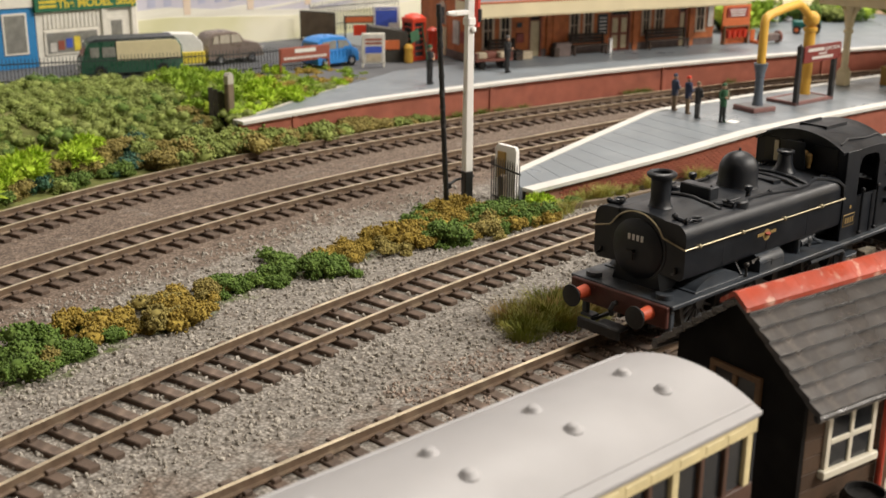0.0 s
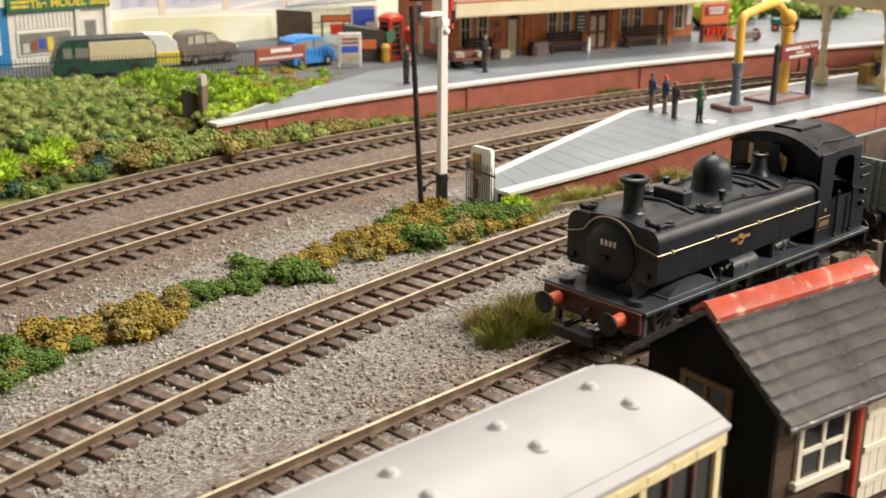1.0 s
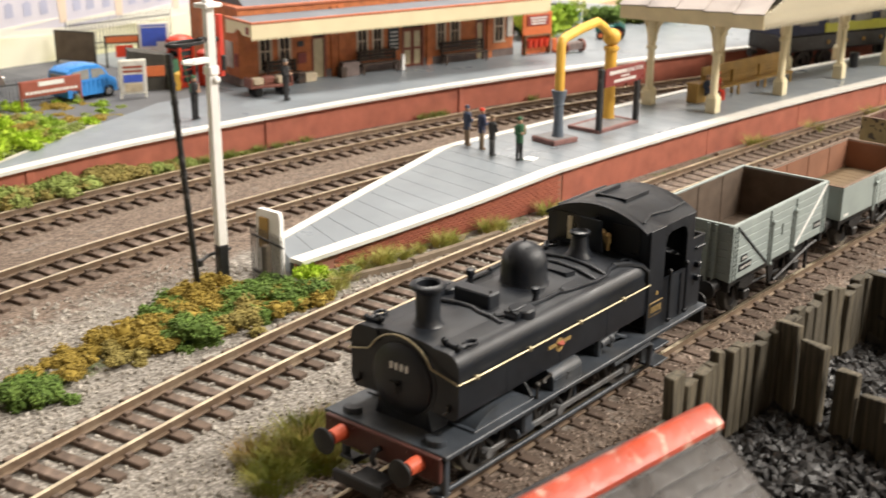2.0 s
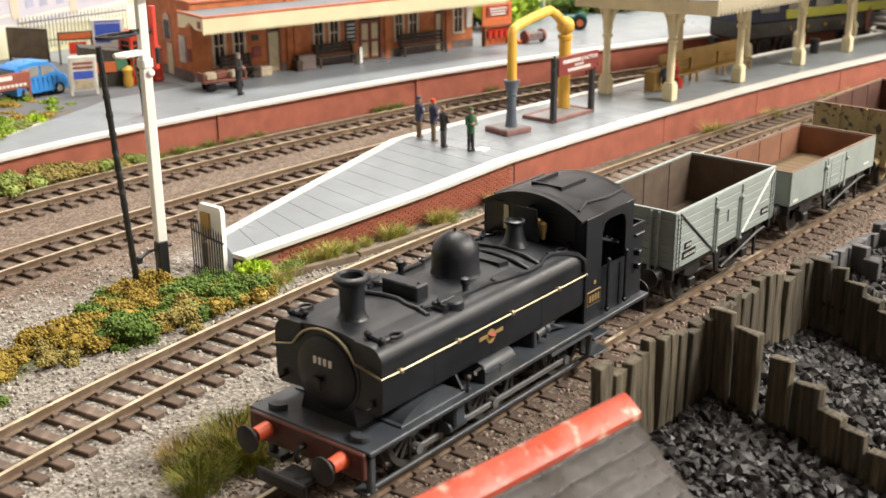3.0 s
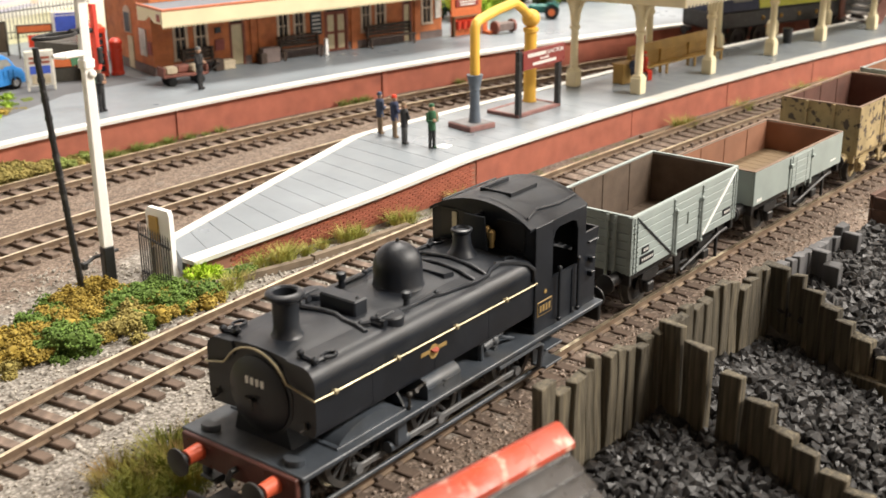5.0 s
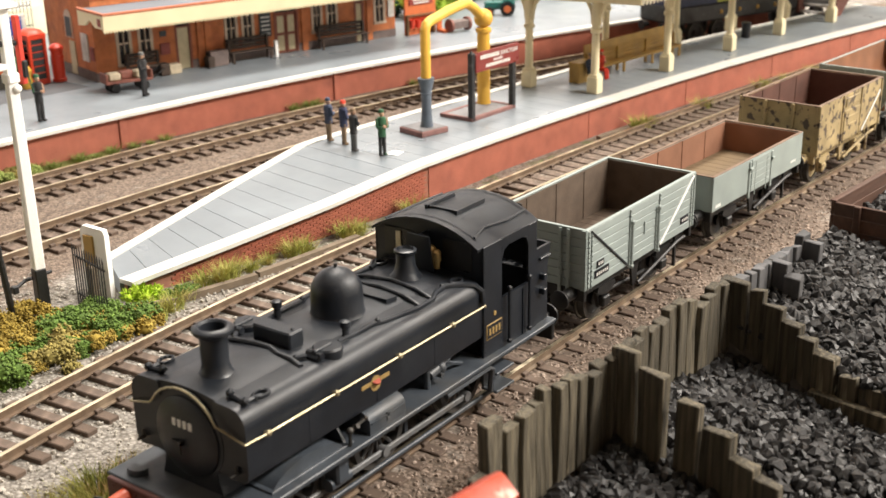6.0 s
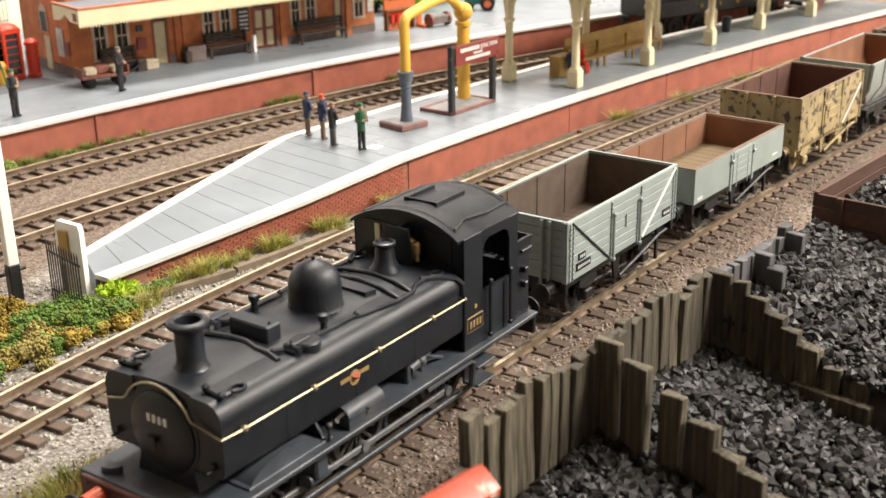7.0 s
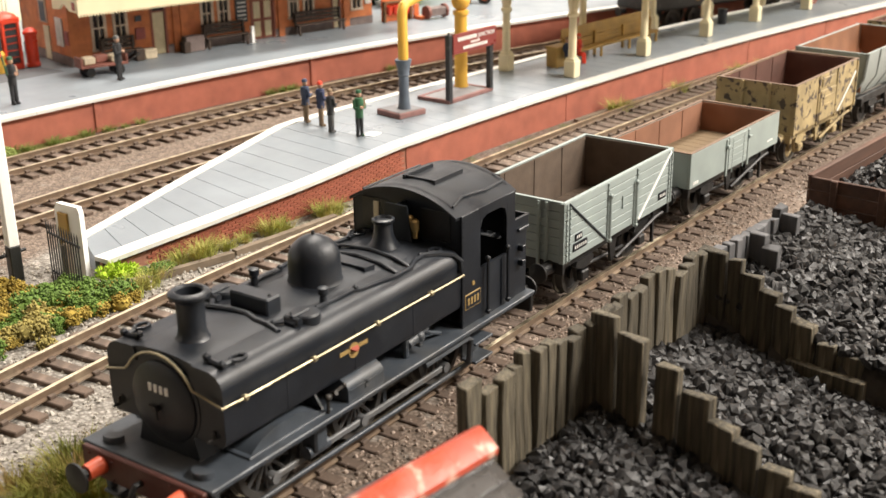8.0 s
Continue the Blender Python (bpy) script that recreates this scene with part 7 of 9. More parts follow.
    add_box(b, -6, L + 4, -29.2, 1, 37.6, 38.6)
    part("canopy_roof", b, M_greyroof, t, "flat grey canopy roof", smooth=None)
    b = bmesh.new()
    add_box(b, -7, L + 5, -30.2, -29.2, 30.8, 38.2, .15)
    f = part("canopy_fascia", b, M_canopy_cream, t, "long cream canopy fascia")
    b = bmesh.new()
    add_box(b, -7.2, L + 5.2, -30.6, -29.0, 38.1, 39.4, .2)
    part("fascia_trim", b, M_redline, f, "terracotta trim line")
    bb = bmesh.new()
    add_prism(bb, [(-.8, 0), (.8, 0), (0, -1.5)], "y", -.4, .4)
    me = mesh_of(bb, "fascia_tooth", M_canopy_cream, None)
    for k in range(126):
        piece("fascia_tooth", me, f, -6.2 + k * 1.6, -29.7, 30.9)
    for xx in (-7, L + 4):
        b = bmesh.new()
        add_prism(b, [(-29.2, 31.6), (-20, 31.6), (-14, 34.8), (-8, 31.2), (0, 30.6), (0, 38.2), (-29.2, 38.2)], "x", xx, xx + 1)
        e = part("canopy_end", b, M_canopy_cream, t, "cream canopy end board with a curved cut")
        b = bmesh.new()
        add_box(b, xx - .3, xx + .1, -27.5, -24, 32.6, 36.4, .1)
        part("end_sign", b, M_red_sign, e)
        b = bmesh.new()
        add_box(b, xx - .3, xx + 1.3, -30, 1, 38.1, 39.4, .2)
        part("end_trim", b, M_redline, e)
    # roof behind the canopy with a brick parapet
    b = bmesh.new()
    add_box(b, -1.2, L + 1.2, -1.2, D + 1.2, H, H + 1.6, .3)
    part("parapet", b, M_redline, t, smooth=None)
    b = bmesh.new()
    add_prism(b, [(0, H + 1.6), (D, H + 1.6), (D / 2, H + 20)], "x", 4, L - 4)
    part("main_roof", b, M_greyroof, t, "grey slate main roof", smooth=None)
    return t


station()
ST = pose(SX * MM, SY * MM, ZP * MM, 0, 0, SA)


def at_station(lx, ly):
    p = ST @ Vector((lx * MM, ly * MM, 0))
    return p.x / MM, p.y / MM


for lx, ll, lab in ((74, 27, "dark wooden platform bench with pale iron ends"), (133, 34, "dark slatted platform bench against the station wall"), (14, 20, "dark bench below the station windows")):
    x, y = at_station(lx, -3.2)
    bench("platform_bench", x, y, SA, ll, lab, True, M_benchdark)
x, y = at_station(-8, -25)
t = thing("luggage_trolley", x, y, ZP, -20, "brown-red luggage trolley loaded with bags", "trolley")
b = bmesh.new()
add_box(b, 0, 24, -5, 5, 4.4, 5.8, .2)
for k in (0, 23):
    add_box(b, k, k + 1, -5, 5, 5.6, 9.6, .2)
part("deck", b, M_trolley, t)
for xx in (4.5, 19.5):
    for yy in (-4.2, 4.2):
        wheel(t, xx, yy, 2.3, 2.2, 8, M_iron, M_iron)
b = bmesh.new()
add_path(b, [(24, -3.6, 5), (31, -3.4, 8.6), (31, 3.4, 8.6), (24, 3.6, 5)], .4, 6)
part("handle", b, M_iron, t)
for k, (bx, by, w, m) in enumerate(((5, -1, 6, M_crate), (12, 1.4, 7, M_trolley), (18, -1, 5, M_crate))):
    b = bmesh.new()
    add_box(b, -w / 2, w / 2, -2.6, 2.6, 0, 3.8, .6)
    px, py = x + (bx * math.cos(radians(-20)) + by * .34), y + (bx * math.sin(radians(-20)) + by)
    lone("travel_bag", b, m, px, py, ZP + 5.8, -20 + 8 * k, "small travel bag lying on the luggage trolley", "bag", "luggage")
for lx, ly, w, h, m, lab in ((40, -6, 7, 5, M_crate, "pale wooden crate beside the station door"), (33.5, -7, 5, 6.4, M_benchdark, "dark trunk standing on the platform"), (67, -5, 11, 8.5, M_brick_dk, "grey box planter by the brick pier"), (61.5, -6, 4, 6, M_benchdark, "dark milk churn crate on the platform")):
    b = bmesh.new()
    add_box(b, -w / 2, w / 2, -2.6, 2.6, 0, h, .35)
    add_box(b, -w / 2 - .2, w / 2 + .2, -2.8, 2.8, h * .72, h * .82, .1)
    xx, yy = at_station(lx, ly)
    lone("crate", b, m, xx, yy, ZP, SA, lab, "crate", "crates")
# white post near the bench end
xx, yy = at_station(103, -7)
b = bmesh.new()
add_box(b, -1, 1, -1, 1, 0, 9.6, .25)
lone("white_bollard", b, M_whitepost, xx, yy, ZP, SA, "short white post by the bench end", "post")


def fire_bucket_stand():
    x, y = at_station(196, -6)
    t = thing("fire_bucket_stand", x, y, ZP, SA, "orange fire point board with red buckets and a sign", "fire point")
    b = bmesh.new()
    add_box(b, 0, 24, 1, 2.2, 0, 26, .2)
    part("back_board", b, M_orange, t, "orange board")
    b = bmesh.new()
    add_box(b, 3, 21, .2, 1, 18, 24.5, .15)
    s = part("sign", b, M_red_sign, t)
    for k in range(3):
        b = bmesh.new()
        add_box(b, 5 + k * .6, 19 - k * .6, -.1, .3, 22.4 - k * 1.8, 23.2 - k * 1.8)
        part("text_bar", b, M_letter, s)
    b = bmesh.new()
    add_box(b, 0, 21, -1.6, .4, 11.4, 12.4, .1)
    for xx in (0, 20):
        add_box(b, xx, xx + 1.2, -1.6, .6, 0, 12.4, .1)
    part("rail", b, M_brownframe, t)
    for k in range(4):
        b = bmesh.new()
        add_lathe(b, [(1.3, 4.4), (2.1, 9.4), (2.2, 9.7), (1.9, 9.5), (1.1, 5), (.1, 4.9)], (3.4 + k * 4.6, -1.6, 0), 14)
        part("bucket", b, M_postred, t, "red fire bucket")
    b = bmesh.new()
    add_box(b, 22.5, 26.5, -9, -1, 0, 2, .2)
    add_box(b, 22.5, 26.5, -2, -1, 0, 9, .2)
    part("side_frame", b, M_orange, t)
    return t


fire_bucket_stand()
x, y = at_station(222, -16)
t = thing("hand_barrow", x, y, ZP, -15, "small dark barrow with round red ends", "barrow")
b = bmesh.new()
add_box(b, 0, 14, -3, 3, 2, 7, .4)
part("body", b, M_brick_dk, t)
for xx in (0, 14):
    b = bmesh.new()
    add_tube(b, (xx - .8, 0, 4.4), (xx + .8, 0, 4.4), 4.2, n=20)
    part("wheel", b, M_trolley, t)


def phone_box(x, y, rz):
    t = thing("telephone_box", x, y, ZP, rz, "bright red telephone box beside the station building", "telephone box")
    b = bmesh.new()
    for sx in (-1, 1):
        for sy in (-1, 1):
            add_box(b, sx * 5 - .9, sx * 5 + .9, sy * 5 - .9, sy * 5 + .9, 0, 29, .15)
    add_box(b, -5.6, 5.6, -5.6, 5.6, 0, 3.2, .2)
    add_box(b, -6.2, 6.2, -6.2, 6.2, 27, 30.4, .4)
    part("frame", b, M_postred, t)
    b = bmesh.new()
    add_lathe(b, [(7.4, 30.2), (6.2, 31.8), (3.2, 32.9), (.3, 33.2)], (0, 0, 0), 20)
    part("dome", b, M_postred, t)
    for k, (sx, sy) in enumerate(((0, -1), (-1, 0), (1, 0), (0, 1))):
        b = bmesh.new()
        for r in range(5):
            z = 7 + r * 4.2
            if sx:
                add_box(b, sx * 5.2 - .25, sx * 5.2 + .25, -4.2, 4.2, z - .3, z + .3)
            else:
                add_box(b, -4.2, 4.2, sy * 5.2 - .25, sy * 5.2 + .25, z - .3, z + .3)
        part("glazing_grid", b, M_postred, t)
        b = bmesh.new()
        if sx:
            add_box(b, sx * 4.9 - .1, sx * 4.9 + .1, -4.2, 4.2, 3.2, 27)
        else:
            add_box(b, -4.2, 4.2, sy * 4.9 - .1, sy * 4.9 + .1, 3.2, 27)
        part("pane", b, M_glass, t)
    return t


phone_box(161, 363, 0).scale = (.9, .9, .86)
b = bmesh.new()
add_lathe(b, [(3.6, 0), (3.6, 1.4), (3.1, 1.8), (3.1, 16), (3.7, 16.6), (3.6, 17.8), (2.0, 19.4), (.2, 19.9)], (0, 0, 0), 22)
add_box(b, -1.7, 1.7, -3.4, -2.9, 12.6, 13.6)
lone("pillar_box", b, M_postred, 172, 358, ZP, 0, "round red pillar post box by the station", "post box")


# ---- embankment, car park, shops and backscene ----
M_earth = material("green_flocked_earth", (0.15, 0.165, 0.04), 0.95, vary=0.4, scale=200, second=(0.2, 0.17, 0.07), second_at=0.66, bump=0.6)
M_tarmac = material("dark_tarmac", (0.08, 0.084, 0.092), 0.8, vary=0.25, scale=100)
M_sky = material("painted_backscene_sky", (0.72, 0.73, 0.8), 0.8, vary=0.12, scale=6, second=(0.8, 0.8, 0.82), second_scale=7, bump=0)
M_field = material("painted_backscene_field", (0.66, 0.655, 0.38), 0.8, vary=0.12, scale=10, bump=0, second=(0.8, 0.78, 0.62), second_scale=12)
M_fieldfar = material("painted_backscene_mist", (0.78, 0.77, 0.68), 0.8, vary=0.1, scale=14, bump=0)
M_painthouse = material("painted_backscene_brick", (0.6, 0.59, 0.68), 0.8, vary=0.16, scale=25, bump=0, second=(0.7, 0.68, 0.72), second_scale=30)
M_paintwindow = material("painted_backscene_window", (0.46, 0.48, 0.62), 0.8, vary=0.15, scale=40, bump=0)
M_painttrim = material("painted_backscene_cream", (0.76, 0.63, 0.5), 0.8, vary=0.12, scale=25, bump=0)
M_paintroof = material("painted_backscene_slate", (0.5, 0.49, 0.57), 0.8, vary=0.15, scale=25, bump=0)
M_shopgreen = material("shop_sign_green", (0.02, 0.16, 0.08), 0.5, vary=0.15)
M_shopblue = material("shop_blue_paint", (0.03, 0.24, 0.55), 0.45, vary=0.12)
M_shopyellow = material("shop_sign_yellow", (0.75, 0.6, 0.06), 0.6)
M_shopwhite = material("shop_white_paint", (0.82, 0.8, 0.72), 0.5, vary=0.12)
M_vangreen = material("van_green", (0.015, 0.075, 0.045), 0.3, vary=0.1)
M_vancream = material("van_cream", (0.72, 0.64, 0.42), 0.35, vary=0.08)
M_tyre = material("black_tyre", (0.015, 0.015, 0.015), 0.8)
M_taupe = material("taupe_car_paint", (0.17, 0.135, 0.115), 0.32, vary=0.1)
M_blue = material("bright_blue_van_paint", (0.03, 0.22, 0.6), 0.32, vary=0.1)
M_cartwhite = material("white_yellow_cart", (0.72, 0.72, 0.7), 0.4, vary=0.1)
M_carglass = material("car_window", (0.26, 0.26, 0.24), 0.12, bump=0)
M_paleglass = material("pale_car_window", (0.5, 0.46, 0.38), 0.2, vary=0.15, bump=0)
M_chrome = material("chrome", (0.6, 0.6, 0.6), 0.2, 1.0)
M_railing_dk = material("dark_railing_paint", (0.035, 0.042, 0.05), 0.5, vary=0.2)
M_hoard = material("dark_hoarding_wood", (0.05, 0.045, 0.035), 0.7, vary=0.3)
M_posterblue = material("poster_blue", (0.05, 0.1, 0.5), 0.6, vary=0.2)
M_purple = material("poster_purple", (0.09, 0.06, 0.16), 0.6, vary=0.3)
M_teal = material("teal_tractor_paint", (0.015, 0.15, 0.13), 0.4, vary=0.15)
M_bannerred = material("dull_red_banner", (0.3, 0.08, 0.05), 0.6, vary=0.15)


def fence_y(x):
    return 404 - .42 * x if x < 44 else 385.5 - .15 * (x - 44)


def bank_height(x, y):
    y0, y1 = D_LINE(x) + 17, fence_y(x)
    k = min(max((y - y0) / max(y1 - y0, 1), 0), 1)
    k2 = min(k * 1.9, 1)
    k2 = k2 * k2 * (3 - 2 * k2)
    return -4.4 + 15.6 * k2 + 1.2 * noise.noise((x * .03, y * .03, 5)) * min(k * 6, 1) * (1 if k < .97 else 0)


def build_bank():
    bm = bmesh.new()
    rows = []
    for i in range(56):
        x = -420 + 10 * i
        y0, y1 = D_LINE(x) + 17, fence_y(x)
        if x > -22:
            y1 = max(y0 + 4, min(y1, far_edge(x) + 3.5 + (x + 20) * .42)) if x < 0 else y1
        rows.append([bm.verts.new((x, y0 + (y1 - y0) * j / 16, bank_height(x, y0 + (y1 - y0) * j / 16) if x < -20 else min(bank_height(x, y0 + (y1 - y0) * j / 16), -1.5 if y0 + (y1 - y0) * j / 16 < far_edge(x) + 6 + (x + 20) * .42 else 11.6))) for j in range(17)])
    for a, c in zip(rows, rows[1:]):
        for j in range(16):
            bm.faces.new((a[j], c[j], c[j + 1], a[j + 1]))
    lone("embankment", bm, M_earth, kind="structure", label="grassy green embankment behind the main line", category="ground", smooth=80)
    bm = bmesh.new()
    line = [(-700, fence_y(-700))] + [(-420 + 20 * i, fence_y(-420 + 20 * i)) for i in range(28)]
    ribbon(bm, line, [(x, 520) for x, y in line], lambda x: ZP - .15, 14)
    lone("car_park", bm, M_tarmac, kind="structure", label="dark tarmac car park behind the railings", category="road", smooth=None)


build_bank()


def backscene():
    t = thing("backscene", 0, 487, -12, 0, "painted backscene board with pale houses and a field", "backscene")
    b = bmesh.new()
    add_box(b, -900, 1500, 0, 8, 0, 330)
    part("sky_board", b, M_sky, t, "pale lilac painted sky", smooth=None)
    b = bmesh.new()
    pts = [(-900 + 60 * i, 42 + 3.5 * math.sin(i * 1.3)) for i in range(41)]
    add_prism(b, [(-900, 0)] + pts + [(1500, 0)], "y", -.8, -.1)
    part("painted_field", b, M_field, t, "yellow-green painted field", smooth=None)
    b = bmesh.new()
    add_prism(b, [(-900, 30)] + [(x, z + 5 + 1.5 * math.sin(x * .031)) for x, z in pts] + [(1500, 30)], "y", -.4, -.05)
    part("painted_haze", b, M_fieldfar, t, "paler far edge of the painted field", smooth=None)
    rnd = random.Random(21)
    x = -420
    while x < 1100:
        w = rnd.uniform(40, 50)
        h = rnd.uniform(74, 88)
        b = bmesh.new()
        add_prism(b, [(x, 42), (x + w - 1, 42 + rnd.uniform(-2, 2)), (x + w - 1, h), (x + w * .5, h + rnd.uniform(2, 7)), (x, h)], "y", -.3, -.02)
        hs = part("painted_house", b, M_painthouse, t, "pale lilac painted terrace house", smooth=None)
        b = bmesh.new()
        add_prism(b, [(x - 1, h), (x + w * .5, h + 5), (x + w, h), (x + w - 5, h + 14), (x + 4, h + 14)], "y", -.42, -.03)
        part("painted_roof", b, M_paintroof, hs, smooth=None)
        for z0 in (52, 67):
            for k in range(3):
                b = bmesh.new()
                a = x + 8 + k * w * .25 + rnd.uniform(-1, 1)
                add_prism(b, [(a, z0), (a + 5.4, z0 + .6), (a + 5.2, z0 + 8), (a + 2.6, z0 + 9.2), (a - .2, z0 + 7.6)], "y", -.5, -.2)
                part("painted_window", b, M_paintwindow, hs, smooth=None)
        b = bmesh.new()
        add_prism(b, [(x - 2.2, 46), (x + 2.4, 46), (x + 3.4, h + 2), (x - 4.6, h + 4)], "y", -.6, -.2)
        part("painted_pillar", b, M_painttrim, hs, "cream-orange painted pillar", smooth=None)
        b = bmesh.new()
        add_prism(b, [(x + 2, 44), (x + w - 3, 46 + rnd.uniform(0, 3)), (x + w - 3, 49.5), (x + 2, 46.5)], "y", -.55, -.2)
        part("painted_wall", b, M_fieldfar, hs, "pale painted garden wall", smooth=None)
        x += w
    return t


backscene()


def car_wheels(t, xs, y, r=3.9, w=1.6):
    for xx in xs:
        for s in (-1, 1):
            b = bmesh.new()
            add_tube(b, (xx, s * y - w / 2, r), (xx, s * y + w / 2, r), r, n=20)
            wh = part("wheel", b, M_tyre, t)
            b = bmesh.new()
            add_tube(b, (xx, s * y - w / 2 - .2, r), (xx, s * y + w / 2 + .2, r), r * .55, n=16)
            part("hubcap", b, M_chrome, wh)


def rounded_body(b, profile, w, taper=.9):
    """A car body from its side outline (x, z), narrowed towards the top."""
    n = len(profile)
    zs = [p[1] for p in profile]
    z0, z1 = min(zs), max(zs)
    rings = []
    for s in (-1, -.94, .94, 1):
        ring = []
        for x, z in profile:
            k = 1 - (1 - taper) * max(0, (z - z0) / (z1 - z0) - .45) / .55
            inset = .985 if abs(s) == 1 else 1
            ring.append(b.verts.new((x * inset, s * w / 2 * k, z0 + (z - z0) * (inset if abs(s) == 1 else 1))))
        rings.append(ring)
    fs = [b.faces.new(rings[0]), b.faces.new(list(reversed(rings[-1])))]
    for a, c in zip(rings, rings[1:]):
        fs += [b.faces.new((a[i], a[(i + 1) % n], c[(i + 1) % n], c[i])) for i in range(n)]
    bmesh.ops.recalc_face_normals(b, faces=fs)


def delivery_van(x, y, rz):
    t = thing("delivery_van", x, y, ZP - .15, rz, "dark green and cream delivery van parked behind the railings", "van", "parked vehicles")
    b = bmesh.new()
    rounded_body(b, [(0, 3), (.4, 11), (2, 13), (5, 20.6), (9, 22), (58, 22.6), (63, 21.6), (65, 18), (65.4, 3)], 23, .86)
    part("body", b, M_vangreen, t, "dark green van body")
    b = bmesh.new()
    for s in (-1, 1):
        add_prism(b, [(23, 10.2), (63.6, 10.2), (64, 17.6), (61.4, 21.4), (58, 22), (23, 21.8)], "y", min(s * 10.2, s * 11.75), max(s * 10.2, s * 11.75))
    part("cream_panel", b, M_vancream, t, "cream side panel")
    b = bmesh.new()
    add_prism(b, [(6, 21.6), (58, 22.2), (62, 21.6), (60, 23.6), (10, 23.4)], "y", -9.9, 9.9)
    part("roof", b, M_railing_dk, t, "dark grey van roof")
    for s in (-1, 1):
        b = bmesh.new()
        for k in range(11):
            xx = 31 + k * 2.6
            zz = 15.4 + 2.0 * math.sin(math.pi * k / 10)
            add_box(b, xx, xx + 1.7, s * 11.4 - .15, s * 11.4 + .15, zz, zz + 1.3)
        add_box(b, 38, 49, s * 11.4 - .15, s * 11.4 + .15, 13, 14.2)
        part("lettering_bar", b, M_bannerred, t, "curved line of red bars")
        for x0, x1 in ((6.4, 12), (14, 22.4)):
            b = bmesh.new()
            add_box(b, x0, x1, s * 11.2 - .2, s * 11.2 + .2, 12.6, 18.6, .1)
            part("side_window", b, M_carglass, t)
    b = bmesh.new()
    add_prism(b, [(2.0, 13.2), (4.8, 20), (4.4, 20.1), (1.6, 13.3)], "y", -9.4, 9.4)
    part("windscreen", b, M_carglass, t)
    b = bmesh.new()
    add_box(b, -1, .2, -11, 11, 3, 4.6, .3)
    part("bumper", b, M_chrome, t)
    for s in (-1, 1):
        b = bmesh.new()
        add_tube(b, (-.5, s * 8, 8), (.6, s * 8, 8), 1.5, n=14)
        part("headlamp", b, M_chrome, t)
    car_wheels(t, (12, 52), 10.8)
    return t


delivery_van(-25, 436, -20).scale = (.87, .87, .92)


def saloon(x, y, rz):
    t = thing("saloon_car", x, y, ZP - .15, rz, "taupe rounded old saloon car parked on the tarmac", "car", "parked vehicles")
    b = bmesh.new()
    rounded_body(b, [(0, 4), (-.2, 9), (.6, 13), (2, 17), (4.4, 19.8), (8, 20.8), (20, 21), (26, 20.4), (28.6, 18.8), (31.4, 14.6), (37, 13.8), (43, 12.8), (46, 10.6), (47.4, 6.4), (47.4, 4)], 20, .84)
    part("body", b, M_taupe, t, "taupe car body")
    for s in (-1, 1):
        for pts in ([(4, 14), (9, 14), (9, 19), (5.6, 18.6)], [(10.4, 14), (18.6, 14), (18.6, 19.2), (10.4, 19.2)], [(20, 14), (29.4, 14.2), (26.6, 19), (20, 19.2)]):
            b = bmesh.new()
            add_prism(b, pts, "y", s * 9.1 - .7, s * 9.1 + .7)
            part("side_window", b, M_paleglass, t, "pale side window")
        b = bmesh.new()
        add_tube(b, (46.6, s * 6.8, 8.4), (48, s * 6.8, 8.4), 1.5, n=14)
        part("headlamp", b, M_chrome, t)
    b = bmesh.new()
    add_prism(b, [(28.2, 18.6), (31, 14.4), (31.8, 14.7), (29, 18.9)], "y", -7.4, 7.4)
    part("windscreen", b, M_carglass, t)
    for xx in (-.8, 47.6):
        b = bmesh.new()
        add_box(b, xx, xx + 1.2, -9.6, 9.6, 4, 5.6, .3)
        part("bumper", b, M_chrome, t)
    car_wheels(t, (10, 37), 9.2, 3.6)
    return t


saloon(50, 429, -4).scale = (.78, .9, .92)


def blue_van(x, y, rz):
    t = thing("blue_van", x, y, ZP - .15, rz, "small bright blue van with ribbed sides and windows", "van", "parked vehicles")
    b = bmesh.new()
    rounded_body(b, [(4, 3), (3.6, 11), (5, 17.4), (8, 19.6), (18, 20.4), (27, 19.6), (30.6, 17), (33.4, 12.4), (37, 10.8), (38.6, 8), (38.8, 3)], 19, .82)
    part("body", b, M_blue, t, "bright blue van body")
    for s in (-1, 1):
        b = bmesh.new()
        add_prism(b, [(21, 12.4), (31.6, 12.4), (28.6, 17.2), (21, 17.8)], "y", s * 8.4 - .6, s * 8.4 + .6)
        part("side_window", b, M_carglass, t)
        b = bmesh.new()
        add_prism(b, [(7, 12.4), (19.4, 12.4), (19.4, 17.9), (8.4, 17.2)], "y", s * 8.4 - .6, s * 8.4 + .6)
        part("side_window", b, M_carglass, t)
        for k in range(9):
            b = bmesh.new()
            add_box(b, 5.4 + k * 3.2, 6.6 + k * 3.2, s * 9.3 - .35, s * 9.3 + .35, 4, 11.4, .2)
            part("body_rib", b, M_blue, t)
        b = bmesh.new()
        add_tube(b, (36.8, s * 6, 7.6), (38.4, s * 6, 7.6), 1.5, n=14)
        part("headlamp", b, M_chrome, t)
    b = bmesh.new()
    add_prism(b, [(29.6, 17.8), (33, 12.6), (33.6, 12.8), (30.2, 18.1)], "y", -7, 7)
    part("windscreen", b, M_carglass, t)
    b = bmesh.new()
    add_box(b, 3.6, 4.3, -6, 6, 12, 16)
    part("rear_window", b, M_carglass, t)
    car_wheels(t, (10, 32), 8.8, 3.5)
    return t


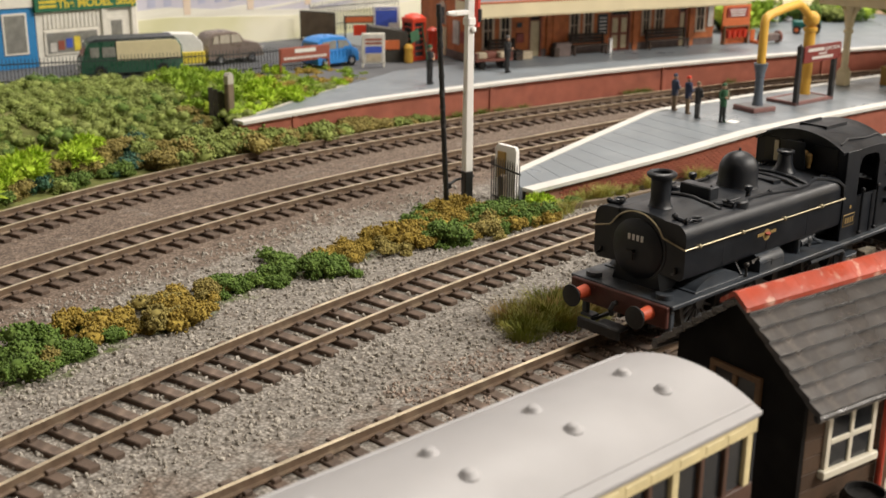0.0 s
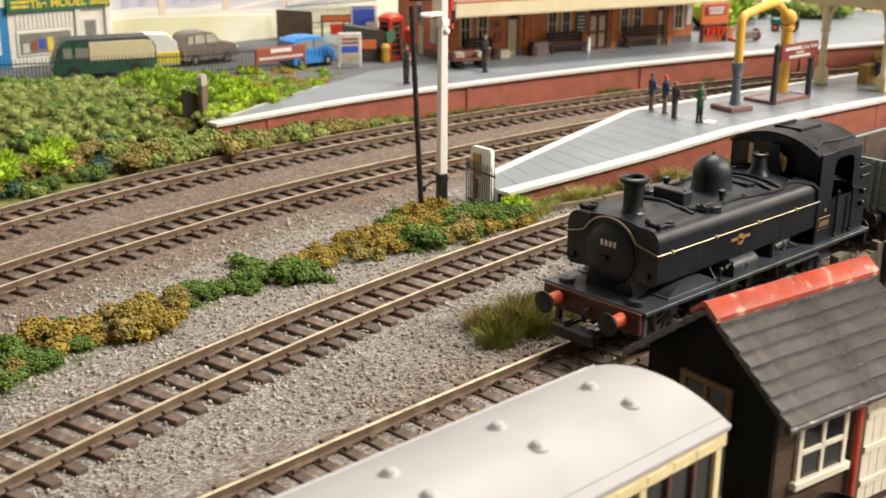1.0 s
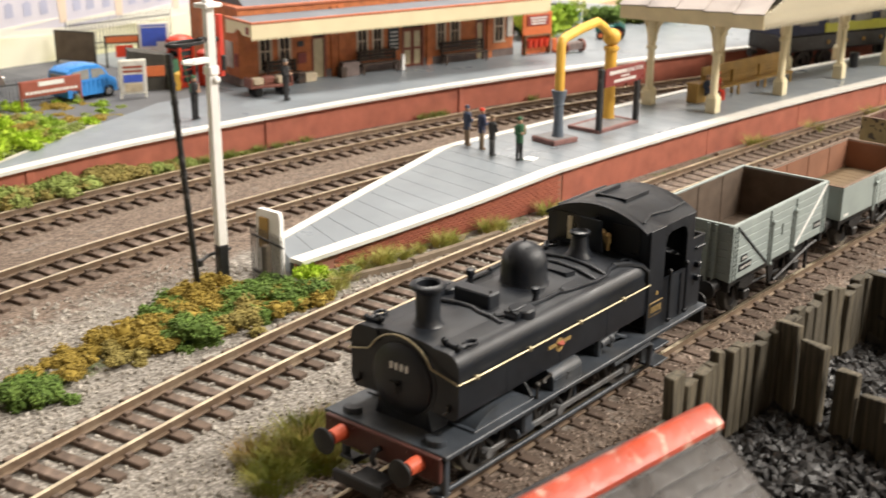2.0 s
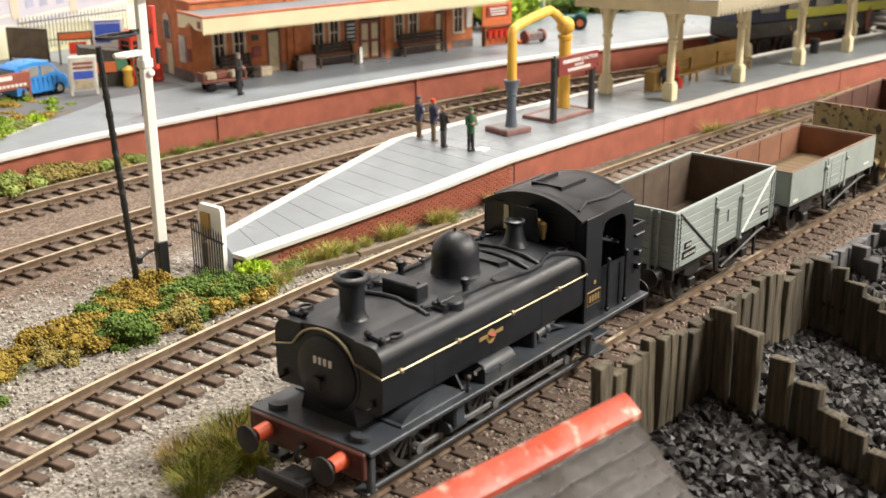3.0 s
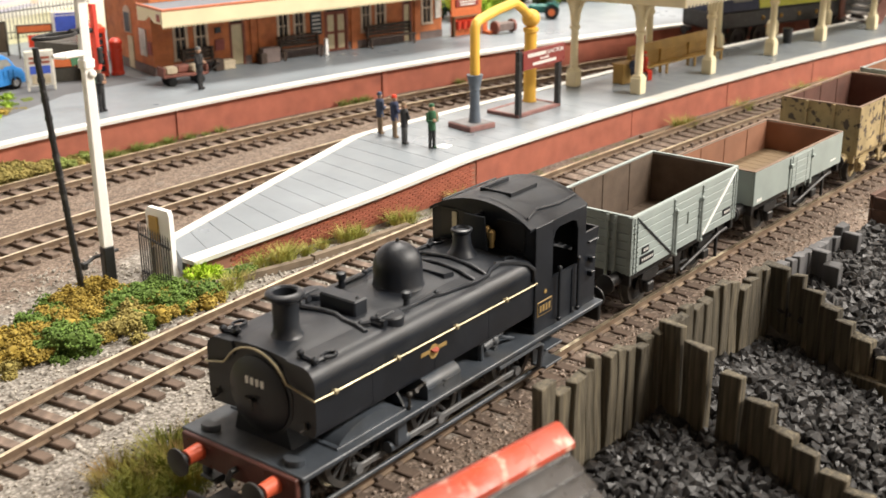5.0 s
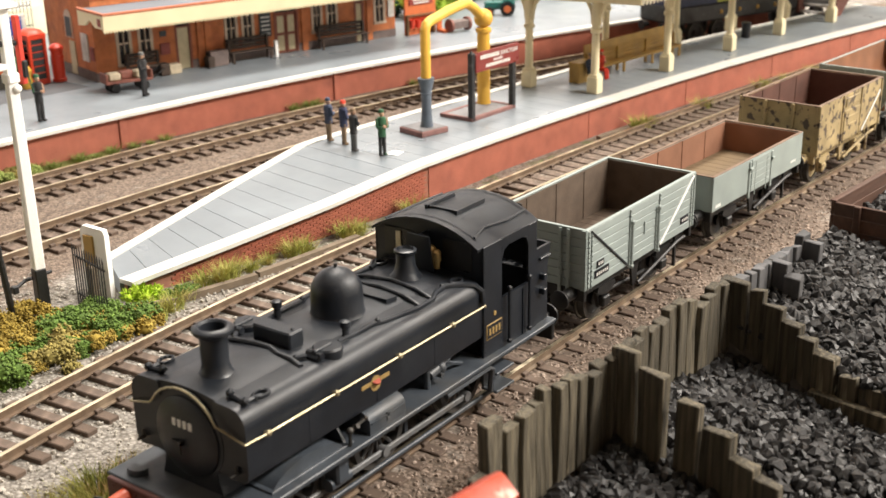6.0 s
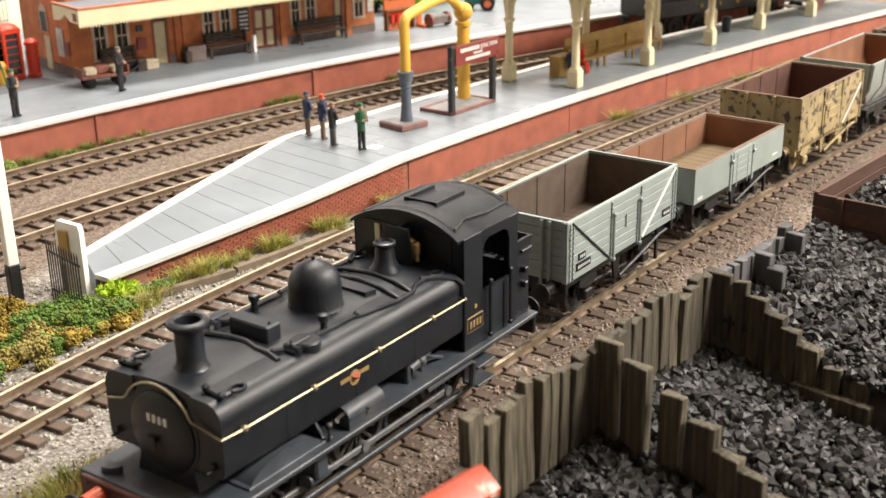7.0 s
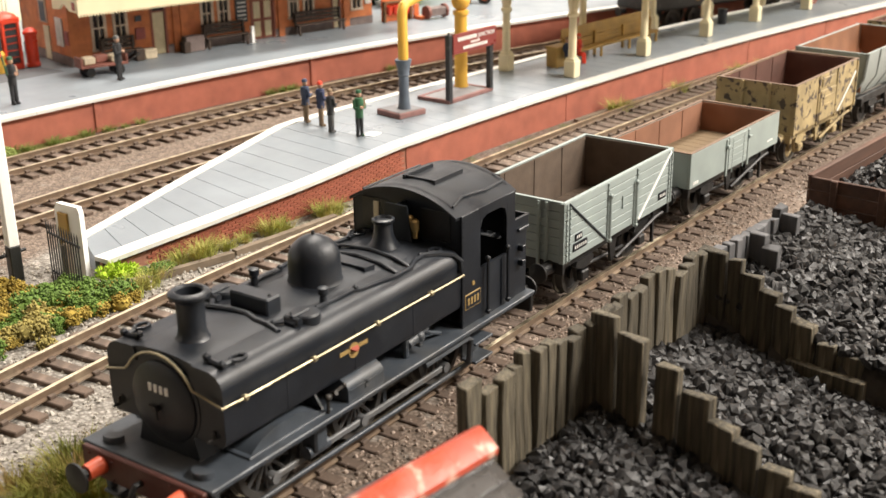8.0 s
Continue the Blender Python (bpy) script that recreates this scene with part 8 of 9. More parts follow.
blue_van(89, 378, 2).scale = (.9, .9, .9)
t = thing("ice_cream_cart", 24, 431, ZP - .15, -18, "white and yellow rounded cart behind the green van", "cart", "parked vehicles")
b = bmesh.new()
rounded_body(b, [(0, 3), (0, 22), (4, 25), (24, 24), (30, 18), (31, 3)], 16, .85)
part("body", b, M_cartwhite, t)
b = bmesh.new()
add_box(b, -.5, 31.8, -8.6, 8.6, 3.5, 12, .6)
part("yellow_skirt", b, M_shopyellow, t, "bright yellow lower panel")
t.scale = (.78, .78, .84)


def shop(x, y, rz):
    t = thing("shop_building", x, y, ZP - .15, rz, "small cream-fronted shop with a green sign", "building")
    # blue shop front
    b = bmesh.new()
    add_box(b, -34, -4.4, 0, 30, 0, 60)
    part("blue_front", b, M_shopblue, t, "blue painted shop front", smooth=None)
    b = bmesh.new()
    add_box(b, -24, -9.5, -.9, .1, 8, 32, .2)
    w = part("shop_window", b, M_shopwhite, t)
    b = bmesh.new()
    add_box(b, -22.8, -10.7, -1.1, -.8, 9.2, 30.8)
    part("pane", b, M_carglass, w)
    b = bmesh.new()
    add_box(b, -34, -4.8, -1.4, .1, 35, 41, .2)
    part("blue_sign", b, M_shopwhite, t)
    # cream shop front
    b = bmesh.new()
    add_box(b, -4, 60, 0, 30, 0, 60)
    part("cream_front", b, M_shopwhite, t, "cream painted shop front", smooth=None)
    for k in range(14):
        b = bmesh.new()
        add_box(b, .4 + k * 2.5, 2.4 + k * 2.5, -.7, .1, 21.5, 31, .15)
        part("front_board", b, M_shopwhite, t)
    b = bmesh.new()
    add_box(b, 0, 34, -1, .1, 6, 20.4, .2)
    w = part("display_window", b, M_shopwhite, t)
    b = bmesh.new()
    add_box(b, 1.4, 32.6, -1.2, -.9, 7.2, 19.2)
    part("pane", b, M_carglass, w)
    for k, m in enumerate((M_paper, M_bannerred, M_posterblue, M_shopyellow, M_paper, M_shopgreen)):
        b = bmesh.new()
        add_box(b, 3 + k * 4.9, 6.8 + k * 4.9, -1.5, -1.15, 8 + (k % 3), 13.4 + (k * 5) % 4)
        part("window_display", b, m, w)
    b = bmesh.new()
    add_box(b, -5, 58, -3.4, .2, 31.8, 41, .3)
    s = part("fascia_sign", b, M_shopgreen, t, "green sign board with yellow letters")
    for k in range(2):
        b = bmesh.new()
        add_box(b, -2.6, 8, -3.7, -3.3, 34.2 + k * 2.6, 35.8 + k * 2.6)
        part("small_text_bar", b, M_shopyellow, s)
    cu = bpy.data.curves.new("sign_word", "FONT")
    cu.body, cu.size, cu.extrude, cu.offset = "The MODEL Shop", 6.6 * MM, .15 * MM, .2 * MM
    cu.materials.append(M_shopyellow)
    ob = new("sign_word", cu)
    ob.parent = s
    ob.location, ob.rotation_euler = (8.5 * MM, -3.5 * MM, 33.8 * MM), (radians(90), 0, 0)
    b = bmesh.new()
    add_box(b, 40, 51, -.6, .1, 0, 26, .2)
    d = part("shop_door", b, M_shopwhite, t)
    b = bmesh.new()
    add_box(b, 42, 49, -.8, -.5, 4, 24)
    part("door_pane", b, M_carglass, d)
    for xx in (36, 55):
        b = bmesh.new()
        add_box(b, xx, xx + 3.4, -2, .1, 0, 32, .3)
        part("pilaster", b, M_shopwhite, t)
    return t


shop(-24, 482, -3)


# railings along the car park, in bays
RUN = [(-260, 507), (-205, 484.5), (-150, 462), (-96, 441), (-42, 419), (0, 401), (44, 384.5), (78, 379.5), (112, 374)]
for (x0, y0), (x1, y1) in zip(RUN, RUN[1:]):
    railing("car_park_railing", x0, y0, x1, y1, ZP - .2, ZP + 14.5, 1.9, M_railing_dk, "dark iron railing between embankment and car park")
for (x0, y0), (x1, y1) in (((168, 482), (206, 480)), ((206, 480), (244, 478))):
    railing("back_railing", x0, y0, x1, y1, ZP + 4, ZP + 24, 2.4, M_railing_dk, "dark railing along the back of the car park")


def board(name, x, y, rz, w, z0, z1, face, frame_mat, label, bars=(), legs=True):
    t = thing(name, x, y, ZP - .15, rz, label, "notice board", "notice boards")
    b = bmesh.new()
    add_box(b, -w / 2, w / 2, -.6, .6, z0, z1, .15)
    part("frame", b, frame_mat, t)
    b = bmesh.new()
    add_box(b, -w / 2 + .8, w / 2 - .8, -.9, -.5, z0 + .8, z1 - .8)
    f = part("face", b, face, t)
    for k, (c0, c1, q0, q1, m) in enumerate(bars):
        b = bmesh.new()
        add_box(b, c0, c1, -1.1, -.8, q0, q1)
        part("printed_bar", b, m, f)
    if legs:
        for s in (-1, 1):
            b = bmesh.new()
            add_box(b, s * (w / 2 - .6) - .5, s * (w / 2 - .6) + .5, -.4, .8, 0, z0 + .5)
            part("leg", b, frame_mat, t)
    return t


board("poster_board", 124, 357, -28, 14, 2.4, 20.4, M_paper, M_shopwhite, "white framed poster board with a printed picture", [(-5, 5, 16, 17.2, M_bannerred), (-5, 5, 13.8, 15, M_bannerred), (-5, 5, 8.6, 12.6, M_posterblue), (-4.4, 4.6, 3.6, 8, M_crate)])
board("advert_hoarding", 197, 434, -32, 19, 5, 24.5, M_letter, M_shopwhite, "white and blue advertisement hoarding on legs", [(-7.4, 7.4, 13, 21.6, M_posterblue), (-7.4, 1.5, 10.4, 13, M_posterblue), (-7.4, 7.4, 22.3, 23.2, M_posterblue)])
board("dark_hoarding", 163, 466, -68, 28, 2, 20, M_timber, M_hoard, "dark wooden hoarding with a faded brown picture", [])
board("orange_hoarding", 176, 437, -30, 20, 14, 19, M_orange, M_hoard, "dark hoarding with an orange panel", [(-4, 6, 6, 13, M_postred)])
board("banner_board", 84, 371, -4, 34, 6.2, 14.6, M_bannerred, M_bannerred, "dull red banner with white bars hung on the railing", [(-7, 7, 11.4, 13.6, M_letter)] + [(-14.4 + k * 2.25, -12.8 + k * 2.25, 7.8, 9.2, M_letter) for k in range(13)])
board("blue_poster_board", 488, 320, -55, 9, 3, 14, M_letter, M_shopwhite, "small blue and white poster board on legs", [(-3.6, 3.6, 5, 11.6, M_posterblue)])
board("purple_poster_board", 486, 338, -55, 15, 2, 17, M_purple, M_hoard, "dark purple poster board with a pale corner", [(-5, -1, 10, 15, M_letter)])
board("far_orange_sign", 484, 330, -55, 8, 7, 12, M_orange, M_hoard, "small orange sign on dark legs")
t = thing("teal_tractor", 462, 275, ZP - .1, -60, "teal green tractor with dark wheels parked on the forecourt", "tractor", "parked vehicles")
b = bmesh.new()
add_box(b, -9, 3, -3, 3, 4, 9.4, .8)
add_box(b, -9.6, -8.6, -2.4, 2.4, 4.6, 9, .2)
part("bonnet", b, M_teal, t)
b = bmesh.new()
add_box(b, 3, 9, -4, 4, 3.6, 6, .4)
add_box(b, 5, 8.6, -2, 2, 6, 7.4, .4)
add_box(b, 8, 9, -2, 2, 6.8, 10.6, .4)
part("seat", b, M_tyre, t)
for q in (-1, 1):
    b = bmesh.new()
    add_prism(b, [(1.6, 8), (3, 10.8), (7, 11.4), (10.6, 9), (10.6, 7.6), (7, 10.2), (3.6, 9.6)], "y", min(q * 3.6, q * 6), max(q * 3.6, q * 6))
    part("mudguard", b, M_teal, t)
for xx, r in ((-6, 3), (6, 4.8)):
    for q in (-1, 1):
        b = bmesh.new()
        add_tube(b, (xx, q * 4.8 - 1, r), (xx, q * 4.8 + 1, r), r, n=18)
        wh = part("wheel", b, M_tyre, t)
        b = bmesh.new()
        add_tube(b, (xx, q * 4.8 - 1.2, r), (xx, q * 4.8 + 1.2, r), r * .5, n=14)
        part("hub", b, M_orange, wh)
b = bmesh.new()
add_tube(b, (-4, 0, 9), (-4, 0, 13.4), .5, n=8)
part("exhaust", b, M_tyre, t)
b = bmesh.new()
add_tube(b, (3, 0, 9), (4.6, 0, 11.2), .3, n=6)
add_ring(b, (4.8, 0, 11.4), 1.8, .3)
part("steering_wheel", b, M_tyre, t)
b = bmesh.new()
add_prism(b, [(-12, 0), (12, 0), (12, 18), (-12, 22)], "y", -7, 7)
add_box(b, -9, 3, -7.6, -6.9, 8, 13)
lone("market_kiosk", b, M_hoard, 147, 372, ZP - .15, -30, "dark sloping kiosk beside the telephone box", "kiosk")
b = bmesh.new()
add_box(b, -6, 6, -.5, .5, 0, 5.6, .2)
lone("kiosk_sign", b, M_orange, 143.6, 365.4, ZP + 7.6, -30, "orange sign with pale marks on the kiosk", "sign")
b = bmesh.new()
add_lathe(b, [(2.6, 0), (2.8, 4), (2.2, 6), (3, 9), (2, 11), (.3, 11.4)], (0, 0, 0), 16)
lone("hydrant", b, M_yellow, 152, 357.5, ZP - .15, 0, "yellow rounded hydrant by the telephone box", "hydrant")
b = bmesh.new()
add_box(b, -2.2, 2.2, -1.6, 1.6, 0, 27, .5)
t = thing("crossing_post", -12, 300, -2, 15, "stout weathered timber post with a pale top", "post")
part("shaft", b, M_timber, t)
b = bmesh.new()
add_prism(b, [(-2, 26.9), (2, 26.9), (2, 31), (.8, 32.4), (-.8, 32.4), (-2, 31)], "y", -1.5, 1.5)
part("cap", b, M_kerb, t, "pale weathered cap")
t = thing("boarded_gate", -14.5, 304, -2, -35, "dark green boarded gate beside the timber post", "gate")
for k in range(4):
    b = bmesh.new()
    add_box(b, -6 + k * 2.4, -3.65 + k * 2.4, -.5, .5, 0, 25 - k, .2)
    part("gate_board", b, M_hoard, t)
for z0 in (4, 14):
    b = bmesh.new()
    add_box(b, -6, 3.2, .4, .9, z0, z0 + 1.6, .1)
    part("gate_rail", b, M_hoard, t)


# a train waiting far along the platform, stairs of a footbridge beyond
def far_train():
    t = thing("railcar", 476, D_LINE(476), 0, -21.5, "dark railcar with a yellow-green band standing at the platform", "railcar")
    b = bmesh.new()
    add_box(b, 0, 160, -17, 17, 14, 25, 1)
    part("lower_body", b, M_postblack, t)
    b = bmesh.new()
    add_box(b, 34, 160, -17.1, 17.1, 25, 31.5, .6)
    part("band", b, material("railcar_yellow_green", (0.5, 0.52, 0.05), 0.4, vary=0.1), t, "yellow-green band")
    b = bmesh.new()
    add_prism(b, [(-16.9, 25), (16.9, 25), (16.9, 30), (15, 42), (8, 47), (-8, 47), (-15, 42)], "x", .3, 159.7)
    part("upper_body", b, M_bluedark, t)
    for k in range(6):
        for s in (-1, 1):
            b = bmesh.new()
            add_box(b, 12 + k * 24, 28 + k * 24, s * 16.4 - .4, s * 16.4 + .4, 30.5, 38.5, .3)
            part("window", b, M_carglass, t)
    for s in (-1, 1):
        b = bmesh.new()
        add_tube(b, (-4.5, s * 9, 12), (.6, s * 9, 12), 1.5, n=12)
        add_tube(b, (-5.2, s * 9, 12), (-4.4, s * 9, 12), 2.9, n=16)
        part("buffer", b, M_postblack, t)
        for xx in (38, 54, 70, 86):
            b = bmesh.new()
            add_box(b, xx - 1.2, xx + 1.2, s * 17 - .6, s * 17 + .6, 18, 20.6, .4)
            add_tube(b, (xx, s * 17.4, 19.4), (xx, s * 18, 19.4), .8, n=12)
            part("axle_box", b, M_benchwood, t, "ochre axle box cover")
        for xx in (24, 44, 116, 136):
            wheel(t, xx, s * 8.6, 6.5, 6.4, 0, M_iron, M_steel)
    return t


far_train()
t = thing("footbridge_stairs", 566, 84, ZP, -12, "brown footbridge stairs rising from the island platform", "stairs")
for k in range(12):
    b = bmesh.new()
    add_box(b, k * 4, k * 4 + 5, 0, 26, k * 4, k * 4 + 1.2, .15)
    part("tread", b, M_leadroof, t)
for yy in (-1.2, 26):
    b = bmesh.new()
    add_prism(b, [(-2, 0), (4, 0), (52, 48), (52, 60), (46, 60), (-2, 12)], "y", yy, yy + 1.4)
    part("side_panel", b, M_trolley, t)


# ---- lamps under the ceiling ----
for lx, ly, lz, watts in LAMPS:
    t = thing("ceiling_light", lx / MM, ly / MM, 1340, 0, "long white ceiling light under the room's ceiling", "lamp", "ceiling lights")
    b = bmesh.new()
    add_box(b, -470, 470, -170, 170, 20, 60, 4)
    part("housing", b, M_room, t)


# ---- greenery and loose stones ----
def foliage(name, color, color2, vary=.25):
    return material(name, color, 0.9, vary=vary, scale=500, second=color2, second_at=.55, second_scale=150, island=.26, bump=0)


G_olive = foliage("olive_foam_leaves", (0.2, 0.255, 0.055), (0.27, 0.315, 0.085))
G_green = foliage("green_foam_leaves", (0.095, 0.165, 0.024), (0.15, 0.235, 0.04))
G_gold = foliage("golden_brown_foam_leaves", (0.29, 0.205, 0.03), (0.37, 0.27, 0.05))
G_dark = foliage("dark_blue_green_leaves", (0.025, 0.08, 0.055), (0.05, 0.13, 0.06))
G_brown = foliage("brown_olive_leaves", (0.25, 0.205, 0.055), (0.31, 0.25, 0.07))
G_lime = foliage("bright_lime_leaves", (0.38, 0.55, 0.03), (0.52, 0.66, 0.06))
G_bright = foliage("fresh_green_leaves", (0.23, 0.36, 0.03), (0.37, 0.5, 0.05))
G_straw = foliage("straw_and_green_grass", (0.33, 0.35, 0.07), (0.56, 0.46, 0.17))


BALL = bmesh.new()
bmesh.ops.create_icosphere(BALL, subdivisions=1, radius=1.05)
BALL_V = [v.co.copy() for v in BALL.verts]
BALL_F = [tuple(v.index for v in f.verts) for f in BALL.faces]
BALL.free()


def bush_mesh(name, mat, seed, r, h, count, leaf, spiky=False):
    """A bush: an uneven mound of lobes, covered with many small leaf clumps."""
    rnd = random.Random(seed)
    verts, faces = [], []
    lobes = [(rnd.gauss(0, .38) * r, rnd.gauss(0, .38) * r, rnd.uniform(.15, .7) * h, rnd.uniform(.22, .5) * r) for _ in range(10)]
    for lx, ly, lz, lr in lobes:
        o = len(verts)
        for p in BALL_V:
            k = lr * (.8 + .22 * noise.noise((p.x * 2.1 + lx, p.y * 2.1 + ly, p.z * 2.1 + seed)))
            verts.append(((lx + p.x * k) * MM, (ly + p.y * k) * MM, max(lz + p.z * k * h / r * .8, -.5) * MM))
        faces += [tuple(o + i for i in f) for f in BALL_F]
    for _ in range(count):
        lx, ly, lz, lr = rnd.choice(lobes)
        a, u = rnd.uniform(0, 2 * math.pi), rnd.uniform(-.5, 1)
        q = math.sqrt(max(0, 1 - u * u))
        n = V(q * math.cos(a), q * math.sin(a), u)
        k = lr * (.84 + .22 * noise.noise((n.x * 2.1 + lx, n.y * 2.1 + ly, n.z * 2.1 + seed)) + rnd.uniform(-.05, .2))
        c = V(lx + k * n.x, ly + k * n.y, max(lz + k * u * h / r * .8, .2))
        out = (n + V(0, 0, .3)).normalized()
        s = leaf * rnd.uniform(.6, 1.35)
        o = len(verts)
        if spiky:
            side = out.cross(V(rnd.uniform(-1, 1), rnd.uniform(-1, 1), rnd.uniform(-1, 1))).normalized() * s * .42
            tip = c + out * s * 2.3 + V(0, 0, -.25 * s)
            for p in (c - side, c + side, c + out * s * 1.2 + side * .8, tip, c + out * s * 1.2 - side * .8):
                verts.append(tuple(p * MM))
            faces += [(o, o + 1, o + 2), (o, o + 2, o + 4), (o + 4, o + 2, o + 3)]
        else:
            m = Euler((rnd.uniform(0, 6), rnd.uniform(0, 6), rnd.uniform(0, 6))).to_matrix()
            for p in ((1, 1, 1), (1, -1, -1), (-1, 1, -1), (-1, -1, 1)):
                verts.append(tuple((c + m @ V(*(v * s * rnd.uniform(.45, 1.0) for v in p))) * MM))
            faces += [tuple(o + i for i in f) for f in ((0, 1, 2), (0, 3, 1), (0, 2, 3), (1, 3, 2))]
    me = bpy.data.meshes.new(name)
    me.from_pydata(verts, [], faces)
    me.polygons.foreach_set("use_smooth", [not spiky] * len(faces))
    me.update()
    me.materials.append(mat)
    return me


def tuft_mesh(name, mat, seed, r, h, count, w=.16):
    """A tuft of bent grass blades."""
    rnd = random.Random(seed)
    verts, faces = [], []
    for _ in range(count):
        a, d = rnd.uniform(0, 2 * math.pi), r * math.sqrt(rnd.random())
        base = V(d * math.cos(a), d * math.sin(a), 0)
        lean = V(math.cos(a) * rnd.uniform(.1, .8) + rnd.uniform(-.35, .35), math.sin(a) * rnd.uniform(.1, .8) + rnd.uniform(-.35, .35), 0)
        side = V(-math.sin(a), math.cos(a), 0) * w
        hh = h * rnd.uniform(.55, 1.1)
        o = len(verts)
        for k, ww in ((0, 1), (.55, .8), (1, .12)):
            c = base + lean * hh * k * k + V(0, 0, hh * k * (1 - .12 * k))
            verts.append(tuple((c - side * ww) * MM))
            verts.append(tuple((c + side * ww) * MM))
        faces += [(o, o + 1, o + 3, o + 2), (o + 2, o + 3, o + 5, o + 4)]
    me = bpy.data.meshes.new(name)
    me.from_pydata(verts, [], faces)
    me.update()
    me.materials.append(mat)
    return me


def put_bush(name, me, x, y, z, s, label, group):
    ob = new(name, me)
    ob.location, ob.rotation_euler, ob.scale = (x * MM, y * MM, z * MM), (0, 0, (x * 13.7 + y * 7.3) % 6.28), (s, s, s * (.85 + ((x * 3.1 + y) % 1) * .3))
    return tagged(ob, label, "bush", group)


rnd = random.Random(77)
KINDS = {}
for nm, mat in (("olive", G_olive), ("green", G_green), ("gold", G_gold), ("dark", G_dark), ("brown", G_brown)):
    KINDS[nm] = [bush_mesh(nm + "_bush", mat, 50 + k, 9, 8.4, 730, .55) for k in range(3)]
KINDS["bright"] = [bush_mesh("fresh_bush", G_bright, 80 + k, 9, 10, 700, 1.0, True) for k in range(2)]
KINDS["lime"] = [bush_mesh("lime_bush", G_lime, 90 + k, 9, 10, 750, 1.0, True) for k in range(2)]
LAB = {"olive": "olive green foam bush on the embankment", "green": "mid green foam bush in the gravel", "gold": "golden brown foam bush in the gravel", "dark": "dark blue-green foam bush by the main line",
       "brown": "brownish olive foam bush by the main line", "bright": "fresh bright green leafy bush", "lime": "vivid lime green feathery bush"}


def bush(kind, x, y, z, s):
    put_bush("bush", rnd.choice(KINDS[kind]), x, y, z, s, LAB[kind], "bushes")


def joined(name, places, label):
    """Bushes too many to count, joined into one mesh; places: (mesh, x, y, z, scale)."""
    mats, co, polys, idx, base = [], [], [], [], 0
    for me, x, y, z, s in places:
        if me.materials[0] not in mats:
            mats.append(me.materials[0])
        v = np.empty(len(me.vertices) * 3)
        me.vertices.foreach_get("co", v)
        v = v.reshape(-1, 3) * s
        a = (x * 13.7 + y * 7.3) % 6.28
        c, d = math.cos(a), math.sin(a)
        co.append(np.stack((v[:, 0] * c - v[:, 1] * d + x * MM, v[:, 0] * d + v[:, 1] * c + y * MM, v[:, 2] + z * MM), 1))
        p = np.empty(len(me.polygons) * 3, int)
        me.polygons.foreach_get("vertices", p)
        polys.append(p.reshape(-1, 3) + base)
        idx.append(np.full(len(me.polygons), mats.index(me.materials[0])))
        base += len(me.vertices)
    me = bpy.data.meshes.new(name)
    me.from_pydata(np.concatenate(co), [], np.concatenate(polys))
    for m in mats:
        me.materials.append(m)
    me.polygons.foreach_set("material_index", np.concatenate(idx))
    me.polygons.foreach_set("use_smooth", [True] * len(me.polygons))
    me.update()
    return tagged(new(name, me), label, "bushes", "", "stuff")


# the overgrown embankment: single bushes along its foot, a thick cover above
LITE = {nm: [bush_mesh(nm + "_cover", mat, 150 + k, 9, 8, 345, .48) for k in range(3)] for nm, mat in (("olive", G_olive), ("green", G_green), ("bright", G_bright), ("lime", G_lime))}
cover = []
for _ in range(560):
    x = rnd.uniform(-270, 6)
    y0, y1 = D_LINE(x) + 24, fence_y(x) - 5
    if x > -30:
        y0 = far_edge(x) + 26 + (x + 20) * .2
    if y0 > y1:
        continue
    y = y0 + (y1 - y0) * rnd.random()
    k = (y - y0) / max(y1 - y0, 1)
    if k < .2 and x > -150:
        bush(rnd.choice(("dark", "brown", "brown", "olive", "green")), x, y, bank_height(x, y) - 1.5, rnd.uniform(.6, 1.0))
    else:
        cover.append((rnd.choice(LITE[rnd.choice(("olive", "olive", "olive", "olive", "olive", "olive", "green"))]), x, y, bank_height(x, y) - 1.8, rnd.uniform(.7, 1.15)))
for _ in range(110):
    x = rnd.uniform(-14, 62)
    y = far_edge(x) + 10 + (x + 20) * .42 + 46 * rnd.random() ** 1.3
    if y < fence_y(x) - 3:
        cover.append((rnd.choice(LITE[rnd.choice(("bright", "bright", "lime", "olive"))]), x, y, 8.0, rnd.uniform(.45, .8)))
joined("embankment_scrub", cover, "thick olive green scrub covering the embankment")
for x, y, s in ((-158, 262, 1.2), (-98, 290, 1.0), (-91, 297, .8), (-106, 287, .7), (-84, 299, .6), (-121, 284, 1.1), (-130, 280, 1.2), (-172, 255, 1.2), (-140, 274, 1.1)):
    bush("lime", x, y, bank_height(x, y) + 1.5, s)
for x, y, s in ((-8, 326, .9), (-14, 334, 1), (-4, 345, 1), (-6, 358, 1), (2, 366, .9), (-20, 322, .7)):
    bush("bright", x, y, bank_height(x, y) + 1, s)
for x, y, s in ((-24, 282, .9), (-17, 286, .8), (-12, 291, .7), (-22, 292, .8), (-6, 296, .7), (-30, 288, 1)):
    bush(rnd.choice(("brown", "olive")), x, y, -2.5, s)
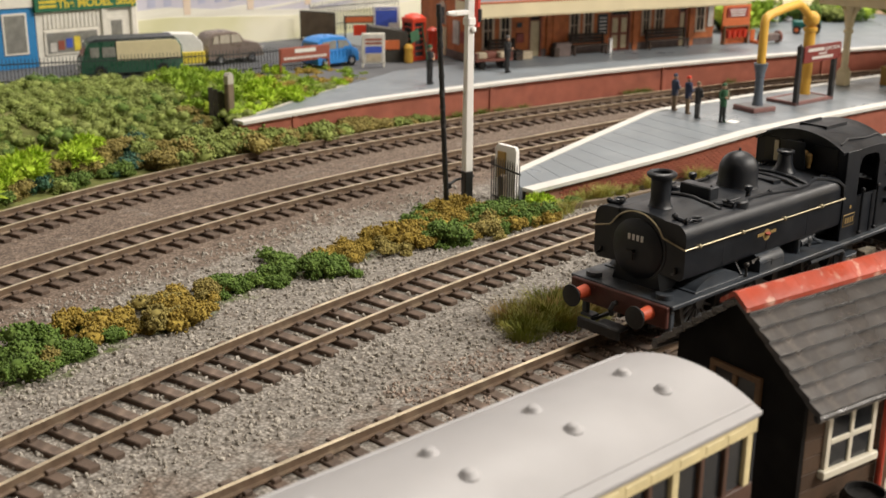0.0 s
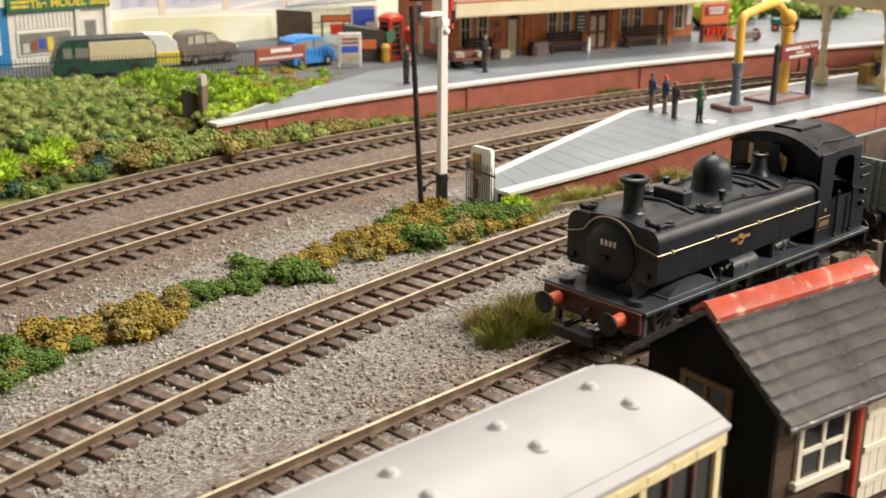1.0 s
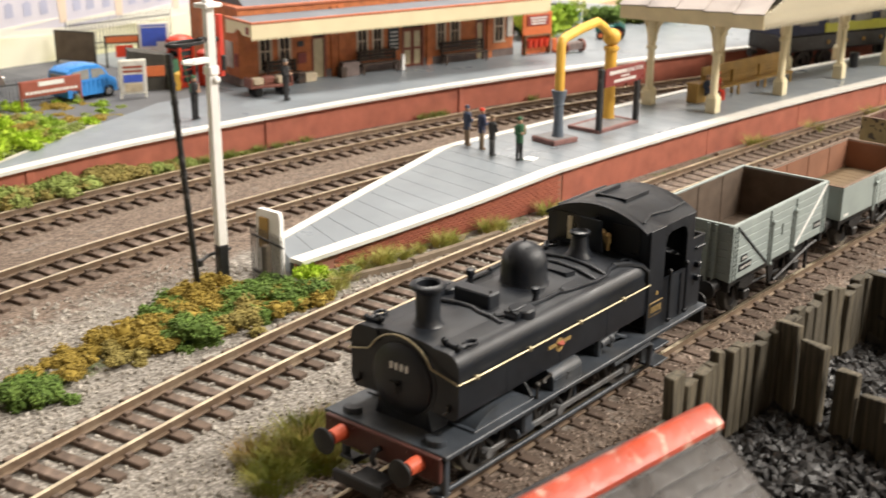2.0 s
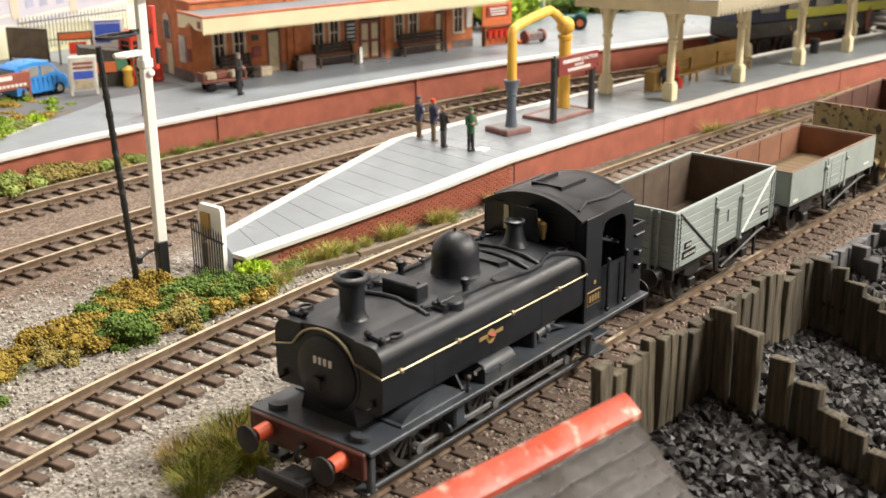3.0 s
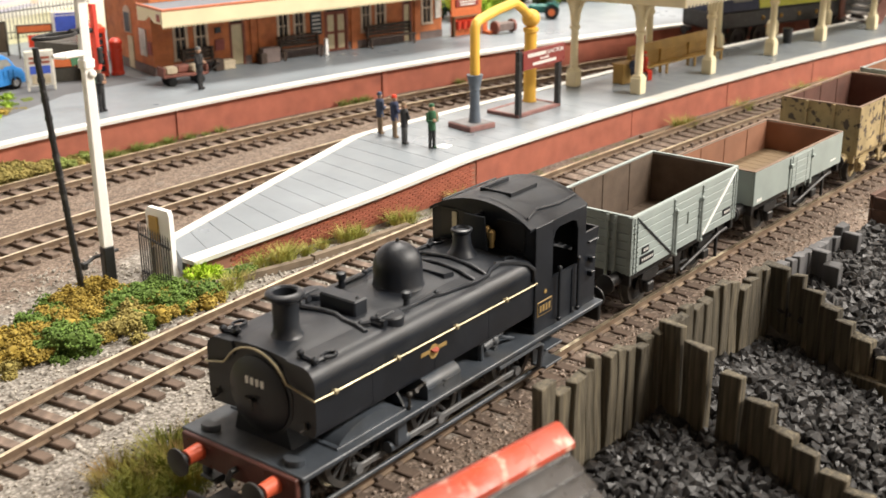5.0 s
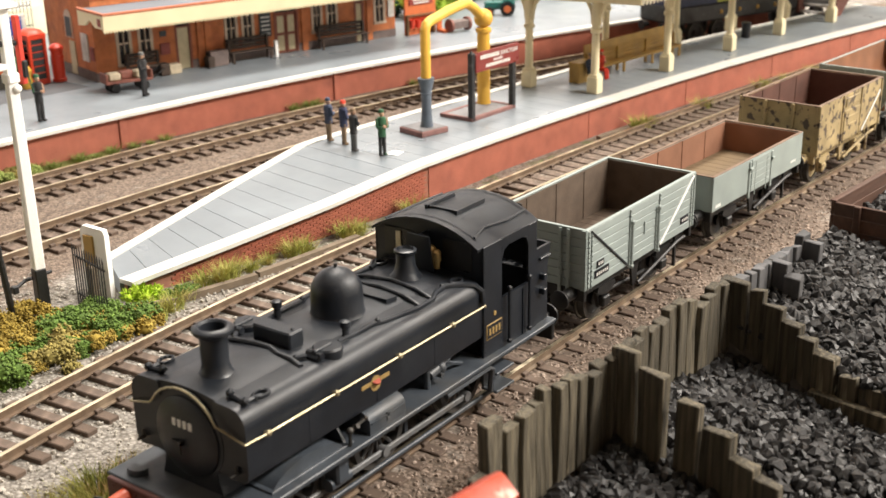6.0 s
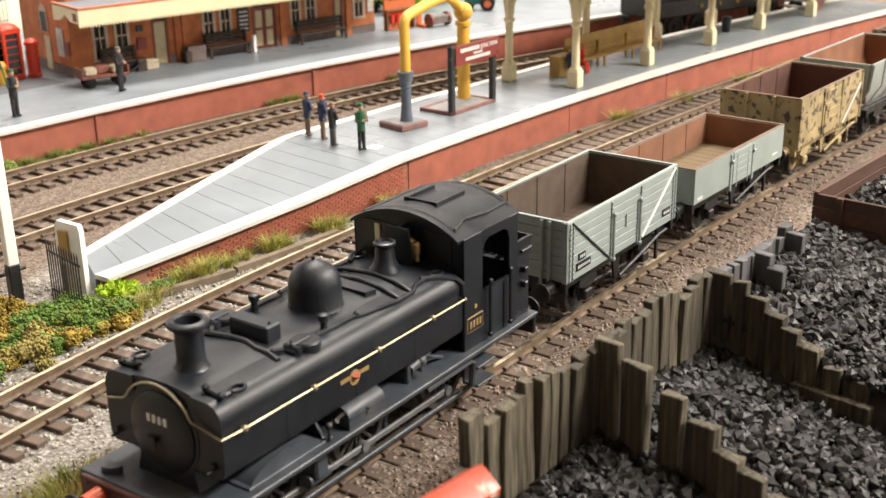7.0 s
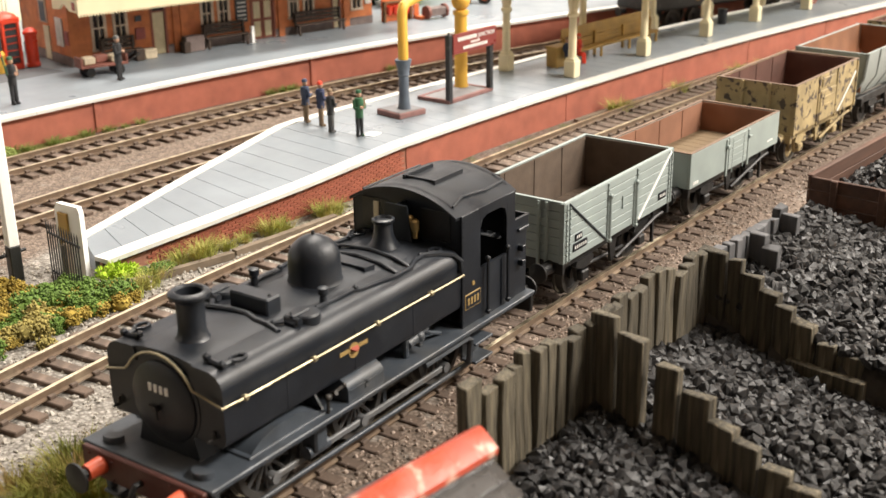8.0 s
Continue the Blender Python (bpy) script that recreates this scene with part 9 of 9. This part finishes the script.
# the strip between car park railings and platform ramp
for k in range(64):
    q = k / 63
    x = -8 + 112 * q
    yb = far_edge(x) + 5 + (x + 20) * .42
    yf = fence_y(x) - 3
    y = yb + 4 + (max(yf, yb + 8) - yb - 4) * rnd.random()
    bush(rnd.choice(("bright", "lime")) if q < .42 or rnd.random() < .15 else rnd.choice(("olive", "brown", "gold")), x, min(y, yf), 8.6, rnd.uniform(.65, 1.0) * (1.1 - .5 * q))
# along the foot of the station platform's ramp
for k in range(44):
    x = -60 + 150 * k / 43 + rnd.uniform(-3, 3)
    y = D_LINE(x) + rnd.uniform(20.5, 23.5)
    bush(rnd.choice(("brown", "olive", "olive", "brown")), x, y, -4.4, rnd.uniform(.8, 1.1) * (1.45 - .5 * max(x + 25, 0) / 85 if x < 70 else .62))
# the line of bushes in the gravel behind the loop
STRIP = [(-205, 96, "green"), (-197, 101, "green"), (-190, 106, "green"), (-182, 109, "gold"), (-175, 112, "green"), (-168, 111, "gold"), (-161, 110, "gold"), (-155, 108, "gold"), (-150, 114, "gold"),
         (-140, 120, "gold"), (-133, 122, "brown"), (-126, 121, "green"), (-118, 117, "green"), (-112, 120, "green"), (-104, 123, "green"), (-98, 118, "green"), (-90, 116, "green"), (-86, 124, "gold"),
         (-78, 122, "gold"), (-70, 125, "gold"), (-64, 119, "brown"), (-57, 126, "gold"), (-50, 120, "gold"), (-45, 127, "gold"), (-40, 117, "green"), (-34, 124, "gold"), (-30, 115, "green"), (-26, 128, "gold"),
         (-20, 121, "gold"), (-16, 112, "green"), (-13, 129, "gold"), (-8, 121, "green"), (-3, 114, "gold"), (-1, 126, "green"), (2, 119, "green"), (6, 110, "green")]
for x, y, kind in STRIP:
    sparse = -148 < x < -62
    for k in range(2 if sparse else 3):
        other = kind if k < 2 or rnd.random() < .5 else rnd.choice(("gold", "green", "brown"))
        bush(other, x + rnd.uniform(-4, 4), y + rnd.uniform(-9, 6) * (1 if x < 0 else .6), -5.2, rnd.uniform(.5, .95) if sparse else rnd.uniform(.5, 1.05))
for x, y, kind in ((-28, 110, "gold"), (-22, 106, "brown"), (-12, 106, "gold"), (-5, 108, "green"), (3, 105, "gold"), (-36, 110, "brown"), (-44, 112, "green"), (9, 106, "gold"), (-18, 117, "green"), (-2, 118, "green")):
    bush(kind, x, y, -5, rnd.uniform(.6, 1.0))
bush("lime", 19, 117, -4.5, .62)
bush("lime", 23, 120, -4.8, .5)
bush("green", 28, 113, -4.8, .55)
bush("green", 34, 112, -5, .45)
# hedges far behind the station
for k in range(26):
    bush(rnd.choice(("olive", "olive", "bright", "green", "dark")), 430 + k * 14 + rnd.uniform(-4, 4), 330 + rnd.uniform(-14, 22) - k * 2.2, ZP - 1, rnd.uniform(1.5, 2.6))

TUFT = [tuft_mesh("grass_tuft", G_straw, 200 + k, 4.4, 7.5, 170) for k in range(3)]
TUFTG = [tuft_mesh("green_grass_tuft", G_olive, 210 + k, 4.2, 6, 150) for k in range(2)]
G_russet = foliage("golden_brown_grass", (0.3, 0.26, 0.05), (0.36, 0.22, 0.08))
G_moss = foliage("moss_green_grass", (0.2, 0.23, 0.035), (0.33, 0.31, 0.06))
BIG = [tuft_mesh("long_grass_tuft", m, 230 + k, 8, 7.5, 620) for k, m in enumerate((G_russet, G_moss))]


def tuft(me, x, y, z, s, label="tuft of straw-coloured and green grass in the ballast"):
    ob = new("grass_tuft", me)
    ob.location, ob.rotation_euler, ob.scale = (x * MM, y * MM, z * MM), (0, 0, (x * 3.3 + y) % 6.28), (s, s, s)
    return tagged(ob, label, "grass", "grass tufts")


for x, y, s in ((47, 110.5, 1.0), (52, 113, .9), (41, 114, .8), (78, 108.5, 1.0), (83, 107, .8), (103, 105, 1.0), (108, 104, .8), (137, 101.3, 1.0), (297, 86, 1.1), (303, 84.5, .9), (60, 111, .7), (68, 111, .6), (14, 106, .9), (22, 108, .9),
                (350, 78, 1), (405, 68, 1.1), (428, 63, .9), (30, 111, .8), (455, 57, 1)):
    tuft(rnd.choice(TUFT), x, y, -4.6, s)
for i, (x, y, s) in enumerate(((-66, 29, .9), (-64, 36, 1.0), (-53, 39, .6), (-74, 31, .9), (-56, 27, .7), (-84, 27, .8), (-48, 29, .6), (-70, 24, .7), (-78, 38, .8), (-60, 20, .5))):
    tuft(BIG[i % 2], x, y, -4.6, s, "large tuft of long green and brown grass beside the siding")
for k in range(14):
    x = 40 + k * 9 + rnd.uniform(-3, 3)
    tuft(rnd.choice(TUFTG), x, D_LINE(x) + 22.8, -4.6, rnd.uniform(.5, .9), "tuft of green grass along the platform wall")
for x in (238, 246, 252, 318):
    tuft(rnd.choice(TUFTG), x, D_LINE(x) + 23.5, -4.6, .8, "tuft of green grass along the platform wall")


def clear_of_rails(x, y):
    return all(not 6.2 < abs(y - f(x)) < 11.4 for f in LINES.values())


scatter_stones("ballast_stones", "loose pale grey ballast stones beside the loop", "gravel", M_stones, 11000, 31,
               lambda r: (-240 + 420 * r.random() ** 1.15, r.uniform(18, 178)), lambda x, y: clear_of_rails(x, y) and abs(y - C_LINE(x)) > 22 and not (x > 15 and y > interp(FRONT, max(x, 19)) - 3), lambda x, y: ground_height(x, y) + .02, .35, 1.0, .6)
scatter_stones("brown_ballast_stones", "loose brown ballast stones along the siding", "gravel", M_brownstone, 10000, 32,
               lambda r: (-140 + 420 * r.random() ** 1.1, r.uniform(-52, 40)), lambda x, y: clear_of_rails(x, y) and y < A_LINE(x) + 30, lambda x, y: ground_height(x, y) + .02, .3, .8)
